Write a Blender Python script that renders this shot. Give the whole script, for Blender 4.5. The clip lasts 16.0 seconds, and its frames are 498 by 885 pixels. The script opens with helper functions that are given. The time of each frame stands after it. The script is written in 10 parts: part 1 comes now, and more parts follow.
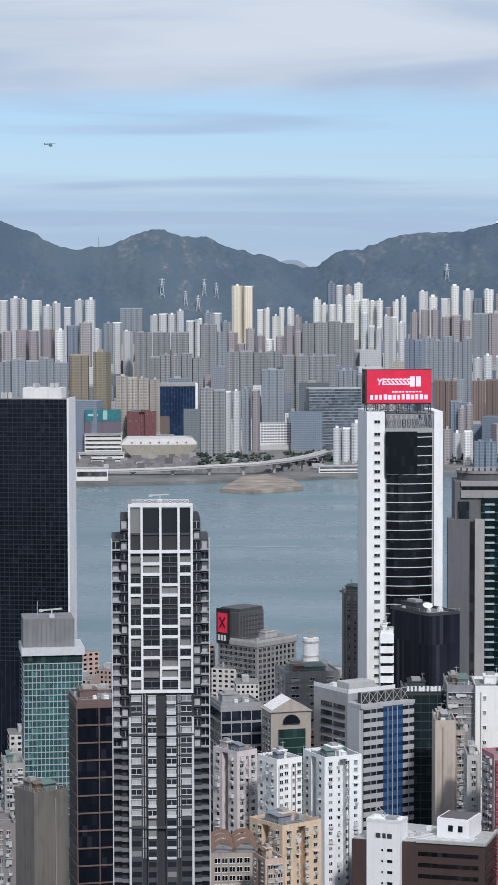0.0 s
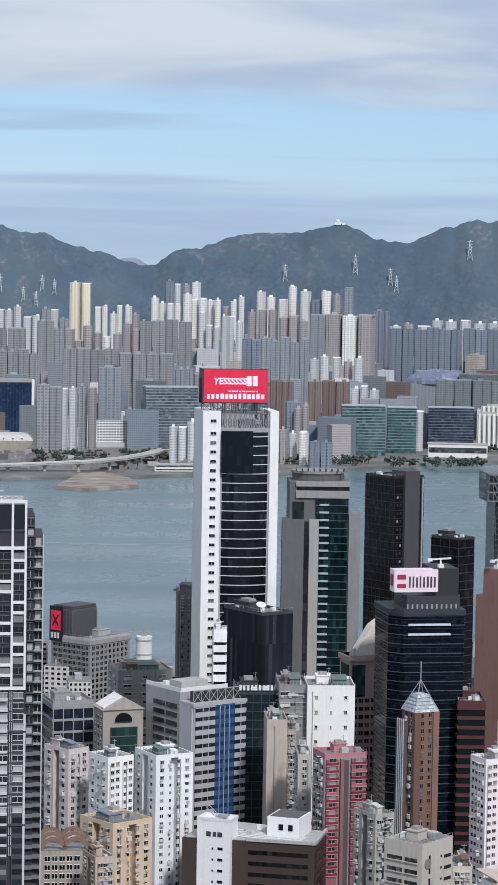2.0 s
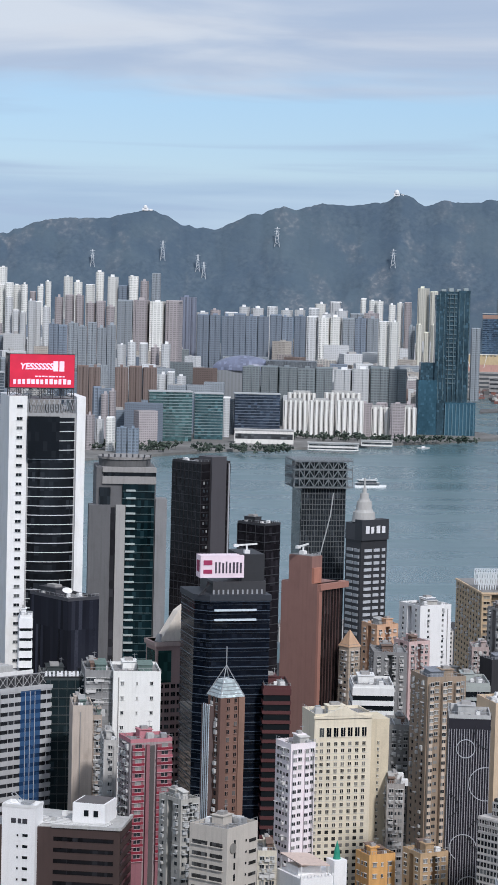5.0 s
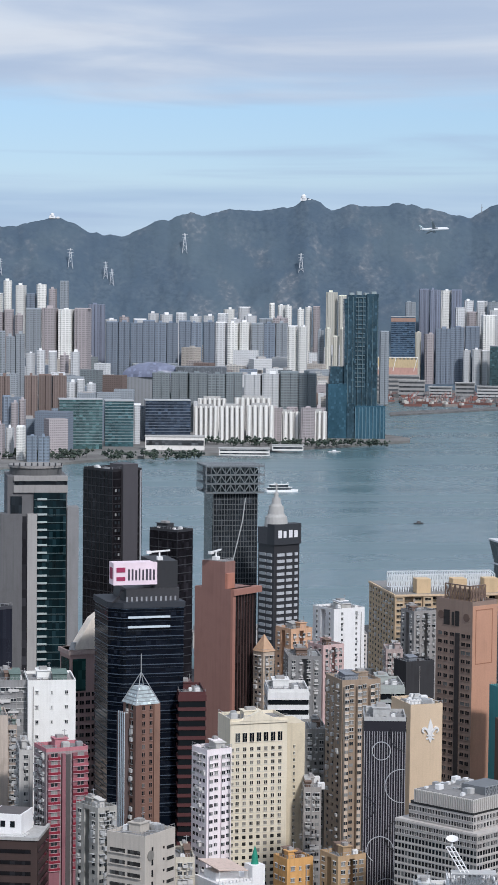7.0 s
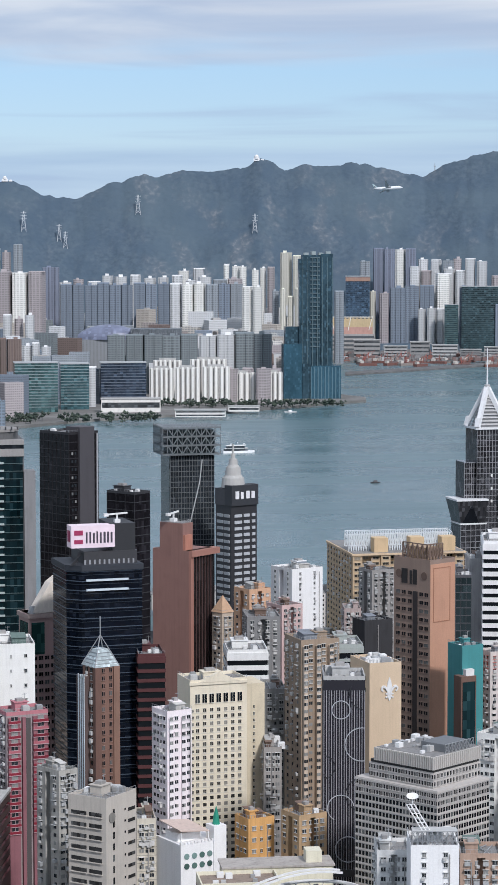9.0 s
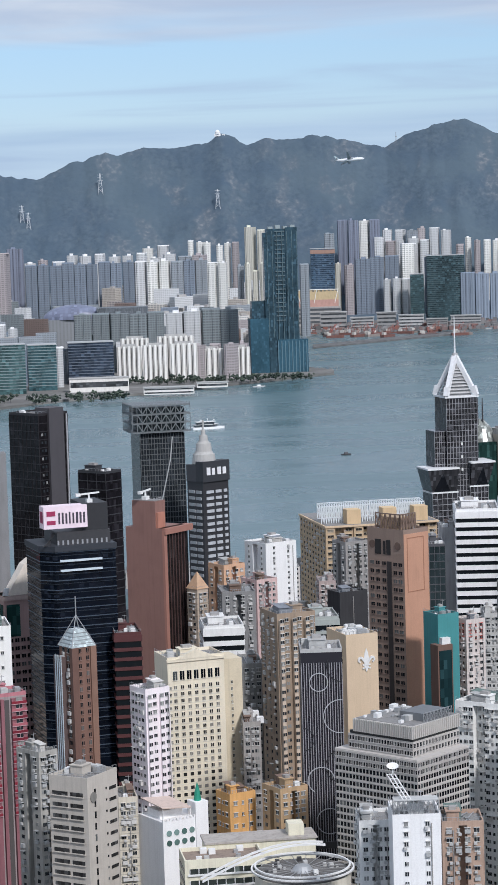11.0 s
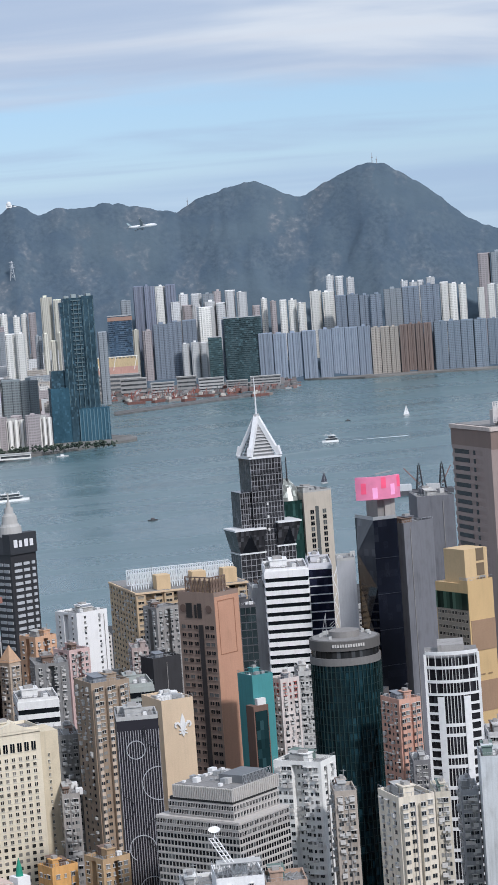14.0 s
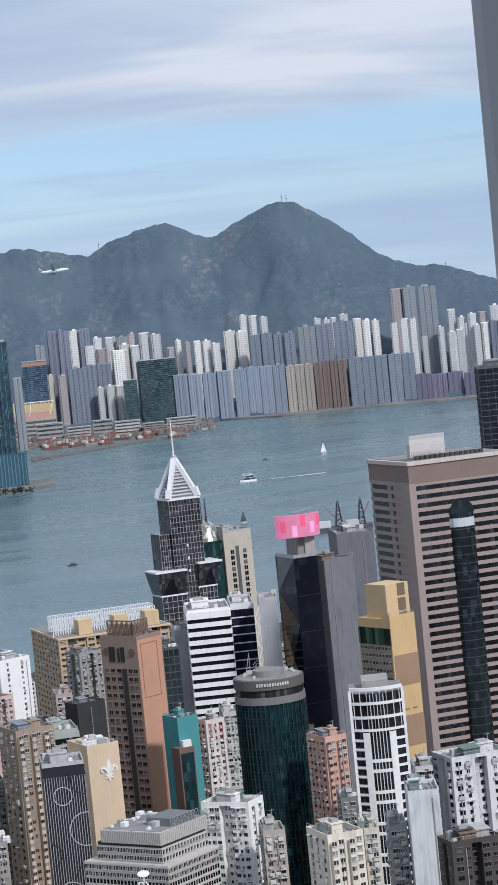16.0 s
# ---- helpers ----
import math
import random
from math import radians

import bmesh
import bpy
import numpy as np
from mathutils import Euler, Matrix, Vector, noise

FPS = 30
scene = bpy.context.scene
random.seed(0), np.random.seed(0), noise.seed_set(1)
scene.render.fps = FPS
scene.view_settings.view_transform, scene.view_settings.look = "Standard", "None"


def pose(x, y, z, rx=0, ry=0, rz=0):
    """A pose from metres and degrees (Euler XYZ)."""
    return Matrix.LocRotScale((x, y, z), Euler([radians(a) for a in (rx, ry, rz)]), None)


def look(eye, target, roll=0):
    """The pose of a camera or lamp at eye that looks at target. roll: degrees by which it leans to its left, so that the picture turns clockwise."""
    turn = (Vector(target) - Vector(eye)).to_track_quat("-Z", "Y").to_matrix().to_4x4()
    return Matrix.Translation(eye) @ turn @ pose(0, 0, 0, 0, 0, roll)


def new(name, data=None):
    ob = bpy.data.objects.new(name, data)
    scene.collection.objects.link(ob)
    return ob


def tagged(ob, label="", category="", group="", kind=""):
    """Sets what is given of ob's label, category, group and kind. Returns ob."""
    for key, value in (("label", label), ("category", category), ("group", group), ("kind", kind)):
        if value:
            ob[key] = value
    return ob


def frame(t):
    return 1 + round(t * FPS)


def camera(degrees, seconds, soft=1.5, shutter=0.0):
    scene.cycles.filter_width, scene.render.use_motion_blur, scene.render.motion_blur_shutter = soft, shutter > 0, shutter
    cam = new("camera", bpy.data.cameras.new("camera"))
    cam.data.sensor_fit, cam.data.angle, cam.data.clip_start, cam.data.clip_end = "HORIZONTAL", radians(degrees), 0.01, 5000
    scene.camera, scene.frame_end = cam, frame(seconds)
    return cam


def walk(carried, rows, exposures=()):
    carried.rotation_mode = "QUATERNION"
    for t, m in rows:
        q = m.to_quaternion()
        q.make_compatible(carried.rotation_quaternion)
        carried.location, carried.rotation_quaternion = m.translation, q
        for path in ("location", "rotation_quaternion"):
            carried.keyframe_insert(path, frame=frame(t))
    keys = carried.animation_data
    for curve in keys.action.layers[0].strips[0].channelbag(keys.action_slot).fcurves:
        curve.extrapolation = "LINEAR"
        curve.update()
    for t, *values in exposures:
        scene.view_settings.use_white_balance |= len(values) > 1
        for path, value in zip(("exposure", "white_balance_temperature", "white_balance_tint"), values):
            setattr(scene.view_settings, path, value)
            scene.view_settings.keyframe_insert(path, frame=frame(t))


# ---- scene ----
# The camera stands at a high look-out and pans over the harbour.
EYE = (0.0, 0.0, 222.0)
cam = camera(11.45, 16.0)
ROWS = [
    (0.0, -0.000, -3.900, -0.150),
    (0.5, -1.110, -3.659, 0.136),
    (1.0, -2.198, -3.591, 0.397),
    (1.5, -3.111, -3.703, 0.671),
    (2.0, -3.788, -3.911, 0.925),
    (2.5, -4.352, -4.154, 1.158),
    (3.0, -4.935, -4.327, 1.403),
    (3.5, -5.609, -4.416, 1.604),
    (4.0, -6.432, -4.380, 1.720),
    (4.5, -7.355, -4.311, 1.659),
    (5.0, -8.261, -4.148, 1.431),
    (7.5, -10.586, -3.989, 0.458),
    (8.0, -10.841, -4.279, 0.332),
    (8.5, -11.092, -4.575, 0.201),
    (9.0, -11.333, -4.870, -0.019),
    (11.5, -12.370, -5.514, -2.188),
    (12.0, -13.028, -5.430, -2.528),
    (12.5, -13.941, -5.237, -2.850),
    (13.0, -14.958, -4.914, -3.162),
    (13.5, -15.889, -4.527, -3.566),
    (14.0, -16.611, -4.164, -4.052),
    (14.5, -17.163, -3.868, -4.587),
    (15.0, -17.644, -3.634, -4.998),
    (15.5, -18.118, -3.468, -5.326),
    (16.0, -18.588, -3.390, -5.600),
]
EXPOSURES = [(0.0, -0.06, 5890, 12), (5.0, -0.04, 5890, 12), (9.0, 0.02, 5890, 12), (16.0, 0.03, 5890, 12)]
walk(cam, [(t, pose(*EYE, 0, 0, yaw) @ pose(0, 0, 0, 90 + pitch, 0, 0) @ pose(0, 0, 0, 0, 0, roll)) for t, yaw, pitch, roll in ROWS], EXPOSURES)

SKY_TINT, SKY_LOW = (0.98, 1.06, 1.16, 1), (0.62, 0.74, 1.06, 1)
CLOUD_DARK, CLOUD_PALE = (5.5, 6.25, 7.4, 1), (8.7, 8.8, 8.75, 1)
VEIL_DARK, VEIL_PALE, STREAK = (4.7, 6.1, 7.7, 1), (5.9, 7.3, 8.5, 1), (4.9, 6.0, 7.5, 1)
SUN_POWER = 3.05
WATER_DARK, WATER_PALE = (0.080, 0.145, 0.165), (0.118, 0.19, 0.208)
JAMB = (0.5907, 1.1580)
# ---------------------------------------------------------------- world, sun
SUN_AZ, SUN_EL = 163.0, 42.0          # compass bearing of the sun seen from the eye, its height


def build_world():
    w = bpy.data.worlds.new("sky")
    scene.world = w
    w.use_nodes = True
    nt = w.node_tree
    nt.nodes.clear()
    n = nt.nodes.new
    out, bg, sky = n("ShaderNodeOutputWorld"), n("ShaderNodeBackground"), n("ShaderNodeTexSky")
    sky.sky_type, sky.sun_disc = "NISHITA", False
    sky.sun_elevation, sky.sun_rotation = radians(SUN_EL), radians(SUN_AZ)
    sky.altitude, sky.air_density, sky.dust_density, sky.ozone_density = 200, 1.0, 0.0, 1.5
    bg.inputs["Strength"].default_value = 0.085
    tc, sep = n("ShaderNodeTexCoord"), n("ShaderNodeSeparateXYZ")
    nt.links.new(tc.outputs["Generated"], sep.inputs[0])

    def math_node(op, a, b, c=None):
        m = n("ShaderNodeMath")
        m.operation = op
        for i, val in enumerate((a, b, c)):
            if val is None:
                continue
            if isinstance(val, (int, float)):
                m.inputs[i].default_value = val
            else:
                nt.links.new(val, m.inputs[i])
        return m.outputs[0]

    def cloud_noise(scale, shift, detail=6, rough=0.5, warp=0.3):
        mp, nz = n("ShaderNodeMapping"), n("ShaderNodeTexNoise")
        mp.inputs["Scale"].default_value, mp.inputs["Location"].default_value = scale, shift
        nz.inputs["Scale"].default_value, nz.inputs["Detail"].default_value = 1.0, detail
        nz.inputs["Roughness"].default_value, nz.inputs["Distortion"].default_value = rough, warp
        nt.links.new(tc.outputs["Generated"], mp.inputs[0])
        nt.links.new(mp.outputs[0], nz.inputs["Vector"])
        return nz.outputs["Fac"]

    def step(val, lo, hi):
        m = n("ShaderNodeMapRange")
        m.interpolation_type = "SMOOTHSTEP"
        m.inputs["From Min"].default_value, m.inputs["From Max"].default_value = lo, hi
        nt.links.new(val, m.inputs["Value"])
        return m.outputs["Result"]

    def blend(fac, a, b, how="MIX"):
        m = n("ShaderNodeMix")
        m.data_type, m.blend_type = "RGBA", how
        for i, val in ((0, fac), (6, a), (7, b)):
            if isinstance(val, (int, float)):
                m.inputs[i].default_value = val
            elif isinstance(val, tuple):
                m.inputs[i].default_value = val
            else:
                nt.links.new(val, m.inputs[i])
        return m.outputs[2]

    z = sep.outputs["Z"]
    haze = n("ShaderNodeValToRGB")
    haze.color_ramp.elements[0].position, haze.color_ramp.elements[0].color = 0.0, SKY_LOW
    haze.color_ramp.elements[1].position, haze.color_ramp.elements[1].color = 0.12, SKY_TINT
    nt.links.new(z, haze.inputs[0])
    col = blend(1.0, sky.outputs[0], haze.outputs[0], "MULTIPLY")
    # a veil of low grey-blue cloud under the blue band, broken at its upper edge
    edge = cloud_noise((5, 5, 60), (1.7, 0.2, 0.9), 5)
    veil = step(math_node("MULTIPLY_ADD", edge, 0.022, math_node("MULTIPLY", z, -1.0)), -0.030, -0.018)
    tone = cloud_noise((6, 6, 90), (0.3, 2.2, 4.1), 5)
    col = blend(math_node("MULTIPLY", veil, 0.80), col, blend(step(tone, 0.35, 0.68), VEIL_DARK, VEIL_PALE))
    # thin grey streaks across the blue band
    streak = cloud_noise((4.5, 4.5, 70), (2.4, 5.6, 1.2), 6, 0.45, 0.5)
    col = blend(math_node("MULTIPLY", step(streak, 0.54, 0.68), 0.6), col, STREAK)
    # the cloud deck above, its lower edge about four degrees up
    deck = cloud_noise((5, 5, 38), (3.1, 0.4, 2.3), 6)
    cover = step(math_node("MULTIPLY_ADD", deck, 0.045, z), 0.082, 0.099)
    folds = cloud_noise((5, 5, 40), (8.8, 1.4, 0.6), 5, 0.48, 0.6)
    body = blend(step(folds, 0.34, 0.66), CLOUD_DARK, CLOUD_PALE)
    col = blend(math_node("MULTIPLY", cover, 0.88), col, body)
    nt.links.new(col, bg.inputs["Color"])
    nt.links.new(bg.outputs[0], out.inputs["Surface"])
    data = bpy.data.lights.new("sun", "SUN")
    data.energy, data.angle, data.color = SUN_POWER, radians(6.0), (1.0, 0.93, 0.85)
    a, e = radians(SUN_AZ), radians(SUN_EL)
    lamp = new("sun", data)
    lamp.matrix_world = look((0, 0, 600), (-math.sin(a) * math.cos(e), -math.cos(a) * math.cos(e), 600 - math.sin(e)))


build_world()

# ---------------------------------------------------------------- materials
MATS = {}


def start_mat(name):
    m = bpy.data.materials.new(name)
    m.use_nodes = True
    nt = m.node_tree
    return m, nt, nt.nodes["Principled BSDF"]


def noise_node(nt, scale, stretch=(1, 1, 1), detail=4, src=None):
    mp, nz = nt.nodes.new("ShaderNodeMapping"), nt.nodes.new("ShaderNodeTexNoise")
    mp.inputs["Scale"].default_value = stretch
    nz.inputs["Scale"].default_value, nz.inputs["Detail"].default_value = scale, detail
    if src is None:
        src = nt.nodes.new("ShaderNodeTexCoord").outputs["Object"]
    nt.links.new(src, mp.inputs[0])
    nt.links.new(mp.outputs[0], nz.inputs["Vector"])
    return nz.outputs["Fac"]


def ramp_node(nt, fac, stops):
    r = nt.nodes.new("ShaderNodeValToRGB")
    els = r.color_ramp.elements
    while len(els) < len(stops):
        els.new(0.5)
    for el, (p, c) in zip(els, stops):
        el.position, el.color = p, (*c, 1)
    nt.links.new(fac, r.inputs[0])
    return r.outputs[0]


def mix_node(nt, fac, a, b, blend="MIX"):
    m = nt.nodes.new("ShaderNodeMix")
    m.data_type, m.blend_type = "RGBA", blend
    for i, val in ((0, fac), (6, a), (7, b)):
        if isinstance(val, (int, float)):
            m.inputs[i].default_value = val
        elif isinstance(val, tuple):
            m.inputs[i].default_value = (*val, 1)
        else:
            nt.links.new(val, m.inputs[i])
    return m.outputs[2]


def wall(color, rough=0.85, stain=0.30, name="painted_wall"):
    """Painted or rendered wall: blotches, rain streaks and fine grain, each building shifted by its own random."""
    key = ("wall", color, rough, stain)
    if key in MATS:
        return MATS[key]
    m, nt, b = start_mat(name)
    color = tuple(min(0.88, 1.04 * c ** 1.1 * (1 + 0.20 * max(0.0, (c - 0.5) / 0.25))) for c in color)
    dark = tuple(c * 0.45 for c in color)
    pale = tuple(min(0.9, c * 1.08) for c in color)
    blot = noise_node(nt, 0.09, (1, 1, 1), 5)
    streak = noise_node(nt, 0.9, (1, 1, 0.05), 4)
    grain = noise_node(nt, 2.6, (1, 1, 1), 3)
    col = mix_node(nt, ramp_node(nt, blot, [(0.35, (0, 0, 0)), (0.7, (1, 1, 1))]), color, pale)
    st = ramp_node(nt, streak, [(0.50, (0, 0, 0)), (0.78, (stain, stain, stain))])
    col = mix_node(nt, st, col, dark)
    worn = noise_node(nt, 0.33, (1, 1, 0.5), 5)
    col = mix_node(nt, min(1.0, stain * 0.8), col, ramp_node(nt, worn, [(0.30, (0.58, 0.57, 0.55)), (0.5, (1, 1, 1))]), "MULTIPLY")
    col = mix_node(nt, 0.24, col, ramp_node(nt, grain, [(0.3, (0.6, 0.6, 0.6)), (0.7, (1, 1, 1))]), "MULTIPLY")
    nt.links.new(col, b.inputs["Base Color"])
    b.inputs["Roughness"].default_value = rough
    MATS[key] = m
    return m


def glass(color=(0.006, 0.008, 0.010), light=(0.11, 0.12, 0.12), rough=0.12, blinds=0.16, name="window_glass"):
    """Dark window glass; some panes show pale blinds behind them."""
    key = ("glass", color, light, rough, blinds)
    if key in MATS:
        return MATS[key]
    m, nt, b = start_mat(name)
    info = nt.nodes.new("ShaderNodeObjectInfo").outputs["Random"]
    geo = nt.nodes.new("ShaderNodeNewGeometry").outputs["Random Per Island"]
    add = nt.nodes.new("ShaderNodeMath")
    add.operation = "ADD"
    nt.links.new(info, add.inputs[0])
    nt.links.new(geo, add.inputs[1])
    fr = nt.nodes.new("ShaderNodeMath")
    fr.operation = "FRACT"
    nt.links.new(add.outputs[0], fr.inputs[0])
    col = ramp_node(nt, fr.outputs[0], [(0.0, color), (1 - blinds, tuple(c * 1.8 for c in color)), (min(0.999, 1.04 - blinds), light), (1.0, light)])
    nt.links.new(col, b.inputs["Base Color"])
    b.inputs["Roughness"].default_value = rough
    b.inputs["Specular IOR Level"].default_value = 0.3
    MATS[key] = m
    return m


def curtain(color, rough=0.10, spread=0.5, cell=(1.5, 3.4), name="curtain_glass"):
    """Glass curtain wall: panes differ a little in tone; soft uneven reflections are painted in as paler blotches."""
    key = ("curtain", color, rough, spread, cell)
    if key in MATS:
        return MATS[key]
    m, nt, b = start_mat(name)
    src = nt.nodes.new("ShaderNodeTexCoord").outputs["Object"]
    sn = nt.nodes.new("ShaderNodeVectorMath")
    sn.operation = "SNAP"
    sn.inputs[1].default_value = (cell[0], cell[0], cell[1])
    nt.links.new(src, sn.inputs[0])
    wn = nt.nodes.new("ShaderNodeTexWhiteNoise")
    nt.links.new(sn.outputs[0], wn.inputs["Vector"])
    col = ramp_node(nt, wn.outputs["Value"], [(0.0, tuple(c * (1 - spread) for c in color)), (0.8, color), (1.0, tuple(min(0.8, c * (1 + 2 * spread) + 0.01) for c in color))])
    big = noise_node(nt, 0.045, (1, 1, 0.35), 3, src)
    col = mix_node(nt, ramp_node(nt, big, [(0.4, (0, 0, 0)), (0.65, (0.5, 0.5, 0.5))]), col, tuple(c * 1.6 + 0.002 for c in color))
    nt.links.new(col, b.inputs["Base Color"])
    b.inputs["Roughness"].default_value = rough
    b.inputs["Specular IOR Level"].default_value = 0.22
    MATS[key] = m
    return m


def plain(color, rough=0.6, metal=0.0, name="paint"):
    """Painted or metal small parts, with a little grain."""
    key = ("plain", color, rough, metal)
    if key in MATS:
        return MATS[key]
    m, nt, b = start_mat(name)
    g = noise_node(nt, 0.8, (1, 1, 1), 4)
    nt.links.new(mix_node(nt, 0.3, color, ramp_node(nt, g, [(0.3, tuple(c * 0.6 for c in color)), (0.7, color)])), b.inputs["Base Color"])
    b.inputs["Roughness"].default_value, b.inputs["Metallic"].default_value = rough, metal
    MATS[key] = m
    return m


def far_wall(color, dark=0.35, bay=5.0, floor=3.0, rows=False):
    """Far housing block: window bays and floor lines too small to pick out singly, over stained paint."""
    key = ("far", color, dark, bay, floor, rows)
    if key in MATS:
        return MATS[key]
    m, nt, b = start_mat("tower_wall")
    tc = nt.nodes.new("ShaderNodeTexCoord").outputs["Object"]
    sep = nt.nodes.new("ShaderNodeSeparateXYZ")
    nt.links.new(tc, sep.inputs[0])

    def mth(op, a, bb):
        q = nt.nodes.new("ShaderNodeMath")
        q.operation = op
        for i, v in ((0, a), (1, bb)):
            if isinstance(v, (int, float)):
                q.inputs[i].default_value = v
            else:
                nt.links.new(v, q.inputs[i])
        return q.outputs[0]

    h = mth("FRACT", mth("DIVIDE", sep.outputs["Z"], floor), 0)
    u = mth("FRACT", mth("DIVIDE", mth("ADD", sep.outputs["X"], sep.outputs["Y"]), bay), 0)
    strip = mth("GREATER_THAN", u, 0.28 if rows else 0.55)
    win = mth("MULTIPLY", strip, mth("ADD", mth("MULTIPLY", mth("GREATER_THAN", h, 0.45), 0.9 if rows else 0.3), 0.1 if rows else 0.7))
    cells = nt.nodes.new("ShaderNodeCombineXYZ")
    nt.links.new(mth("FLOOR", mth("DIVIDE", sep.outputs["Z"], floor), 0), cells.inputs[0])
    nt.links.new(mth("FLOOR", mth("DIVIDE", mth("ADD", sep.outputs["X"], sep.outputs["Y"]), bay), 0), cells.inputs[1])
    wn = nt.nodes.new("ShaderNodeTexWhiteNoise")
    nt.links.new(cells.outputs[0], wn.inputs["Vector"])
    win = mth("MULTIPLY", win, mth("ADD", mth("MULTIPLY", wn.outputs["Value"], 0.35), 0.65))
    rnd = nt.nodes.new("ShaderNodeObjectInfo").outputs["Random"]
    base = mix_node(nt, rnd, tuple(c * 0.82 for c in color), tuple(min(0.88, c * 1.1) for c in color))
    blot = noise_node(nt, 0.06, (1, 1, 0.4), 4)
    base = mix_node(nt, ramp_node(nt, blot, [(0.45, (0, 0, 0)), (0.75, (0.35, 0.35, 0.35))]), base, tuple(c * 0.6 for c in color))
    nt.links.new(mix_node(nt, win, base, tuple(c * (0.36 + dark * 0.5) for c in color)), b.inputs["Base Color"])
    b.inputs["Roughness"].default_value = 0.7
    MATS[key] = m
    return m


def ground_mat(color, name, scale=0.05):
    m, nt, b = start_mat(name)
    a = noise_node(nt, scale, (1, 1, 1), 6)
    c = noise_node(nt, scale * 12, (1, 1, 1), 3)
    col = ramp_node(nt, a, [(0.3, tuple(v * 0.6 for v in color)), (0.55, color), (0.75, tuple(v * 1.5 for v in color))])
    col = mix_node(nt, 0.4, col, ramp_node(nt, c, [(0.3, (0.5, 0.5, 0.5)), (0.7, (1, 1, 1))]), "MULTIPLY")
    nt.links.new(col, b.inputs["Base Color"])
    b.inputs["Roughness"].default_value = 0.9
    return m


def hill_mat():
    """Scrub and forest with bare granite slabs and brown earth on the steep spurs, all blued by painted distance haze.
    """
    m, nt, b = start_mat("hillside")
    tc = nt.nodes.new("ShaderNodeTexCoord").outputs["Object"]
    fine = noise_node(nt, 0.11, (1, 1, 1), 7, tc)
    mid = noise_node(nt, 0.018, (1, 1, 1), 7, tc)
    rock = noise_node(nt, 0.020, (1, 1, 0.45), 9, tc)
    area = noise_node(nt, 0.0042, (1, 1, 1), 4, tc)
    # Blue distance haze is mixed into these greens and rock greys.
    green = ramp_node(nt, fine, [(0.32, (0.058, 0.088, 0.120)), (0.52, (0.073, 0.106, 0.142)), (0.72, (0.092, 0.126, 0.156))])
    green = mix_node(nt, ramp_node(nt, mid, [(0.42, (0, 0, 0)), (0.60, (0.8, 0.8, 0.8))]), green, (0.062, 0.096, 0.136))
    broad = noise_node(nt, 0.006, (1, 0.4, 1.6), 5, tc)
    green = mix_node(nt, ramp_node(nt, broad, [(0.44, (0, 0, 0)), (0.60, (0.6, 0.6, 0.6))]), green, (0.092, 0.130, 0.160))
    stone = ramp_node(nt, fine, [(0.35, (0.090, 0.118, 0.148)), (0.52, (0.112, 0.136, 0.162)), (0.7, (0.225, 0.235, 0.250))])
    bare = nt.nodes.new("ShaderNodeMath")
    bare.operation = "MULTIPLY"
    nt.links.new(ramp_node(nt, rock, [(0.52, (0, 0, 0)), (0.62, (0.8, 0.8, 0.8))]), bare.inputs[0])
    nt.links.new(ramp_node(nt, area, [(0.44, (0.06, 0.06, 0.06)), (0.60, (1, 1, 1))]), bare.inputs[1])
    nt.links.new(mix_node(nt, bare.outputs[0], green, stone), b.inputs["Base Color"])
    b.inputs["Roughness"].default_value = 0.95
    bp = nt.nodes.new("ShaderNodeBump")
    bp.inputs["Strength"].default_value, bp.inputs["Distance"].default_value = 0.35, 4.0
    nt.links.new(fine, bp.inputs["Height"])
    nt.links.new(bp.outputs[0], b.inputs["Normal"])
    return m


def water_mat():
    m, nt, b = start_mat("harbour_water")
    tc = nt.nodes.new("ShaderNodeTexCoord").outputs["Object"]
    chop = noise_node(nt, 0.10, (1, 2.2, 1), 6, tc)
    swell = noise_node(nt, 0.006, (1, 0.5, 1), 4, tc)
    lanes = noise_node(nt, 0.004, (0.6, 2.5, 1), 5, tc)
    nt.links.new(ramp_node(nt, swell, [(0.3, WATER_DARK), (0.7, WATER_PALE)]), b.inputs["Base Color"])
    rr = ramp_node(nt, lanes, [(0.35, (0.18, 0.18, 0.18)), (0.65, (0.36, 0.36, 0.36))])
    nt.links.new(rr, b.inputs["Roughness"])
    bp = nt.nodes.new("ShaderNodeBump")
    bp.inputs["Strength"].default_value, bp.inputs["Distance"].default_value = 0.30, 1.2
    nt.links.new(chop, bp.inputs["Height"])
    nt.links.new(bp.outputs[0], b.inputs["Normal"])
    return m


G_DARK = glass()
G_FLAT = glass((0.022, 0.026, 0.030), (0.26, 0.265, 0.26), 0.12, 0.34)
CONCRETE = wall((0.36, 0.35, 0.34), stain=0.5)
ROOF = wall((0.27, 0.265, 0.26), stain=0.6)
PALE_ROOF = wall((0.46, 0.46, 0.45), stain=0.5)
STEEL = plain((0.45, 0.46, 0.47), 0.45, 0.5)
WHITE = plain((0.78, 0.78, 0.77), 0.6)
DARKMETAL = plain((0.06, 0.06, 0.065), 0.5, 0.3)
ACGREY = plain((0.50, 0.50, 0.49), 0.7)
CAGE_PALE, CAGE_RUST, CAGE_GREY = plain((0.62, 0.61, 0.59), 0.7), plain((0.22, 0.17, 0.14), 0.8), plain((0.42, 0.43, 0.43), 0.7)


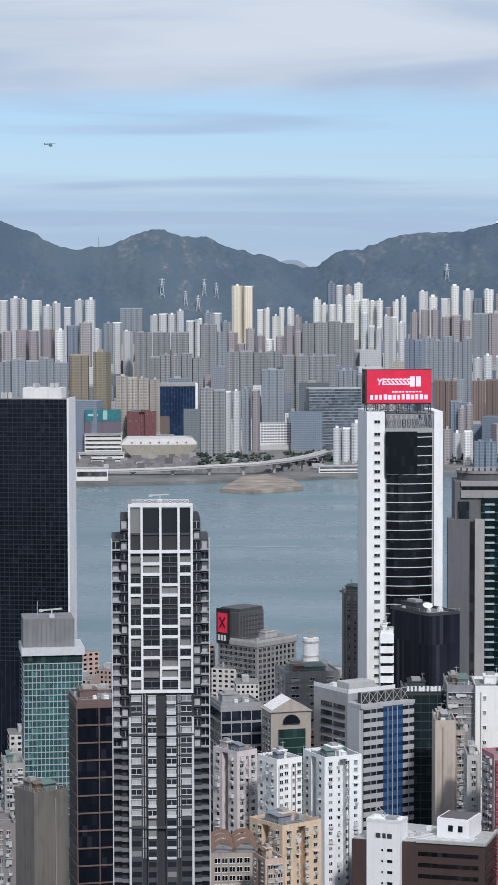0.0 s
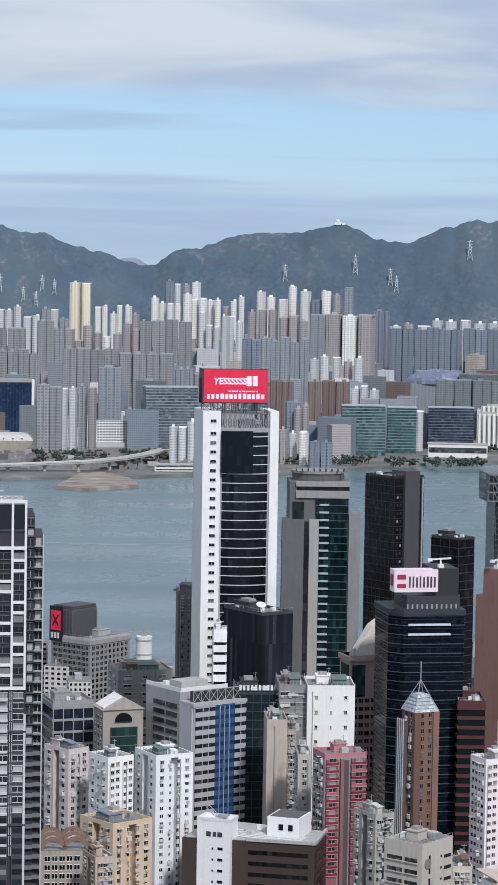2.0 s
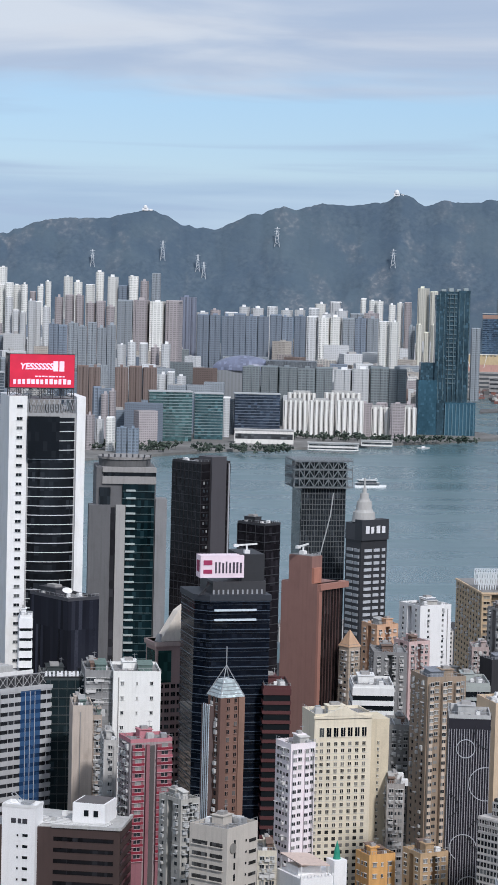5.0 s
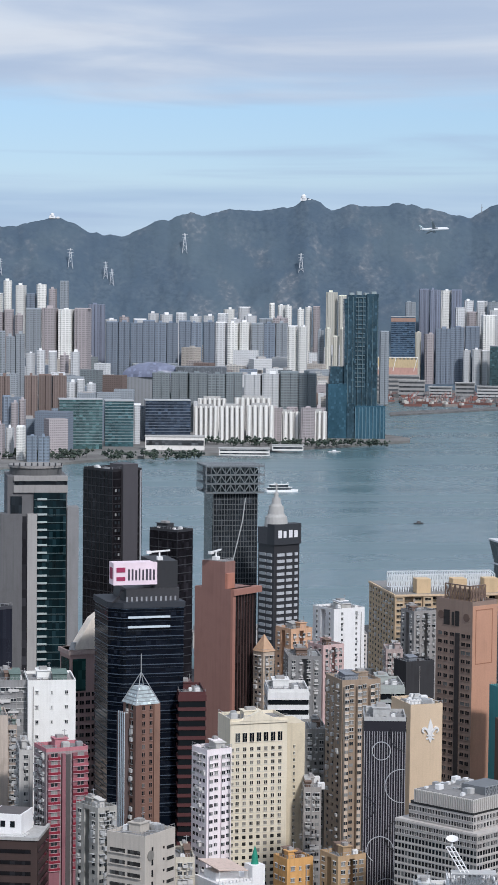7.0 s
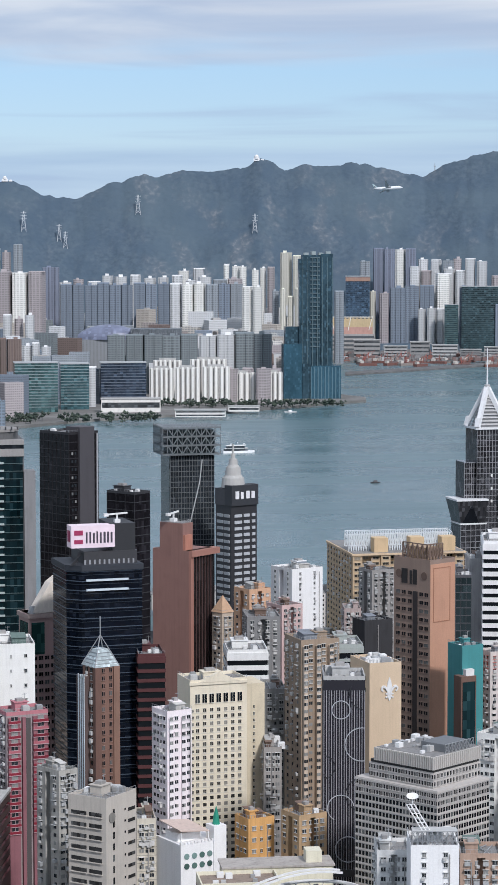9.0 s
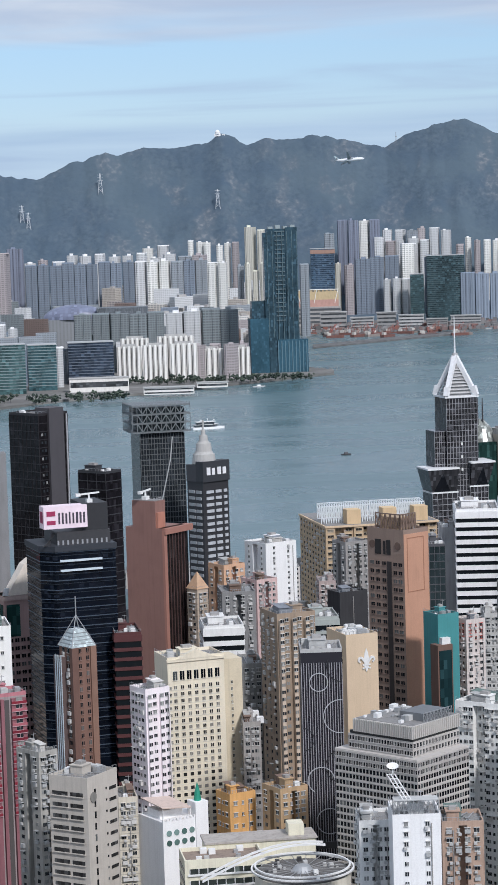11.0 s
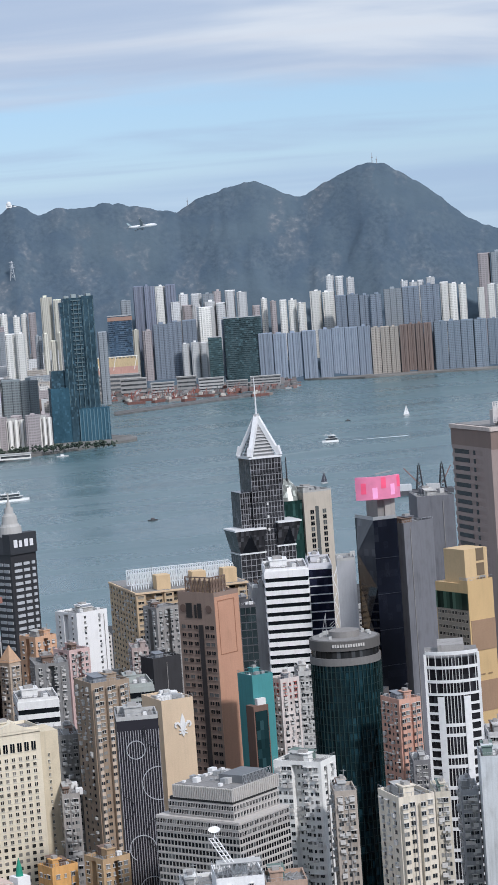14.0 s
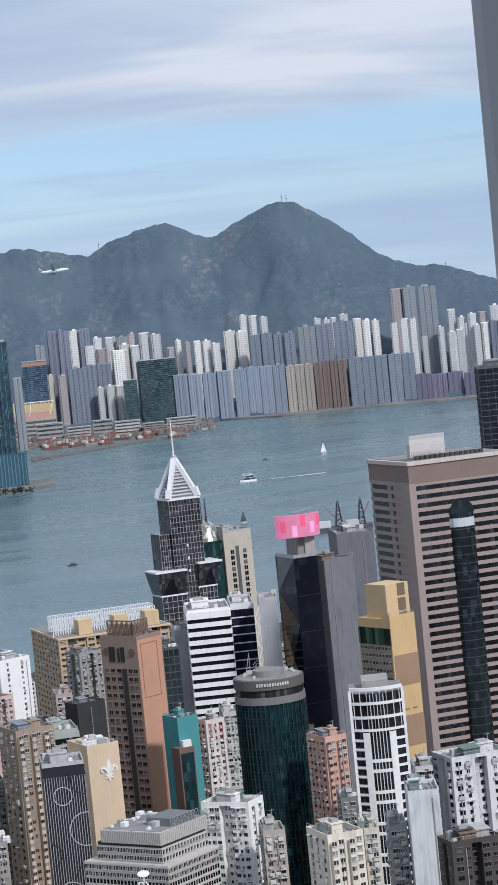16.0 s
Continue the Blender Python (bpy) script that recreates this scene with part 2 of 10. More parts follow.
# ---------------------------------------------------------------- mesh helpers
def box(x0, y0, z0, x1, y1, z1):
    v = [(x0, y0, z0), (x1, y0, z0), (x1, y1, z0), (x0, y1, z0), (x0, y0, z1), (x1, y0, z1), (x1, y1, z1), (x0, y1, z1)]
    return v, [(0, 3, 2, 1), (4, 5, 6, 7), (0, 1, 5, 4), (1, 2, 6, 5), (2, 3, 7, 6), (3, 0, 4, 7)]


def join(shapes):
    vs, fs = [], []
    for v, f in shapes:
        k = len(vs)
        vs += v
        fs += [tuple(i + k for i in q) for q in f]
    return vs, fs


def prism(poly, z0, z1, top=None):
    """A plan outline, counter-clockwise, pulled up from z0 to z1; top: another outline for the upper edge."""
    n = len(poly)
    top = top or poly
    v = [(x, y, z0) for x, y in poly] + [(x, y, z1) for x, y in top]
    return v, [tuple(reversed(range(n))), tuple(range(n, 2 * n))] + [(i, (i + 1) % n, n + (i + 1) % n, n + i) for i in range(n)]


def ring(cx, cy, r, n=32, a0=0.0, a1=360.0, ry=None):
    full = abs(a1 - a0) >= 360
    k = n if full else n + 1
    return [(cx + r * math.cos(radians(a0 + (a1 - a0) * i / n)), cy + (ry or r) * math.sin(radians(a0 + (a1 - a0) * i / n))) for i in range(k)]


def bar(a, b, t):
    """A square bar of thickness t from a to b."""
    a, b = Vector(a), Vector(b)
    d = (b - a).normalized()
    s = d.cross(Vector((0, 0, 1)))
    s = s.normalized() if s.length > 1e-4 else Vector((1, 0, 0))
    u = s.cross(d).normalized()
    s, u = s * t / 2, u * t / 2
    v = [tuple(p + q) for p in (a, b) for q in (-s - u, s - u, s + u, -s + u)]
    return v, [(0, 1, 2, 3), (7, 6, 5, 4), (0, 4, 5, 1), (1, 5, 6, 2), (2, 6, 7, 3), (3, 7, 4, 0)]


def mesh(name, shape, mat):
    me = bpy.data.meshes.new(name)
    me.from_pydata(shape[0], [], shape[1])
    me.materials.append(mat)
    return me


def part(name, shape, mat, parent, label="", kind=""):
    ob = new(name, shape if isinstance(shape, bpy.types.Mesh) else mesh(name, shape, mat))
    ob.parent = parent
    return tagged(ob, label, kind=kind)


def thing(name, x, y, z, rot, label, category, group="", kind=""):
    ob = new(name)
    ob.empty_display_size = 1
    ob.matrix_basis = pose(x, y, z, 0, 0, rot)
    return tagged(ob, label, category, group, kind)


def letters(text, size, depth, mat, parent, at, rz=0.0, label=""):
    c = bpy.data.curves.new("lettering", "FONT")
    c.body, c.size, c.extrude, c.align_x, c.align_y = text, size, depth, "CENTER", "CENTER"
    c.offset, c.shear = size * 0.03, 0.15
    c.materials.append(mat)
    ob = new("lettering", c)
    ob.parent = parent
    ob.matrix_basis = pose(*at, 90, 0, rz)
    return tagged(ob, label)


WINDOWS = {}


def window_mesh(w, h, gl, fr, hood=0.0):
    """One window: pane, frame strip, sill and, where wanted, a rain hood. Faces -y, centred on its foot."""
    key = (round(w, 2), round(h, 2), gl.name, fr.name, hood)
    if key in WINDOWS:
        return WINDOWS[key]
    s = [box(-w / 2, -0.10, 0, w / 2, 0.05, h)]
    f = [box(-w / 2 - 0.12, -0.24, -0.16, w / 2 + 0.12, 0.02, 0), box(-0.05, -0.16, 0, 0.05, -0.1, h)]
    if hood:
        f.append(box(-w / 2 - 0.15, -hood, h, w / 2 + 0.15, 0.02, h + 0.14))
    else:
        f.append(box(-w / 2 - 0.08, -0.18, h, w / 2 + 0.08, 0.02, h + 0.10))
    me = bpy.data.meshes.new("window")
    vs, fs = join(s + f)
    me.from_pydata(vs, [], fs)
    me.materials.append(gl)
    me.materials.append(fr)
    for i, p in enumerate(me.polygons):
        p.material_index = 0 if i < 6 else 1
    WINDOWS[key] = me
    return me


def shifted(shape, m):
    return [tuple(m @ Vector(v)) for v in shape[0]], shape[1]


def face_pose(face, s, z, W, D, off=0.0):
    """A place on a side of a block: R the front (y = 0), L the flank (x = 0), B and K the two far sides; s runs along it."""
    if face == "R":
        return pose(s, -off, z)
    if face == "L":
        return pose(-off, s, z, 0, 0, -90)
    if face == "B":
        return pose(W - s, D + off, z, 0, 0, 180)
    return pose(W + off, D - s, z, 0, 0, 90)


def windows(root, face, W, D, top, storey, cols, w, h, gl=None, fr=None, rows=12, margin=1.0, low=6.0, hood=0.0, ac=0.0, group=1, skip=(), rnd=None, alt=False, slot=None):
    """Punched windows on one side: the upper rows are parts one by one, the lower ones one joined part."""
    gl, fr = gl or G_DARK, fr or WHITE
    me = window_mesh(w, h, gl, fr, hood)
    slim = window_mesh(w * 0.55, h * 0.85, gl, fr, 0.0)
    length = W if face in "RB" else D
    step = (length - 2 * margin) / cols
    rest, boxes, cages, r = [], [], [], 0
    rnd = rnd or random.Random(int(W * 100 + D * 10 + top))
    z = top - storey
    while z > low:
        for c in range(cols):
            if c in skip:
                continue
            s = margin + step * (c + 0.5)
            deep = slot[2] if slot and slot[0] < s < slot[1] else 0.0
            m = face_pose(face, s, z + 0.3 * storey, W, D, -deep)
            thin = alt and cols > 2 and c % 3 == 1
            if r < rows and face in "RL":
                ob = part("window", slim if thin else me, None, root)
                ob.matrix_basis = m
            else:
                rest += [shifted(box(-w * 0.28, -0.1, 0, w * 0.28, 0.05, h * 0.85), m)] if thin else [shifted(box(-w / 2, -0.1, 0.06, -0.06, 0.05, h), m), shifted(box(0.06, -0.1, 0.06, w / 2, 0.05, h), m)]
            if ac and rnd.random() < ac and r < rows + 6:
                mm = face_pose(face, s + rnd.choice((-1, 1)) * w * 0.3, z + 0.3 * storey - 0.75, W, D, -deep)
                boxes.append(shifted(box(-0.4, -0.6, 0, 0.4, 0, 0.6), mm))
            if ac and rnd.random() < ac * 0.45:
                hh = rnd.uniform(0.35, 0.95) * h
                cages.append(shifted(box(-w * 0.58, -rnd.uniform(0.45, 0.9), -0.25, w * 0.58, 0, hh), m))
            if ac and rnd.random() < ac * 0.3:
                cages.append(shifted(box(-w * 0.7, -0.95, h + 0.02, w * 0.7, 0, h + 0.14), m))
        z -= storey
        r += 1
    if rest:
        part("lower_glazing", join(rest), gl, root, kind="stuff")
    if boxes:
        part("cooling_clutter", join(boxes), ACGREY, root, kind="stuff")
    if cages:
        part("cage_work", join(cages), rnd.choice((CAGE_PALE, CAGE_PALE, CAGE_GREY)), root, "window cages and sheet-metal awnings", kind="stuff")


def bands(root, W, D, top, storey, h, mat, proud=0.35, name="spandrel", low=6.0, wrap="RLBK", inset=0.0, n=99):
    """One proud band per storey round the block."""
    z, k, rest = top - storey, 0, []
    while z > low and k < n:
        s = []
        if "R" in wrap:
            s.append(box(inset - proud * ("L" in wrap), -proud, z, W - inset + proud * ("K" in wrap), 0.05, z + h))
        if "L" in wrap:
            s.append(box(-proud, 0.05, z, 0.05, D - 0.05, z + h))
        if "B" in wrap:
            s.append(box(-proud, D - 0.05, z, W + proud, D + proud, z + h))
        if "K" in wrap:
            s.append(box(W - 0.05, 0.05, z, W + proud, D - 0.05, z + h))
        if k < 14:
            part(name, join(s), mat, root)
        else:
            rest += s
        z -= storey
        k += 1
    if rest:
        part("lower_" + name, join(rest), mat, root, kind="stuff")


def fins(root, face, W, D, z0, z1, n, mat, t=0.25, proud=0.4, margin=0.0, name="mullion"):
    """n upright fins on one side, each a part."""
    length = W if face in "RB" else D
    me = mesh(name, box(-t / 2, -proud, 0, t / 2, 0.05, z1 - z0), mat)
    for i in range(n):
        s = margin + (length - 2 * margin) * (i / (n - 1) if n > 1 else 0.5)
        ob = part(name, me, None, root)
        ob.matrix_basis = face_pose(face, s, z0, W, D)


def roof_kit(root, W, D, top, seed, tank=True, rail=True, acs=3, room=0.3, room_h=2.7, mat=None, deck=None):
    """Roof deck, parapet and what stands on it: stair head, tank, cooling units, pipes, railing, aerial."""
    r = random.Random(seed)
    t = 0.3
    mat = mat or PALE_ROOF
    part("roof", box(t, t, top, W - t, D - t, top + 0.12), deck or ROOF, root)
    edge = part("parapet", join([box(0, 0, top, W, t, top + 1.1), box(0, D - t, top, W, D, top + 1.1), box(0, t, top, t, D - t, top + 1.1), box(W - t, t, top, W, D - t, top + 1.1)]), mat, root)
    if room:
        rw, rd = W * room, D * room
        x, y = r.uniform(0.1, 0.9 - room) * W, r.uniform(0.15, 0.9 - room) * D
        head = part("stair_head", join([box(x, y, top + 0.12, x + rw, y + rd, top + room_h), box(x - 0.3, y - 0.3, top + room_h, x + rw + 0.3, y + rd + 0.3, top + room_h + 0.25)]), mat, root)
        if tank:
            part("water_tank", join([box(x + rw * 0.2, y + rd * 0.2, top + room_h + 0.25, x + rw * 0.75, y + rd * 0.75, top + room_h + 1.1)]), CONCRETE, head)
        part("aerial", join([bar((x + rw * 0.9, y + rd * 0.5, top + room_h), (x + rw * 0.9, y + rd * 0.5, top + room_h + 2.6), 0.14), bar((x + rw * 0.9 - 0.8, y + rd * 0.5, top + room_h + 2.2), (x + rw * 0.9 + 0.8, y + rd * 0.5, top + room_h + 2.2), 0.1)]), STEEL, head)
    for i in range(acs):
        x, y, s = r.uniform(0.06, 0.85) * W, r.uniform(0.06, 0.85) * D, r.uniform(0.8, 1.9)
        part("cooling_unit", join([box(x, y, top + 0.12, x + s * 1.2, y + s, top + 0.12 + s), box(x + 0.15, y + 0.15, top + 0.12 + s, x + s * 1.2 - 0.15, y + s - 0.15, top + 0.3 + s)]), r.choice((ACGREY, WHITE, STEEL)), root)
    pipes = [bar((r.uniform(0.1, 0.9) * W, 0.6, top + 0.4), (r.uniform(0.1, 0.9) * W, D - 0.6, top + 0.4), 0.22) for _ in range(3)]
    part("pipework", join(pipes), STEEL, root, kind="stuff")
    if rail:
        posts = [bar((W * i / 8, 0.15, top + 1.1), (W * i / 8, 0.15, top + 2.0), 0.08) for i in range(9)] + [bar((0.15, D * i / 8, top + 1.1), (0.15, D * i / 8, top + 2.0), 0.08) for i in range(9)]
        posts += [bar((0, 0.15, top + 2.0), (W, 0.15, top + 2.0), 0.08), bar((0.15, 0, top + 2.0), (0.15, D, top + 2.0), 0.08)]
        part("railing", join(posts), STEEL, edge)


BASE = 4.0
HUTS = [wall(c, stain=0.6, name="sheet_metal") for c in ((0.42, 0.42, 0.41), (0.20, 0.14, 0.11), (0.16, 0.22, 0.20), (0.55, 0.54, 0.52), (0.24, 0.26, 0.29))]
BLOCKS = {}


def block(name, label, x, y, top, W, D, rot, mat, category="building", group="", plan=None):
    """A building shell whose near corner stands at x, y; its front runs along local x, its flank along local y."""
    root = thing(name, x, y, BASE, rot, label, category, group)
    part("wall", prism(plan, 0, top) if plan else box(0, 0, 0, W, D, top), mat, root)
    root["top"], root["front"], root["depth"] = top, W, D
    BLOCKS[label] = root
    return root


def flats(label, x, y, top, W, D, rot, color, cols=4, side=3, storey=2.35, w=1.22, h=1.08, rows=3, ac=0.55, bay=0.0, seed=1, hood=0.35, stain=0.5, trim=None, name="apartment_block", room=0.3, gl=None, roofmat=None, bay_color=None):
    """Apartment block: walls, bays, a window in every room, cooling boxes, cluttered roof."""
    top -= BASE
    if min(color) > 0.6:
        ac, stain, w, h = ac * 0.5, stain * 0.4, w * 0.9, h * 0.95
    mat = wall(color, stain=stain)
    # a light well cut into the front, and one into the flank, on the wider blocks
    slot = (W * 0.40, W * 0.60, 2.6) if cols >= 4 and not bay else None
    well = (D * 0.38, D * 0.62, 2.2) if side >= 3 and not bay and D > 9 else None
    plan = [(0, 0)]
    if slot:
        plan += [(slot[0], 0), (slot[0], slot[2]), (slot[1], slot[2]), (slot[1], 0)]
    plan += [(W, 0), (W, D), (0, D)]
    if well:
        plan += [(0, well[1]), (well[2], well[1]), (well[2], well[0]), (0, well[0])]
    root = block(name, label, x, y, top, W, D, rot, mat, "apartment building", plan=plan)
    fr = plain(trim) if trim else plain((0.56, 0.56, 0.54))
    if bay:
        step = W / cols
        for c in range(0, cols, 2):
            part("bay", box(step * c + 0.5, -bay, 0, step * (c + 1) - 0.5, 0, top - 1.0), wall(bay_color, stain=stain) if bay_color else mat, root)
    step = W / max(cols, 1)
    if bay:
        gl = gl or G_FLAT
        me_w = window_mesh(w, h, gl, fr, hood)
        rest = []
        z, r = top - storey, 0
        while z > 6:
            for c in range(cols):
                m = pose(step * (c + 0.5), -bay if c % 2 == 0 else 0, z + 0.3 * storey)
                if r < rows:
                    part("window", me_w, None, root).matrix_basis = m
                else:
                    rest += [shifted(box(-w / 2, -0.1, 0.06, -0.06, 0.05, h), m), shifted(box(0.06, -0.1, 0.06, w / 2, 0.05, h), m)]
            z -= storey
            r += 1
        if rest:
            part("lower_glazing", join(rest), gl, root, kind="stuff")
    elif cols:
        windows(root, "R", W, D, top, storey, cols, w, h, gl or G_FLAT, fr, rows, 0.6, hood=hood, ac=ac, alt=True, slot=slot)
    if side:
        windows(root, "L", W, D, top, storey, side, w, h, gl or G_FLAT, fr, rows, 0.8, hood=hood, ac=ac, alt=True, slot=well)
    if cols:
        windows(root, "B", W, D, top, storey, cols, w, h, gl or G_FLAT, fr, rows)
    if side:
        windows(root, "K", W, D, top, storey, side, w, h, gl or G_FLAT, fr, rows)
    lines = []
    z = top - storey
    while z > 5:
        lines.append(box(-0.06, -0.06, z - 0.1, W + 0.06, D + 0.06, z + 0.06))
        z -= storey
    if lines and not bay and not slot and not well and (cols or side) and seed % 2:
        part("floor_moulding", join(lines), wall(tuple(c * 0.72 for c in color), stain=stain), root, kind="stuff")
    r = random.Random(seed + 500)
    for k in range(1):
        a = W * r.uniform(0.1, 0.9)
        part("drainpipe", bar((a, -0.2 - bay, 0), (a, -0.2 - bay, top - 1), 0.22), plain((0.32, 0.31, 0.30)), root)
    for k in range(r.choice((1, 1, 2))):
        a, b, s = W * r.uniform(0.08, 0.55), D * r.uniform(0.1, 0.5), r.uniform(0.22, 0.38)
        zz = top + r.uniform(2.0, 2.6)
        c, d = a + W * s, b + D * s * 1.2
        part("roof_hut", join([box(a, b, top, c, d, zz), ([(a - 0.3, b - 0.4, zz), (c + 0.3, b - 0.4, zz), (c + 0.3, d + 0.3, zz + 0.6), (a - 0.3, d + 0.3, zz + 0.6), (a - 0.3, b - 0.4, zz + 0.15), (c + 0.3, b - 0.4, zz + 0.15), (c + 0.3, d + 0.3, zz + 0.75), (a - 0.3, d + 0.3, zz + 0.75)], box(0, 0, 0, 1, 1, 1)[1])]), r.choice(HUTS), root, "sheet-metal rooftop hut")
    roof_kit(root, W, D, top, seed, room=room, mat=roofmat or mat, acs=2)
    return root


def ribbon(label, x, y, top, W, D, rot, color, glass_mat, storey=3.0, h=1.4, proud=0.3, seed=1, wrap="RLBK", mulls=0, room=0.4, name="office_building", acs=4, first=1.0, band_color=None, side_mulls=0):
    """Office block: a glazed core with a proud spandrel for every storey."""
    top -= BASE
    root = block(name, label, x, y, top - 0.2, W, D, rot, glass_mat, "office building")
    m = wall(band_color or color, 0.7, 0.2)
    bands(root, W, D, top - first + storey - h, storey, h, m, proud, wrap=wrap)
    cap = wall(color, 0.7, 0.25)
    part("cornice", join([box(-proud, -proud, top - first, W + proud, D + proud, top)]), cap, root)
    if mulls:
        fins(root, "R", W, D, 2, top - first, mulls, m, 0.3, proud * 0.9)
    if side_mulls:
        fins(root, "L", W, D, 2, top - first, side_mulls, m, 0.3, proud * 0.9)
    roof_kit(root, W, D, top, seed, room=room, acs=acs, mat=cap)
    return root


def glazed(label, x, y, top, W, D, rot, color, storey=3.0, nR=10, nL=8, line=(0.12, 0.12, 0.13), seed=1, line_h=0.35, proud=0.12, name="office_tower", room=0.4, spread=0.5, rough=0.1, metal=0.2, acs=3, room_h=3.0, rail=True):
    """Glass tower: curtain wall with a slim line at each floor and upright mullions."""
    top -= BASE
    root = block(name, label, x, y, top, W, D, rot, curtain(color, rough, spread, (1.5, storey)), "office building")
    m = plain(line, 0.4, metal)
    bands(root, W, D, top, storey, line_h, m, proud, "floor_line")
    if nR:
        fins(root, "R", W, D, 2, top, nR, m, 0.16, proud * 1.4)
    if nL:
        fins(root, "L", W, D, 2, top, nL, m, 0.16, proud * 1.4)
    roof_kit(root, W, D, top, seed, room=room, acs=acs, mat=m, room_h=room_h, rail=rail)
    return root


# ---------------------------------------------------------------- ground, harbour, hills
def coast_sheet(name, outline, z0, z1, mat, label):
    ob = new(name, mesh(name, prism(outline, z0, z1), mat))
    return tagged(ob, label, "land", kind="structure")


def harbour():
    ob = new("water", mesh("water", ([(-9000, 900, 0), (9000, 900, 0), (9000, 12000, 0), (-9000, 12000, 0)], [(0, 1, 2, 3)]), water_mat()))
    tagged(ob, "calm grey-blue harbour water with faint wakes", "water", kind="structure")


HILLS = [(-5.97, 122, 1.48), (-2.36, 75, 0.97), (-0.40, 63, 1.20), (2.12, 21, 0.38), (3.68, 93, 1.07), (5.79, 98, 0.81), (8.34, 101, 1.11), (10.47, 91, 1.08), (11.68, 29, 0.29), (12.58, 19, 0.25), (13.83, 150, 1.87), (16.14, 61, 0.54), (17.22, 91, 0.61), (19.45, 135, 1.36), (20.69, 73, 1.49), (23.43, 24, 0.55)]          # bearing, height and half-width in degrees of each summit along the range
HILL_BASE = 205


def hill_height(a, d):
    """Height of the range at bearing a (degrees) and distance d (metres)."""
    crest = HILL_BASE + 7.0 * noise.fractal(Vector((a * 1.9, 4.4, 0.3)), 0.9, 2.0, 5) + sum(h * math.exp(-0.5 * ((a - c) / w) ** 2) for c, h, w in HILLS)
    t = min(1.0, max(0.0, (d - 4560.0) / 290.0))
    s = a * 84.0
    spur = noise.fractal(Vector((s * 0.011, d * 0.004, 3.1)), 1.0, 2.1, 5)
    gully = abs(noise.noise(Vector((s * 0.006, d * 0.0015, 7.7))))
    rise = t ** 1.25
    z = 18 + (crest - 18) * rise
    bend = 34.0 * noise.noise(Vector((s * 0.010, d * 0.016, 9.1)))
    ridge = 1.0 - abs(noise.noise(Vector(((s + bend + d * 0.35) * 0.013, (d - bend) * 0.007, 2.2)))) * 2.2
    side = 1.0 - abs(noise.noise(Vector(((s - d * 0.5 + bend) * 0.028, d * 0.020, 5.5)))) * 2.0
    z += (spur * 13 - gully * 12 + ridge * 7 + side * 6 - 6) * (4 * t * (1 - t)) * min(1.0, crest / 260.0)
    z += noise.fractal(Vector((s * 0.05, d * 0.05, 1.3)), 1.0, 2.0, 4) * 2.6 * min(1.0, t * 2)
    if d > 4850:
        z = crest - (d - 4850) * 0.9
    return z


def mountains():
    na, nd = 820, 64
    vs, fs = [], []
    for i in range(na + 1):
        a = -16.0 + 52.0 * i / na
        for j in range(nd + 1):
            d = 4500.0 + 420.0 * j / nd
            vs.append((d * math.sin(radians(a)), d * math.cos(radians(a)), -6.0 if j == 0 else hill_height(a, d)))
    for i in range(na):
        for j in range(nd):
            k = i * (nd + 1) + j
            fs.append((k, k + nd + 1, k + nd + 2, k + 1))
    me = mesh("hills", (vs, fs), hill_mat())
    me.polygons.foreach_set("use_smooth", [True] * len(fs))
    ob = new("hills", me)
    tagged(ob, "green mountain range, blue haze in its colour, bare granite slabs", "mountain", kind="structure")
    # A farther hill; its pale blue colour is distance haze painted on.
    vs, fs = [], []
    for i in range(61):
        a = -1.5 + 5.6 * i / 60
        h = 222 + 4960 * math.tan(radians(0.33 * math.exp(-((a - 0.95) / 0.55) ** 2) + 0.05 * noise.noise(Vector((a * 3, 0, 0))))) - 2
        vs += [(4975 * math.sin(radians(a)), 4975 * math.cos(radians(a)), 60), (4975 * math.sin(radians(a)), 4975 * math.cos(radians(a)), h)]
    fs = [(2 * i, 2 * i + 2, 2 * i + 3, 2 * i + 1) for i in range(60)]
    tagged(new("backdrop", mesh("backdrop", (vs, fs), plain((0.36, 0.42, 0.50), 0.95))), "far hill in the gap, painted pale blue as haze", "mountain", kind="structure")


harbour()
coast_sheet("ground", [(-2500, -300), (3500, -300), (3500, 1500), (900, 1560), (560, 1560), (330, 1480), (230, 1330), (-2500, 1290)], -3, BASE, ground_mat((0.05, 0.05, 0.052), "street_ground"), "grey streets and yards between the buildings")
coast_sheet("far_shore", [(-2600, 2745), (-600, 2615), (-297, 2595), (-181, 2598), (-84, 2609), (5, 2642), (60, 2655), (122, 2698), (210, 2716), (299, 2792), (387, 2871), (497, 2925), (491, 2914), (654, 3034), (649, 3029), (782, 3128), (795, 3181), (776, 3255), (900, 4000), (1040, 4200), (1160, 4330), (1345, 4352), (1466, 4163), (1591, 4147), (1790, 4037), (2600, 3700), (3600, 3300), (4000, 5200), (-2600, 5200)], -3, 3.0, ground_mat((0.20, 0.195, 0.185), "far_shore_ground", 0.02), "low waterfront land with roads and yards")
coast_sheet("sand_spit", [(-29, 2519), (5, 2492), (56, 2543), (47, 2626), (18, 2701), (-7, 2672)], -2, 3.4, ground_mat((0.34, 0.29, 0.24), "sand", 0.05), "low reclaimed spit of brown sand")
coast_sheet("breakwater", [(893, 3702), (1217, 3940), (1239, 4008), (911, 3777)], -2, 2.5, ground_mat((0.15, 0.15, 0.15), "rubble", 0.1), "long dark rubble breakwater")

mountains()


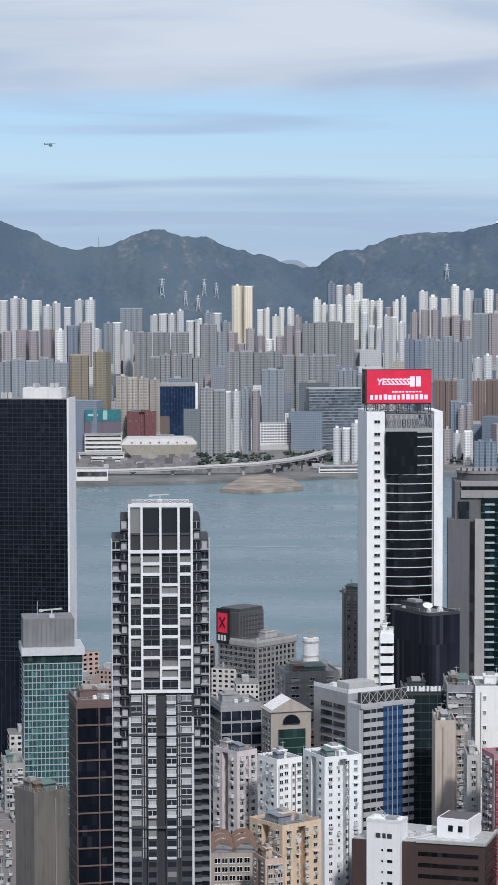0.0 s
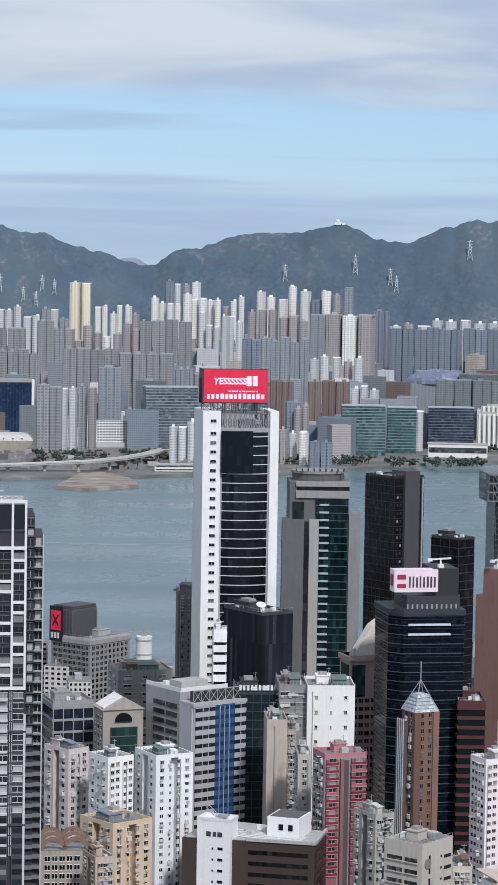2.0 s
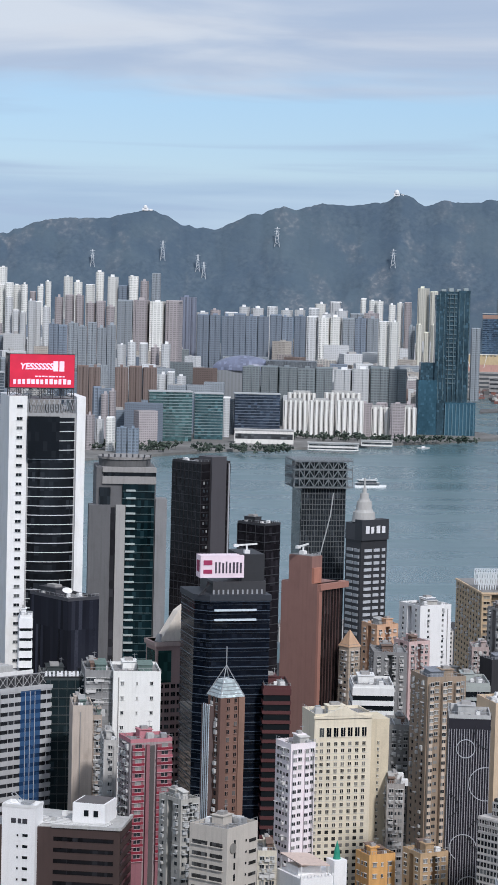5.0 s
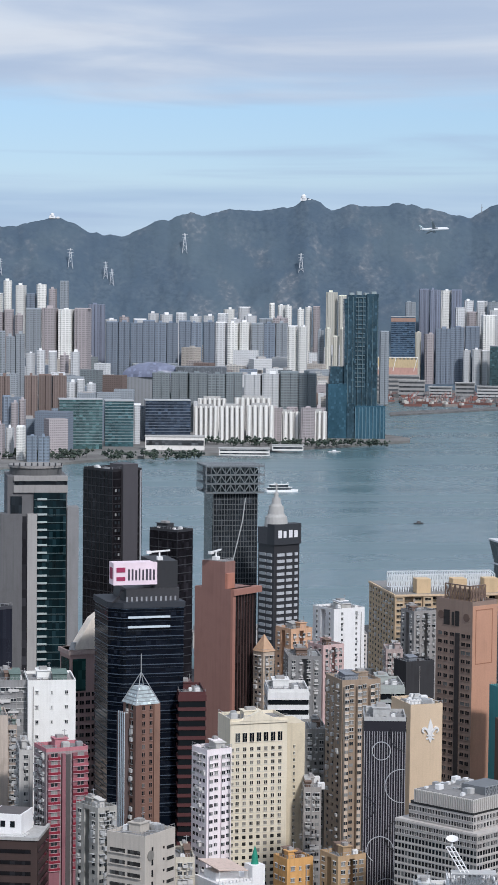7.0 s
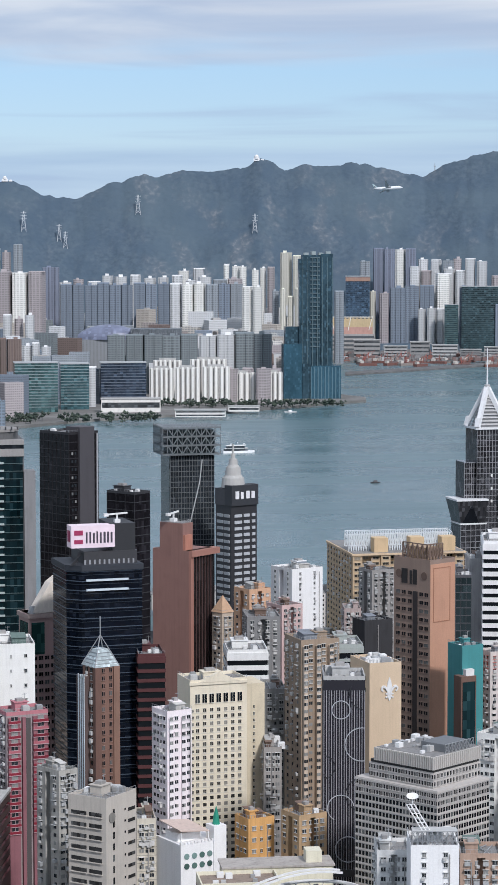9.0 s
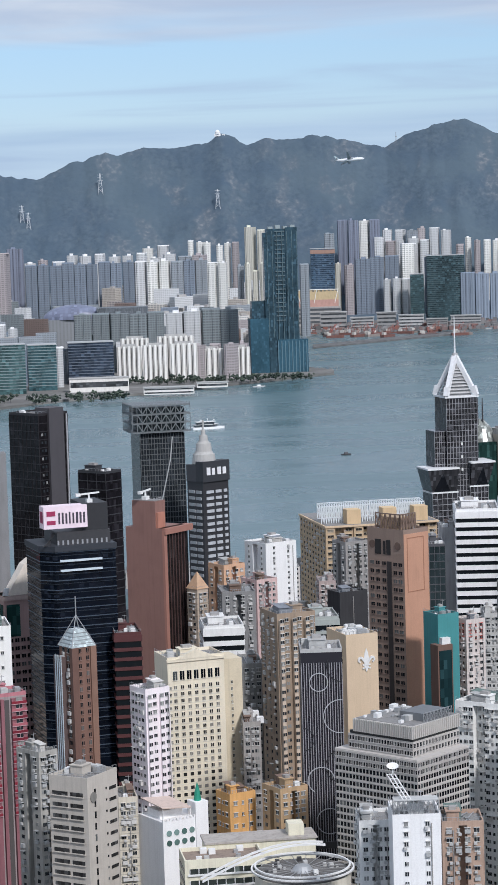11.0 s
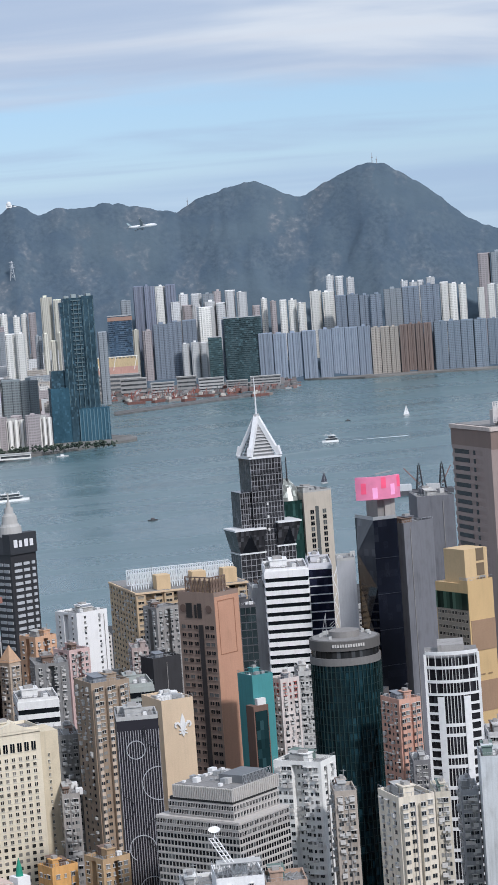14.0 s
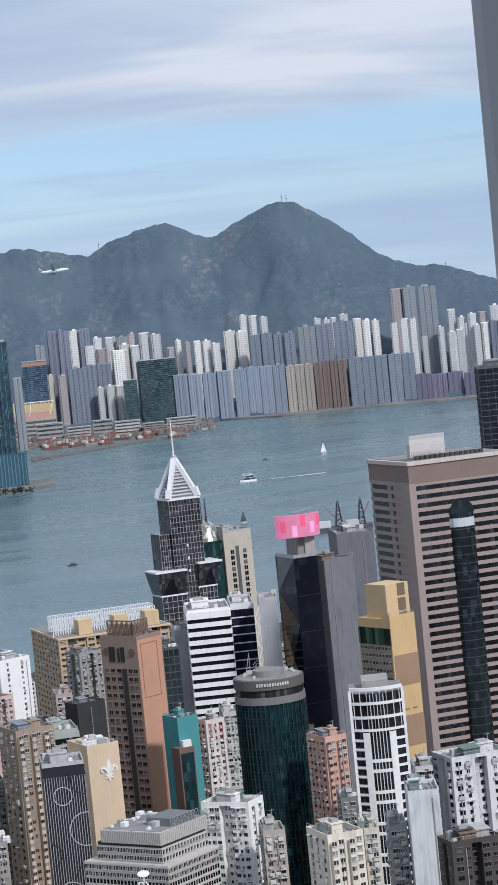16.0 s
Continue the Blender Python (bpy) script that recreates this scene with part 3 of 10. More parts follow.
# ---------------------------------------------------------------- far shore
# Wall colours have bluish distance haze mixed in; bright also has sunlight painted in.
FAR_TONES = {
    "white": ((0.640, 0.655, 0.665), 0.58), "bright": ((0.840, 0.840, 0.800), 0.52), "cream": ((0.666, 0.650, 0.569), 0.48),
    "yellow": ((0.860, 0.785, 0.620), 0.74), "grey": ((0.317, 0.352, 0.386), 0.44), "slate": ((0.221, 0.265, 0.326), 0.48),
    "pinkgrey": ((0.417, 0.381, 0.388), 0.40), "greygreen": ((0.221, 0.254, 0.268), 0.32), "tan": ((0.446, 0.410, 0.367), 0.40),
    "brown": ((0.223, 0.170, 0.151), 0.36), "lavender": ((0.278, 0.328, 0.404), 0.48), "mauve": ((0.186, 0.180, 0.259), 0.48),
    "ochre": ((0.316, 0.280, 0.205), 0.40), "stone": ((0.318, 0.328, 0.340), 0.28), "bluegrey": ((0.224, 0.274, 0.333), 0.44), "purple": ((0.223, 0.250, 0.324), 0.48)}
FAR_WORDS = {
    "white": "off-white housing tower with ribbed bays", "bright": "white housing tower with painted-in sunlight and ribbed bays", "cream": "cream housing tower with ribbed bays",
    "yellow": "sunlit pale yellow housing tower", "grey": "grey concrete housing slab", "slate": "slate-blue glazed housing tower", "pinkgrey": "pinkish grey housing tower",
    "greygreen": "grey-green slab block with dark window bays", "tan": "tan walled tall block of flats", "brown": "red-brown tower with vertical piers", "lavender": "blue-lavender waterfront housing tower",
    "mauve": "dark mauve waterfront block", "ochre": "ochre block with brown panels", "stone": "grey concrete slab with white balcony lines", "bluegrey": "blue-grey gridded waterfront block", "purple": "purple-grey concrete housing slab"}


SLABS = ("stone", "lavender", "tan", "brown", "bluegrey", "greygreen", "slate", "purple", "grey", "mauve")


def far_tower(x, y, top, W, D, rot, tone, seed):
    """A far housing tower: ribbed shaft on a small podium, roof rooms on top."""
    r = random.Random(seed)
    color, dark = FAR_TONES[tone]
    color = tuple(c * 0.92 for c in color)
    z0 = BASE - 1.0
    root = thing("housing_tower", x, y, z0, rot, FAR_WORDS[tone], "tower block", "far shore towers")
    h = top - z0
    mat = far_wall(color, dark, r.choice((3.2, 4.2, 5.4)), r.choice((3.0, 3.6)), tone in ("stone", "greygreen", "grey", "pinkgrey", "tan", "ochre", "bluegrey", "white", "slate", "bright"))
    slab = tone in SLABS
    n = max(2, int(W / 8.5)) if slab else max(1, int(W / r.choice((11, 14, 18))))
    step, deep = W / n, 1.1 if slab else r.choice((1.0, 1.6, 2.2))
    e0, e1, e2, e3 = (0.03, 0.09, 0.91, 0.97) if slab else (0.14, 0.17, 0.78, 0.81)
    plan = []
    for i in range(n):
        plan += [(i * step + step * e0, deep), (i * step + step * e1, 0), (i * step + step * e2, 0), (i * step + step * e3, deep)]
    m = max(1, int(D / 10))
    plan += [(W, D)]
    for i in range(m):
        plan += [(1.0, D - D * (i + 0.1) / m), (0, D - D * (i + 0.15) / m), (0, D - D * (i + 0.85) / m), (1.0, D - D * (i + 0.9) / m)]
    cap = wall(tuple(min(0.8, c * 1.25) for c in color), stain=0.1)
    part("wall", prism(plan, 0, h), mat, root)
    part("cornice", box(0.5, 2.6, h, W - 0.5, D - 0.5, h + 1.4), cap, root) if seed % 3 == 0 else None
    a = W * r.uniform(0.15, 0.45)
    if seed % 3:
        part("roof_room", box(a, D * 0.25, h, a + W * r.uniform(0.2, 0.4), D * 0.7, h + r.uniform(1.5, 4.0)), cap, root)
    return root




def far_row(a0, a1, dist, top, n, tone, jit, seed, turn=0.0):
    """n towers side by side between two bearings, at one distance from the look-out; slab estates stand wall to wall."""
    r = random.Random(seed)
    slab = tone in SLABS
    for i in range(n):
        u0, u1 = a0 + (a1 - a0) * i / n, a0 + (a1 - a0) * (i + 1) / n
        d = dist + r.uniform(-14, 14) * (0.3 if slab else 1.0)
        W = d * radians(u1 - u0) * (r.uniform(0.94, 1.03) if slab else r.uniform(0.72, 1.0))
        t = top + r.uniform(-1.2, 1.0) * jit * (0.6 if slab else 1.1)
        kind = tone if r.random() < 0.75 or tone in ("stone", "yellow", "ochre", "lavender", "bluegrey", "mauve", "tan", "brown") else r.choice(("white", "grey", "slate", "pinkgrey", "bright"))
        far_tower(d * math.sin(radians(u0)), d * math.cos(radians(u0)), t, W, min(26, max(12, W)), -u0 + turn + r.uniform(-1, 1) * (3 if slab else 10), kind, seed * 31 + i)


# ---------------------------------------------------------------- landmark buildings of the near shore
def glow(color, power, name="lit_screen"):
    m, nt, b = start_mat(name)
    g = noise_node(nt, 0.25, (1, 1, 1), 3)
    c = ramp_node(nt, g, [(0.3, tuple(v * 0.85 for v in color)), (0.7, color)])
    nt.links.new(c, b.inputs["Base Color"])
    nt.links.new(c, b.inputs["Emission Color"])
    b.inputs["Emission Strength"].default_value, b.inputs["Roughness"].default_value = power, 0.5
    return m


def bars_row(root, name, x0, x1, z, h, n, mat, y=-0.3, seed=1, fill=0.7):
    """Writing too small to read, as plain bars."""
    r = random.Random(seed)
    step = (x1 - x0) / n
    for i in range(n):
        wd = step * fill * r.uniform(0.75, 1.0)
        part(name, box(x0 + i * step, y - 0.08, z, x0 + i * step + wd, y, z + h * r.uniform(0.85, 1.0)), mat, root)


def truss(x0, x1, z0, z1, y, n, t=0.25):
    s = [bar((x0, y, z0), (x1, y, z0), t), bar((x0, y, z1), (x1, y, z1), t)]
    for i in range(n + 1):
        a = x0 + (x1 - x0) * i / n
        s.append(bar((a, y, z0), (a, y, z1), t))
        if i < n:
            b2 = x0 + (x1 - x0) * (i + 1) / n
            s.append(bar((a, y, z0), (b2, y, z1), t * 0.7))
            s.append(bar((a, y, z1), (b2, y, z0), t * 0.7))
    return s


def dish(root, x, y, z, r):
    pts = [ring(x, y, r * q) for q in (0.15, 0.6, 1.0)]
    vs = [(px, py - 0.5 * (py - y), z + r * 0.25 * q * q + 0.45 * (py - y)) for ps, q in zip(pts, (0.15, 0.6, 1.0)) for px, py in ps]
    fs = [(k * 32 + i, k * 32 + (i + 1) % 32, (k + 1) * 32 + (i + 1) % 32, (k + 1) * 32 + i) for k in range(2) for i in range(32)] + [tuple(range(32))]
    part("satellite_dish", join([(vs, fs), bar((x, y, z - r), (x, y, z + 0.1), 0.3)]), WHITE, root, "white satellite dish")


def gondola(root, x, y, z, s=1.0, color=None):
    """A roof-top window-cleaning cradle: turntable, mast and long arm."""
    part("cleaning_cradle", join([box(x - s, y - s, z, x + s, y + s, z + 1.2 * s), bar((x, y, z + s), (x, y, z + 3 * s), 0.5 * s), bar((x - 4 * s, y - s, z + 3 * s), (x + 4 * s, y + s, z + 3.2 * s), 0.55 * s), box(x - 5 * s, y - 1.6 * s, z + 2.4 * s, x - 3.4 * s, y - 0.4 * s, z + 3.4 * s)]), color or WHITE, root)


def build_near_tower(x, y, top, W, D, rot):
    """Slim residential tower: white frame with staggered panels above, grey window columns below, balcony wings."""
    top -= BASE
    root = thing("residential_tower", x, y, BASE, rot, "slim grey apartment tower with a staggered white frame", "apartment building")
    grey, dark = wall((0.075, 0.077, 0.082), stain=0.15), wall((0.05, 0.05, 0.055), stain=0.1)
    part("wall", box(0, 0, 0, W, D, top - 1), dark, root)
    st = 2.55
    frame_z = top - 45.5
    edges = [0, 0.21, 0.5, 0.78, 1.0]
    for e in edges:
        part("post", box(W * e - 0.28 + 0.28 * (e == 0) - 0.28 * (e == 1), -0.75, frame_z, W * e + 0.28 + 0.28 * (e == 0) - 0.28 * (e == 1), 0, top + 0.6), WHITE, root, "white frame post")
    for z in (top, top - 11.3, frame_z):
        part("beam", box(0, -0.78, z, W, 0, z + 0.75), WHITE, root, "white frame beam")
    gl = glass((0.015, 0.017, 0.02), (0.22, 0.22, 0.21), 0.12, 0.3)
    for c in range(4):
        a, b = W * edges[c] + 0.3, W * edges[c + 1] - 0.3
        part("top_pane", box(a, -0.15, top - 6.4, b, 0.05, top - 0.4), gl, root)
        part("transom", box(a, -0.3, top - 6.9, b, 0, top - 6.4), grey, root)
        wm = window_mesh(b - a - 0.1, 1.45, gl, plain((0.14, 0.14, 0.145)))
        z = top - 11.3 - st
        while z > frame_z + 0.6:
            part("window", wm, None, root).matrix_basis = pose((a + b) / 2, -0.1, z + 0.25)
            z -= st
        z = top - (13.9 if c % 2 else 19.0)
        while z > frame_z + 2.0:
            for drop in (0.0, st):
                if z - drop > frame_z + 2.0:
                    part("panel", box(a - 0.1, -0.68, z - drop - 0.35, b + 0.1, 0, z - drop + 0.35), WHITE, root, "white staggered panel")
            z -= 4 * st
    # lower facade
    cols = [(0.02, 0.2), (0.28, 0.43), (0.57, 0.74), (0.8, 0.98)]
    for i, (p, q) in enumerate(cols):
        part("pier", box(W * p, -0.5 - 0.5 * (i in (1, 2)), 4, W * q, 0, frame_z - 6.5), grey, root)
    part("side_post", box(-0.1, -0.9, 4, 0.45, 0, frame_z - 6), plain((0.6, 0.6, 0.6)), root)
    part("side_post", box(W - 0.45, -0.9, 4, W + 0.1, 0, frame_z - 6), plain((0.6, 0.6, 0.6)), root)
    z, k, low_w, low_b = frame_z - st, 0, [], []
    while z > 60:
        for i, (p, q) in enumerate(cols):
            wm = window_mesh(W * (q - p) - 0.5, 1.3, glass((0.02, 0.022, 0.025), (0.44, 0.44, 0.43), 0.15, 0.55), plain((0.58, 0.58, 0.58)), 0.3)
            yy = -0.5 - 0.5 * (i in (1, 2)) if z < frame_z - 7 else 0
            if k < 12:
                part("window", wm, None, root).matrix_basis = pose(W * (p + q) / 2, yy, z + 0.5)
            else:
                low_w.append(box(W * p + 0.25, yy - 0.1, z + 0.5, W * q - 0.25, yy + 0.05, z + 1.8))
        if k < 16:
            for i, (p, q) in enumerate(((0.28, 0.43), (0.57, 0.74))):
                part("ledge", box(W * p + 0.2, -1.45, z - 0.1, W * q - 0.2, -0.9, z + 0.45), plain((0.58, 0.58, 0.585)), root, "white balcony front")
            for a in (0.205, 0.245, 0.755, 0.785):
                part("pilaster", box(W * a, -0.45, z, W * a + 0.2, 0, z + 2.2), plain((0.42, 0.42, 0.43)), root)
        if k % 9 == 3:
            part("belt", box(-0.2, -1.0, z - 0.2, W + 0.2, 0, z + 0.25), grey, root)
        z -= st
        k += 1
    # wings with a balcony on each floor
    for side in (-1, 1):
        for depth, (w0, w1, drop) in enumerate(((0.0, 1.9, 3.2), (1.9, 4.1, 8.2))):
            a, b = (-w1, -w0) if side < 0 else (W + w0, W + w1)
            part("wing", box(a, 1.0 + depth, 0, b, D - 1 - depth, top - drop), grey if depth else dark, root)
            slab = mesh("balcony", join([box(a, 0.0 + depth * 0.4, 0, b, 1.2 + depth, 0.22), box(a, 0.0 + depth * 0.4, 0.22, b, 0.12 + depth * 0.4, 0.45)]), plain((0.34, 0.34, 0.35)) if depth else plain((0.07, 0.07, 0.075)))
            wm = window_mesh((b - a) * 0.7, 1.7, glass((0.015, 0.017, 0.02), (0.42, 0.42, 0.41), 0.15, 0.45), plain((0.5, 0.5, 0.5)))
            if depth:
                q = a if side < 0 else b - 0.25
                part("edge_post", box(q, -0.1 + depth * 0.4, 30, q + 0.25, 0.6 + depth, top - drop + 0.4), plain((0.55, 0.55, 0.56)), root, "pale edge post")
            z = top - drop - st
            while z > 62:
                if z > top - 60:
                    part("balcony", slab, None, root).matrix_basis = pose(0, 0, z)
                    part("window", wm, None, root).matrix_basis = pose((a + b) / 2, 1.0 + depth, z + 0.3)
                else:
                    low_b += [box(a, depth * 0.4, z, b, 1.2 + depth, z + 0.22), box(a, depth * 0.4, z + 0.22, b, 0.12 + depth * 0.4, z + 1.0)]
                z -= st
    part("lower_glazing", join(low_w), gl, root, kind="stuff")
    part("lower_balcony_work", join(low_b), plain((0.16, 0.16, 0.165)), root, kind="stuff")
    part("roof", box(-0.2, 0.5, top - 1, W + 0.2, D, top - 0.4), ROOF, root)
    gondola(root, W * 0.5, 4, top + 0.8, 0.55, ACGREY)
    part("roof_frame", join(truss(1.0, W - 1, top + 0.6, top + 1.5, 2.0, 8, 0.12)), WHITE, root)


def build_redtower(x, y, top, W, D, rot):
    """White tiled office tower, black curved glazing between two white piers, advertising screen on the roof."""
    top -= BASE
    D = 24.0
    root = thing("office_tower", x, y, BASE, rot, "white tiled office tower with black curved glazing", "office building")
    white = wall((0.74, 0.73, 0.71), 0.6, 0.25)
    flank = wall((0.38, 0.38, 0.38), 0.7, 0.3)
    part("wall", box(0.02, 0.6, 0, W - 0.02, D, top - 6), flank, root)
    L, R = W * 0.235, W * 0.885
    part("pier", box(0, 0, 0, L, D - 0.5, top), white, root, "white tiled pier with small windows")
    part("pier", box(R, 0, 0, W, D - 0.5, top), white, root, "white tiled pier")
    black = curtain((0.010, 0.012, 0.015), 0.07, 0.6, (1.6, 3.3))
    n = 14
    cx, half, bulge = (L + R) / 2, (R - L) / 2 - 0.02, 2.2
    arc = [(cx - half + 2 * half * i / n, 0.9 - bulge * (1 - (2 * i / n - 1) ** 2)) for i in range(n + 1)]
    zg = top - 7.5
    part("glazing", prism(arc + [(cx + half, 3), (cx - half, 3)], 0, zg), black, root, "black curved curtain wall")
    part("upper_glazing", prism([(L + 0.1, -1.5), (L + (R - L) * 0.64, -2.0), (L + (R - L) * 0.64, 1), (L + 0.1, 1)], zg - 14.5, zg + 0.5), curtain((0.004, 0.005, 0.007), 0.1, 0.3), root, "matt black upper glazing")
    st = 3.32
    z = zg - st * 0.5
    line = [(px, py - 0.16) for px, py in arc]
    lm = mesh("floor_line", prism(line + [(cx + half, 2), (cx - half, 2)], 0, 0.28), plain((0.72, 0.73, 0.74), 0.4, 0.2))
    wm = window_mesh(2.0, 0.95, G_DARK, plain((0.45, 0.45, 0.45)))
    k = 0
    while z > 15:
        part("floor_line", lm, None, root).matrix_basis = pose(0, 0, z)
        z -= st
    part("window", wm, None, root).matrix_basis = pose(L * 0.58, 0, top - 4.0)
    z = top - 8.4
    while z > 15:
        part("window", wm, None, root).matrix_basis = pose(L * 0.58, 0, z)
        z -= st
    # plant between the piers
    part("plant_room", box(L + 1.5, 4, top - 8, R - 5, D - 3, top - 1.5), wall((0.30, 0.29, 0.28), stain=0.5), root)
    part("plant_room", box(L + 7, 2, top - 8, L + 13, 8, top - 2.8), wall((0.22, 0.22, 0.22), stain=0.5), root)
    part("plant_screen", join(truss(L + 0.6, R - 0.5, top - 7.2, top - 1, 1.2, 9, 0.22)), STEEL, root)
    part("roof", box(0.3, 8, top - 1.4, W - 0.3, D - 1, top - 1.0), ROOF, root)
    sign = thing("advertising_screen", x, y, BASE, rot, "red lit advertising screen on a steel frame", "billboard")
    s0, s1, z0, z1 = 0.4, W * 0.86, top + 3.0, top + 14.8
    scr = part("screen", box(s0, 3.0, z0, s1, 3.5, z1), glow((0.60, 0.015, 0.05), 0.35), sign, "crimson screen")
    for zz in (z0 - 0.2, z1):
        part("surround", box(s0 - 0.2, 2.9, zz, s1 + 0.2, 3.0, zz + 0.2), DARKMETAL, sign)
    for i in range(7):
        a = s0 + (s1 - s0) * i / 6
        part("strut", join([bar((a, 3.6, top - 1), (a, 3.6, z1), 0.3), bar((a, 9, top - 1), (a, 3.7, z1 - 2), 0.25)]), DARKMETAL, sign)
    part("lattice", join([shifted(q, pose(s0 - 0.3, 3.4, 0, 0, 0, 90)) for q in truss(0, 8, z0 - 0.5, z1, 0, 3, 0.35)] + truss(s0, s1, top, z0 - 0.3, 3.6, 9, 0.22)), DARKMETAL, sign)
    pale = glow((0.85, 0.62, 0.75), 0.5)
    letters("YESSSSSS", 3.1, 0.05, pale, scr, (s0 + (s1 - s0) * 0.41, 2.9, z0 + 7.4))
    for i, a in enumerate((0.67, 0.765)):
        part("logo_shape", box(s0 + (s1 - s0) * a, 2.85, z0 + 5.8, s0 + (s1 - s0) * (a + 0.075), 2.98, z0 + 9.4), pale, scr)
    bars_row(scr, "character_bar", s0 + 1.2, s1 - 0.8, z0 + 1.2, 1.9, 13, pale, 2.98, 4, 0.78)
    bars_row(scr, "small_bar", s0 + 9, s1 - 3, z0 + 3.7, 0.5, 9, pale, 2.98, 5, 0.8)


def build_greentower(x, y, top, W, D, rot):
    top -= BASE
    root = thing("office_tower", x, y, BASE, rot, "green glass office tower with grey concrete shafts", "office building")
    grey, pale = wall((0.15, 0.15, 0.155), 0.8, 0.35), wall((0.34, 0.33, 0.32), 0.8, 0.25)
    part("wall", box(0, 0.5, 0, W, D, top), grey, root)
    part("crown", box(W * 0.10, -0.3, top - 6.5, W + 0.1, 4, top - 3.4), pale, root)
    part("crown_slot", box(W * 0.12, -0.1, top - 3.4, W, 4, top - 1.8), curtain((0.008, 0.010, 0.012)), root)
    part("crown", box(W * 0.10, -0.4, top - 1.8, W + 0.1, 4, top + 0.1), pale, root)
    part("roof_drum", prism(ring(W * 0.5, D * 0.5, W * 0.44, 28, ry=D * 0.40), top, top + 3.0), wall((0.13, 0.13, 0.13), stain=0.4), root)
    part("roof_drum_rim", prism(ring(W * 0.5, D * 0.5, W * 0.46, 28, ry=D * 0.42), top + 3.0, top + 4.0), wall((0.3, 0.29, 0.28), stain=0.4), root)
    for i in range(9):
        part("roof_post", box(W * 0.1 + i * W * 0.1, D * 0.12, top + 4, W * 0.1 + i * W * 0.1 + 0.5, D * 0.2, top + 5.2), DARKMETAL, root)
    part("glazing", box(W * 0.44, -0.2, 0, W * 0.98, 1, top - 6.6), curtain((0.005, 0.016, 0.020), 0.07, 0.7, (1.4, 3.1)), root, "dark green curtain wall")
    part("dark_slot", box(W * 0.05, -0.1, top - 22, W * 0.24, 0.6, top - 8), curtain((0.02, 0.025, 0.03)), root)
    z, k = top - 9.5, 0
    lm = mesh("floor_line", box(W * 0.44, -0.4, 0, W * 0.98, -0.1, 0.25), plain((0.07, 0.11, 0.115)))
    pm = mesh("ledge", box(W * 0.50, -0.9, 0, W * 0.66, -0.1, 0.75), plain((0.42, 0.48, 0.48)))
    while z > 20:
        part("floor_line", lm, None, root).matrix_basis = pose(0, 0, z)
        part("ledge", pm, None, root).matrix_basis = pose(0, 0, z)
        z -= 3.1
    part("shaft", box(-2.9, -2.5, 0, W * 0.24, 6, top - 15), grey, root, "blank grey concrete shaft")
    part("shaft", box(W * 0.33, -2.0, 0, W * 0.49, 4, top - 15), wall((0.40, 0.39, 0.38), 0.8, 0.2), root, "pale concrete fin")
    part("slot", box(W * 0.24, -1.6, 0, W * 0.33, 4, top - 16), curtain((0.03, 0.03, 0.035)), root)
    part("shaft", box(W, -0.5, 0, W + 4.6, 8, top - 12.5), wall((0.26, 0.26, 0.265), 0.8, 0.3), root, "grey concrete fin")


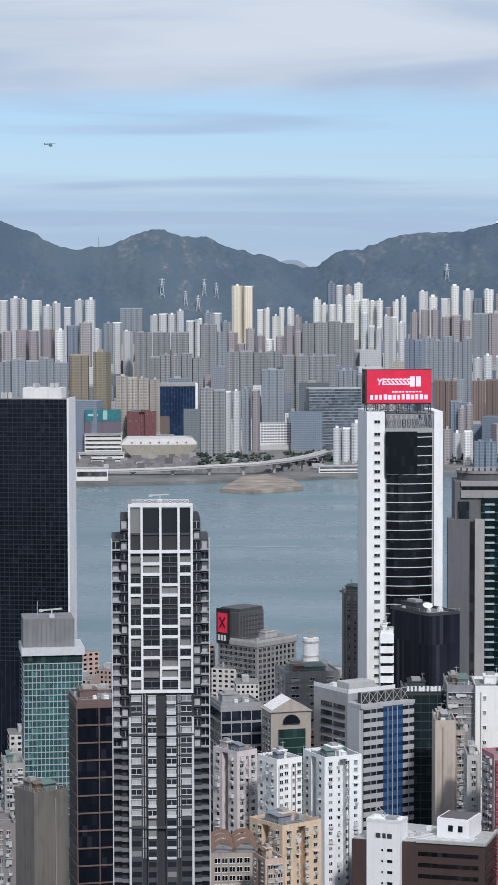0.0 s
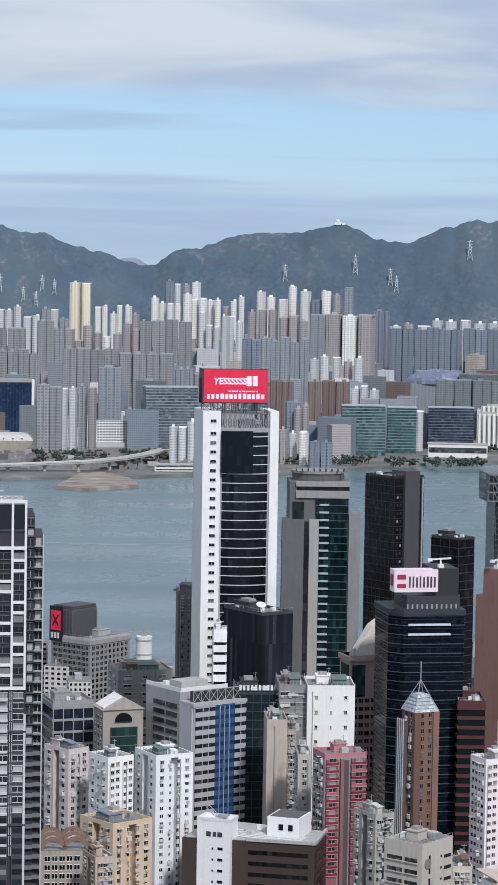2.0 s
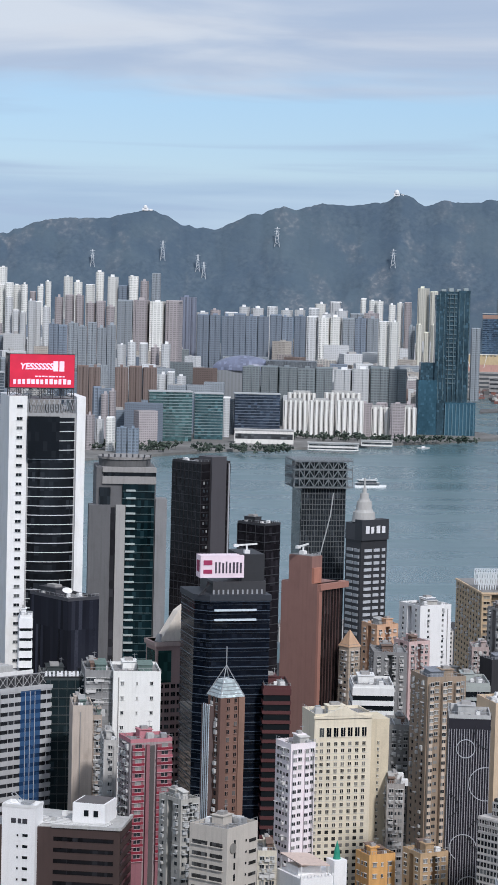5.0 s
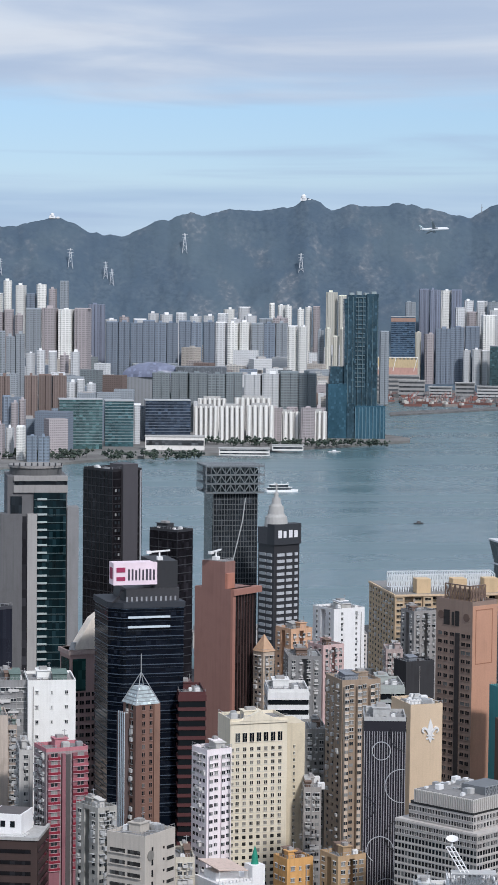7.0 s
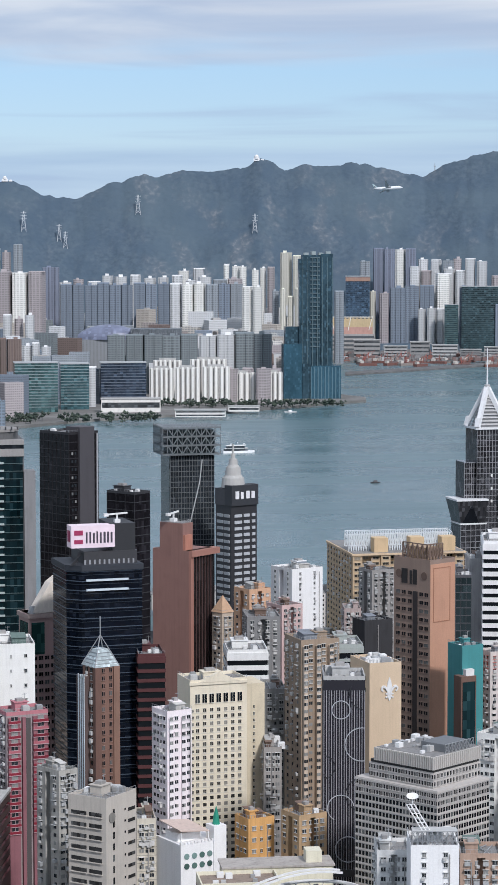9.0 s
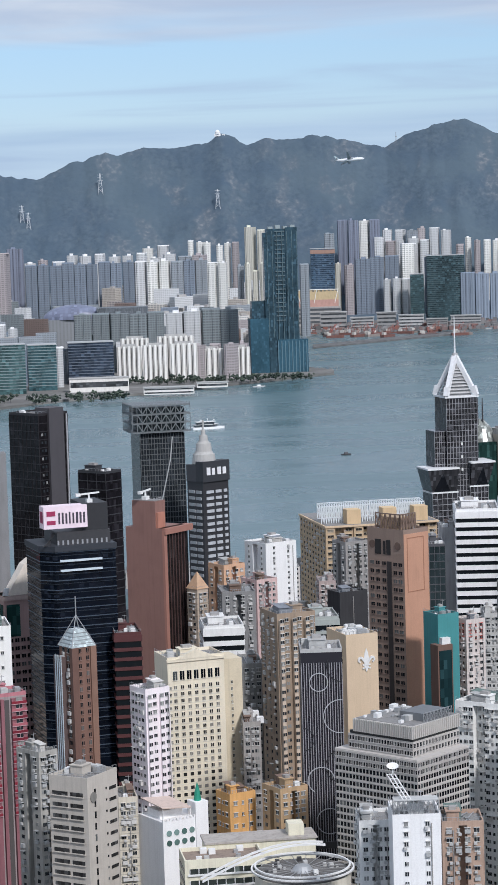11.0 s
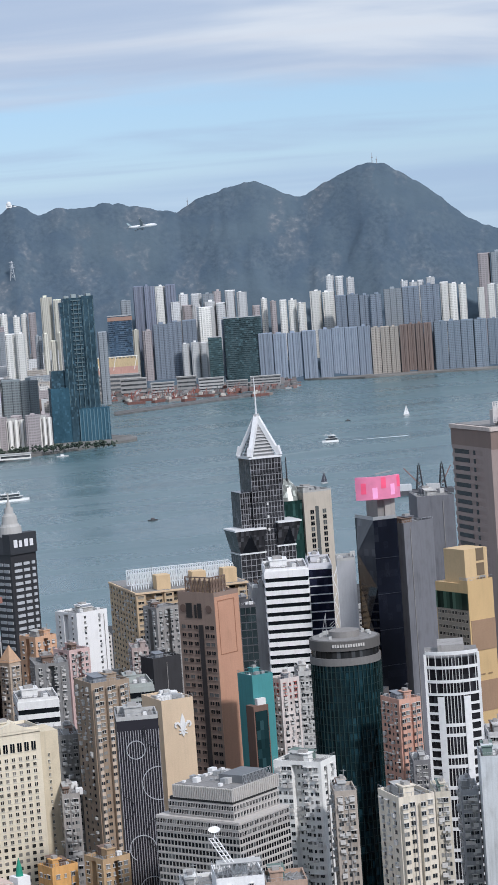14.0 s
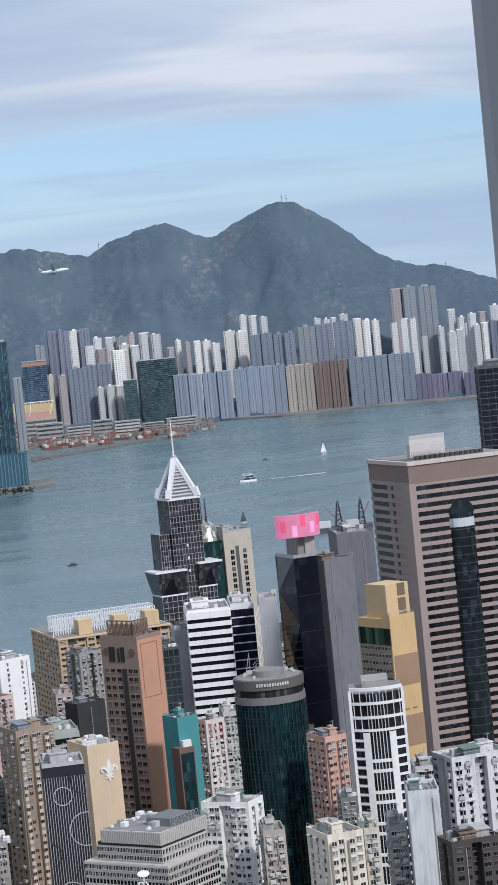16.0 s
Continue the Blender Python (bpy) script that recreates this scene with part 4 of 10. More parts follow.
def build_phone(x, y, top, W, D, rot):
    top -= BASE
    D = 24
    root = thing("office_tower", x, y, BASE, rot, "dark navy glass office tower with pale floor lines", "office building")
    navy = curtain((0.0035, 0.006, 0.012), 0.06, 0.5, (1.8, 1.1))
    cut = 4.5
    plan = [(cut, 0), (W, 0), (W, D), (0, D), (0, cut)]
    part("wall", prism(plan, 0, top - 2), navy, root)
    st = 3.3
    grow = lambda g: [(cut - g * 0.4, -g), (W + g, -g), (W + g, D + g), (-g, D + g), (-g, cut - g * 0.4)]
    lm = mesh("floor_line", prism(grow(0.15), 0, 0.3), plain((0.075, 0.10, 0.135), 0.4, 0.2))
    dm = mesh("floor_line", prism(grow(0.12), 0, 0.2), plain((0.018, 0.026, 0.038), 0.4, 0.2))
    z = top - 2.4
    while z > 25:
        part("floor_line", lm, None, root).matrix_basis = pose(0, 0, z)
        part("floor_line", dm, None, root).matrix_basis = pose(0, 0, z - 1.1)
        z -= st
    part("cornice", prism(grow(0.5), top - 2, top), plain((0.03, 0.035, 0.045)), root)
    for z in (top - 5.6, top - 9.0):
        part("light_bar", box(cut + 1.5, -0.7, z, W - 5, 0, z + 0.7), plain((0.62, 0.70, 0.76), 0.4), root, "pale blue-white bar")
    part("crown", box(6, 2.5, top, W - 1, D - 3, top + 4.5), DARKMETAL, root)
    for i in range(11):
        part("crown_post", box(6 + i * 1.75, 2.3, top, 6.6 + i * 1.75, 2.5, top + 1.6), plain((0.3, 0.31, 0.33)), root)
    part("plant_room", box(W * 0.60, 3, top + 4.5, W - 1.5, D - 4, top + 14), plain((0.025, 0.026, 0.03)), root)
    for i in range(6):
        part("stay", bar((0.3 + i * 0.6, 0.5 + i * 0.3, top), (5.5, 4 + i, top + 3.8), 0.2), DARKMETAL, root)
    gondola(root, W * 0.72, 6, top + 14, 1.0)
    sign = thing("rooftop_sign", x, y, BASE, rot, "pale pink boxed rooftop sign with dark bars", "sign")
    s = [box(W * 0.04, 1.2, top + 6, W * 0.64, 7.5, top + 13.8)]
    sign_box = part("box", join(s), glow((0.80, 0.66, 0.72), 0.12), sign)
    red = plain((0.35, 0.03, 0.10))
    for z in (0.0, 1.5):
        part("logo_shape", box(W * 0.08, 1.05, top + 7.5 + z * 2, W * 0.20, 1.2, top + 8.9 + z * 2.2), red, sign_box)
    part("logo_shape", box(W * 0.04 - 0.15, 2.6, top + 8, W * 0.04, 6.3, top + 12), red, sign_box)
    bars_row(sign_box, "number_bar", W * 0.24, W * 0.63, top + 7.6, 4.2, 8, plain((0.06, 0.05, 0.07)), 1.2, 3, 0.6)


def build_pinkgranite(x, y, top, W, D, rot):
    top -= BASE
    root = block("office_building", "pink granite office block with a white sloping roof fin", x, y, top, W, D, rot, wall((0.46, 0.335, 0.315), 0.6, 0.2), "office building")
    part("cornice", box(-0.6, -0.6, top - 1.6, W + 0.6, D + 0.6, top), wall((0.50, 0.40, 0.37), 0.6, 0.2), root)
    g = curtain((0.02, 0.06, 0.055), 0.08)
    part("glazing", box(W * 0.08, -0.2, top - 15, W * 0.52, 0.2, top - 3.2), g, root, "green tinted glazing")
    part("glazing", box(-0.2, D * 0.1, top - 15, 0.2, D * 0.85, top - 3.2), g, root, "green tinted glazing")
    windows(root, "R", W, D, top - 15, 3.0, 4, 1.6, 1.4, None, plain((0.36, 0.26, 0.25)), 8)
    windows(root, "L", W, D, top - 15, 3.0, 3, 1.6, 1.4, None, plain((0.36, 0.26, 0.25)), 8)
    fin = ([(W * 0.15, 1, top), (W, 1, top), (W, 1, top + 13), (W * 0.75, 1, top + 11), (W * 0.15, 6, top), (W, 6, top), (W, 6, top + 13), (W * 0.75, 6, top + 11)], [(0, 1, 2, 3), (7, 6, 5, 4), (0, 4, 5, 1), (1, 5, 6, 2), (2, 6, 7, 3), (3, 7, 4, 0)])
    part("roof_fin", fin, wall((0.66, 0.62, 0.57), 0.7, 0.3), root, "cream sloping roof fin")
    part("tank", prism(ring(2.2, 2.6, 1.7, 18), top, top + 2.6, ring(2.2, 2.6, 0.9, 18)), STEEL, root)


def build_pyramid(x, y, top, W, D, rot):
    top -= BASE
    D = min(D, 11)
    brick = wall((0.22, 0.13, 0.10), 0.8, 0.25)
    root = block("apartment_tower", "brown tiled tower under a glass pyramid roof", x, y, top, W, D, rot, brick, "apartment building")
    part("corner_pier", box(-0.35, -0.5, 0, W * 0.22, 0, top), wall((0.17, 0.10, 0.08)), root)
    part("corner_pier", box(W * 0.78, -0.5, 0, W + 0.3, 0, top), wall((0.26, 0.16, 0.12)), root)
    windows(root, "R", W, D, top, 2.3, 2, 0.85, 1.2, None, plain((0.25, 0.16, 0.13)), 15, 1.3)
    windows(root, "L", W, D, top, 2.3, 2, 1.2, 1.3, None, plain((0.42, 0.40, 0.38)), 12, 1.0, ac=0.5)
    part("side_wing", box(-1.6, D * 0.5, 0, 0, D + 1, top - 3), wall((0.13, 0.095, 0.09)), root)
    for i in range(4):
        part("glass_fin", box(-1.75, D * 0.5 + i * 1.1, top - 38, -1.6, D * 0.5 + i * 1.1 + 0.45, top - 2.5), plain((0.62, 0.70, 0.74), 0.3), root, "pale glass fin")
    cx, cy, h = W / 2, D / 2, 9.0
    pg = curtain((0.42, 0.48, 0.49), 0.15, 0.3, (0.8, 0.8))
    part("glass_roof", prism([(-0.3, -0.3), (W + 0.3, -0.3), (W + 0.3, D + 0.3), (-0.3, D + 0.3)], top, top + h * 0.55, [(W * 0.28, D * 0.28), (W * 0.72, D * 0.28), (W * 0.72, D * 0.72), (W * 0.28, D * 0.72)]), pg, root, "silver glazed pyramid roof")
    for px, py in ((-0.3, -0.3), (W + 0.3, -0.3), (W + 0.3, D + 0.3), (-0.3, D + 0.3)):
        part("rafter", bar((px, py, top), (cx, cy, top + h), 0.22), STEEL, root)
    for k in range(1, 5):
        q = k / 9
        part("purlin", join([bar((-0.3 + (cx + .3) * q, -0.3 + (cy + .3) * q, top + h * q), (W + 0.3 - (cx + .3) * q, -0.3 + (cy + .3) * q, top + h * q), 0.14), bar((-0.3 + (cx + .3) * q, -0.3 + (cy + .3) * q, top + h * q), (-0.3 + (cx + .3) * q, D + 0.3 - (cy + .3) * q, top + h * q), 0.14)]), STEEL, root)
    part("spire", bar((cx, cy, top + h - 1), (cx, cy, top + h + 5.5), 0.25), STEEL, root)


def build_terra(x, y, top, W, D, rot):
    top -= BASE
    terra = wall((0.285, 0.165, 0.14), 0.7, 0.25)
    root = thing("office_tower", x, y, BASE, rot, "terracotta office tower with a dark glass front", "office building")
    part("wall", box(0, 0, 0, W, D, top), terra, root, "terracotta wall")
    part("upper_wall", box(-0.02, 3, top, W * 0.42, D * 0.80, top + 10.5), terra, root)
    part("upper_frame", box(W * 0.02, 2.0, top - 2, W * 0.32, 3.4, top + 6), wall((0.459, 0.220, 0.159)), root)
    part("cornice", box(0.2, -1.6, top - 2.4, W + 2.8, 2, top), wall((0.367, 0.193, 0.152), 0.7, 0.1), root, "orange-red cornice")
    part("jamb", box(0, -1.0, 0, W * 0.12, 0, top - 2.4), wall((0.367, 0.193, 0.152), 0.7, 0.1), root)
    part("glazing", box(W * 0.12, -0.5, 0, W, 0.2, top - 2.4), curtain((0.016, 0.012, 0.012), 0.08), root, "black glass front")
    fins(root, "R", W, D, 5, top - 2.4, 7, plain((0.09, 0.05, 0.045)), 0.3, 0.8, 2)
    for i in range(3):
        part("rail_curve", bar((W + 0.4 + i * 0.8, -1.2, 4), (W + 0.4 + i * 0.8, -1.2, top - 24 - i), 0.25), plain((0.5, 0.5, 0.5)), root)
    part("roof", box(0.5, 3.5, top + 10.5, W * 0.4, D * 0.78, top + 10.7), ROOF, root)
    gondola(root, 3, D * 0.55, top + 10.7, 1.1)
    part("parapet_rail", join(truss(0.5, W * 0.4, top + 10.6, top + 11.6, 4, 6, 0.1)), STEEL, root)


def build_lattice(x, y, top, W, D, rot):
    top -= BASE
    D = 24
    root = thing("office_tower", x, y, BASE, rot, "dark glass tower topped by an open lattice box", "office building")
    part("wall", box(0, 0, 0, W, D, top), curtain((0.025, 0.030, 0.036), 0.1, 0.5, (1.3, 2.8)), root)
    # Flank panes are paler and yellower: a golden reflection painted into the glass.
    part("flank_glazing", box(-0.25, 1, 0, 0, D - 1, top - 1), curtain((0.05, 0.052, 0.045), 0.05, 0.9, (2.2, 3.0)), root, "mirror glass flank")
    bands(root, W, D, top, 2.8, 0.35, plain((0.11, 0.12, 0.125)), 0.25, "floor_line", wrap="R", low=30)
    fins(root, "R", W, D, 10, top, 17, plain((0.11, 0.12, 0.125)), 0.22, 0.3)
    zig = [(0.72, -2), (0.66, -14), (0.50, -30), (0.42, -38), (0.28, -52), (0.2, -62)]
    for (a, b), (c, d) in zip(zig, zig[1:]):
        part("light_ribbon", bar((W * a, -0.6, top + b), (W * c, -0.6, top + d), 0.55), plain((0.42, 0.44, 0.45)), root, "pale zigzag ribbon")
    x0, x1, z0, z1 = -4.5, W + 3, top + 0.5, top + 14.5
    mat = plain((0.20, 0.22, 0.23), 0.5, 0.3)
    for i in range(4):
        z = z0 + (z1 - z0) * i / 3
        part("deck", box(x0, -2.5, z, x1, D - 2, z + 0.7), mat, root)
    for i in range(13):
        a = x0 + (x1 - x0) * i / 12
        part("lattice_post", bar((a, -2.4, z0), (a, -2.4, z1 + 1.2), 0.3), mat, root)
    for i in range(10):
        b2 = -2.5 + (D + 0.5) * i / 9
        part("lattice_post", bar((x0, b2, z0), (x0, b2, z1 + 1.2), 0.3), mat, root)
    for k in range(3):
        za, zb = z0 + (z1 - z0) * k / 3 + 0.7, z0 + (z1 - z0) * (k + 1) / 3
        for i in range(5):
            a, b2 = x0 + 3 + (x1 - x0 - 6) * i / 5, x0 + 3 + (x1 - x0 - 6) * (i + 1) / 5
            part("brace", join([bar((a, -2.6, zb), ((a + b2) / 2, -2.6, za), 0.45), bar(((a + b2) / 2, -2.6, za), (b2, -2.6, zb), 0.45)]), plain((0.20, 0.23, 0.24)), root)
    part("inner_core", box(-1.5, 1, z0, W + 0.5, D - 4, z1 - 1), curtain((0.03, 0.042, 0.048)), root)
    part("roof_edge", join(truss(x0, x1, z1 + 0.6, z1 + 1.9, -2.4, 20, 0.12) + truss(x0, x1, z1 + 0.6, z1 + 1.9, D - 2, 20, 0.12)), mat, root)


def build_bank(x, y, top, W, D, rot):
    top -= BASE
    root = thing("office_tower", x, y, BASE, rot, "black and white checked office tower with a tiered cupola", "office building")
    part("wall", box(0, 0, 0, W, D, top), wall((0.04, 0.04, 0.045), 0.5, 0.1), root)
    white = plain((0.50, 0.52, 0.55), 0.4)
    z, k = top - 6, 0
    a = mesh("window_band", join([box(W * 0.12, -0.5, 0, W * 0.40, 0, 1.5), box(W * 0.48, -0.5, 0, W * 0.70, 0, 1.5), box(W * 0.80, -0.5, 0, W * 0.92, 0, 1.5)]), white)
    b = mesh("window_band", join([box(-0.5, D * 0.1, 0, 0, D * 0.42, 1.5), box(-0.5, D * 0.5, 0, 0, D * 0.88, 1.5)]), plain((0.35, 0.37, 0.39), 0.4))
    while z > 15:
        part("window_band", a, None, root).matrix_basis = pose(0, 0, z)
        part("window_band", b, None, root).matrix_basis = pose(0, 0, z)
        z -= 3.3
    band = part("sign_band", box(-0.4, -0.9, top, W + 0.3, 5, top + 10.5), plain((0.035, 0.038, 0.045)), root, "black sign band")
    part("sign_flank", box(-0.4, 5, top, W * 0.9, D, top + 8.5), plain((0.06, 0.062, 0.07)), root)
    bars_row(band, "character_bar", W * 0.12, W * 0.95, top + 3.5, 4.0, 4, plain((0.8, 0.8, 0.82)), -0.95, 2, 0.7)
    z = top + 9
    cx, cy = W * 0.35, D * 0.45
    for r, h in ((6.2, 5.0), (5.0, 1.2), (4.2, 4.2), (3.2, 1.0), (2.4, 3.2), (1.2, 2.6), (0.5, 5.0)):
        part("cupola_tier", prism(ring(cx, cy, r, 20), z, z + h, ring(cx, cy, r * 0.9, 20)), wall((0.46, 0.455, 0.44), 0.6, 0.2), root)
        z += h


def build_dbs(x, y, top, W, D, rot):
    top -= BASE
    root = block("office_building", "grey-brown office block with rows of small windows", x, y, top, W, D, rot, wall((0.30, 0.295, 0.295), 0.8, 0.2), "office building")
    windows(root, "R", W, D, top - 2.5, 2.6, 9, 1.5, 1.6, None, plain((0.36, 0.34, 0.33)), 5)
    windows(root, "L", W, D, top - 2.5, 2.6, 14, 1.2, 1.6, None, plain((0.36, 0.34, 0.33)), 5)
    part("cornice", box(-0.4, -0.4, top - 2, W + 0.4, D + 0.4, top), wall((0.36, 0.35, 0.34)), root)
    roof_kit(root, W, D, top, 77, room=0.3, acs=8)
    m = plain((0.16, 0.165, 0.17))
    part("plant_box", box(0.8, D - 13.0, top, 17, D - 1, top + 15), plain((0.07, 0.072, 0.075)), root)
    for k in range(6):
        part("louvre", join(truss(0.6, 17.2, top + 2.2 * k, top + 2.2 * k + 2.2, D - 13.3, 8, 0.28)), m, root)
        part("louvre", join([shifted(q, pose(0.5, D - 13, 0, 0, 0, 90)) for q in truss(0, 12, top + 2.2 * k, top + 2.2 * k + 2.2, 0, 6, 0.28)]), m, root)
    sign = thing("rooftop_sign", x, y, BASE, rot, "black corner sign with a red panel", "sign")
    part("panel", box(-0.6, D - 7.5, top - 2, 0, D + 0.6, top + 14.5), plain((0.012, 0.012, 0.012)), sign)
    part("red_panel", box(-0.75, D - 6.5, top + 3.2, -0.6, D - 0.4, top + 12.5), glow((0.65, 0.02, 0.06), 0.25), sign)
    part("cross_shape", join([bar((-0.85, D - 5.2, top + 5.5), (-0.85, D - 1.8, top + 10.5), 0.55), bar((-0.85, D - 1.8, top + 5.5), (-0.85, D - 5.2, top + 10.5), 0.55)]), plain((0.02, 0.005, 0.01)), sign)
    for i in range(3):
        part("letter_bar", box(-0.75, D - 1.8 - i * 1.9, top - 0.6, -0.6, D - 0.5 - i * 1.9, top + 2.0), plain((0.7, 0.7, 0.7)), sign)


def build_arch(x, y, top, W, D, rot):
    top -= BASE
    root = block("office_building", "beige stone block with a pediment and arched window", x, y, top, W, D, rot, wall((0.40, 0.36, 0.32), 0.8, 0.35), "office building")
    gable = ([(-0.5, -0.6, top), (W + 0.5, -0.6, top), (W / 2, -0.6, top + 4.2), (-0.5, D, top), (W + 0.5, D, top), (W / 2, D, top + 4.2)], [(0, 1, 2), (5, 4, 3), (0, 2, 5, 3), (2, 1, 4, 5), (1, 0, 3, 4)])
    part("pediment", gable, wall((0.44, 0.40, 0.36), 0.8, 0.3), root)
    for i in range(6):
        a = D * (0.1 + 0.14 * i)
        part("skylight", bar((0.2, a, top + 0.6), (W * 0.48, a, top + 4.3), 0.7), WHITE, root)
    arc = [(W / 2 + 3 * math.cos(radians(q)), 3 * math.sin(radians(q))) for q in range(0, 181, 15)]
    v = [(px, -0.75, top - 4.0 + pz) for px, pz in arc] + [(px, -0.1, top - 4.0 + pz) for px, pz in arc]
    n = len(arc)
    part("arched_window", (v, [tuple(range(n)), tuple(reversed(range(n, 2 * n)))] + [(i, n + i, n + i + 1, i + 1) for i in range(n - 1)]), G_DARK, root)
    part("glazing", box(W * 0.18, -0.5, 3, W * 0.85, 0, top - 6), curtain((0.02, 0.045, 0.04), 0.08), root, "green-black glazing")
    bands(root, W, D, top - 6, 3.2, 0.3, plain((0.10, 0.14, 0.13)), 0.6, "floor_line", wrap="R", inset=W * 0.18, low=20)
    windows(root, "L", W, D, top - 2, 3.0, 3, 1.4, 1.5, None, None, 12)


def build_blueoff(x, y, top, W, D, rot):
    top -= BASE
    root = thing("office_building", x, y, BASE, rot, "grey office block with a blue glazed centre strip", "office building")
    grey = wall((0.46, 0.465, 0.475), 0.7, 0.25)
    part("wall", box(0, 0, 0, W, D, top), wall((0.40, 0.40, 0.41), 0.7, 0.3), root)
    part("rear_block", box(-0.3, D * 0.28, 0, W * 0.8, D + 1, top + 3.2), wall((0.36, 0.36, 0.365), 0.7, 0.3), root)
    st = 3.02
    z = top - st
    while z > 18:
        for a, b, m in ((0.03, 0.36, G_DARK), (0.36, 0.70, None), (0.70, 0.985, G_DARK)):
            if m:
                part("window_band", box(W * a, -0.12, z + 0.4, W * b, 0.1, z + 1.75), curtain((0.02, 0.022, 0.026), 0.12, 0.8, (1.2, 9)), root)
                part("spandrel", box(W * a, -0.35, z + 1.75, W * b, 0.1, z + 1.75 + st - 1.35), grey, root)
            else:
                part("blue_panel", box(W * a + 0.05, -0.25, z + 1.75, W * b - 0.05, 0.1, z + st + 0.4), plain((0.04, 0.10, 0.215), 0.35), root, "blue glass panel")
                part("window_band", box(W * a, -0.15, z + 0.4, W * b, 0.1, z + 1.75), curtain((0.018, 0.045, 0.11), 0.12, 0.4, (1.2, 9)), root)
        z -= st
    for a in (0.15, 0.25, 0.44, 0.52, 0.60, 0.80, 0.9):
        part("mullion", box(W * a, -0.3, 10, W * a + 0.2, 0, top - 1), grey, root)
    part("cornice", box(-0.4, -0.5, top - 0.7, W + 0.4, D * 0.3, top + 0.5), grey, root)
    part("corner_shaft", box(-0.5, 0.4, 0, 0, D * 0.28, top - 0.8), wall((0.50, 0.50, 0.515), 0.7, 0.2), root)
    z = top - 1
    for k in range(14):
        for a, b in ((0.34, 0.58), (0.62, 0.86)):
            part("window_band", box(-0.55, D * a, z - 1.6, -0.25, D * b, z), curtain((0.05, 0.05, 0.055), 0.15, 0.6, (1.2, 9)), root)
        z -= st
    part("roof", box(0, D * 0.3, top + 3.2, W * 0.78, D + 0.8, top + 3.4), PALE_ROOF, root)
    part("parapet", join([box(-0.3, D * 0.28, top + 3.2, W * 0.8, D * 0.28 + 0.3, top + 4.6), box(-0.3, D * 0.28, top + 3.2, 0.0, D + 1, top + 4.6)]), WHITE, root)
    part("plant_room", box(W * 0.05, D * 0.34, top + 3.4, W * 0.5, D * 0.6, top + 6.4), PALE_ROOF, root)
    for i in range(5):
        part("cooling_tower", box(W * (0.06 + 0.18 * i), 1.2, top + 0.5, W * (0.06 + 0.18 * i) + 2.8, 4.2, top + 4.0), DARKMETAL, root)
    part("plant_frame", join(truss(W * 0.02, W * 0.97, top + 0.5, top + 4.6, 0.8, 7, 0.22)), plain((0.4, 0.4, 0.4)), root)
    for i in range(4):
        part("cooling_unit", box(W * 0.1 + i * 3, D * 0.75, top + 3.4, W * 0.1 + i * 3 + 1.8, D * 0.75 + 1.6, top + 5.0), WHITE, root)


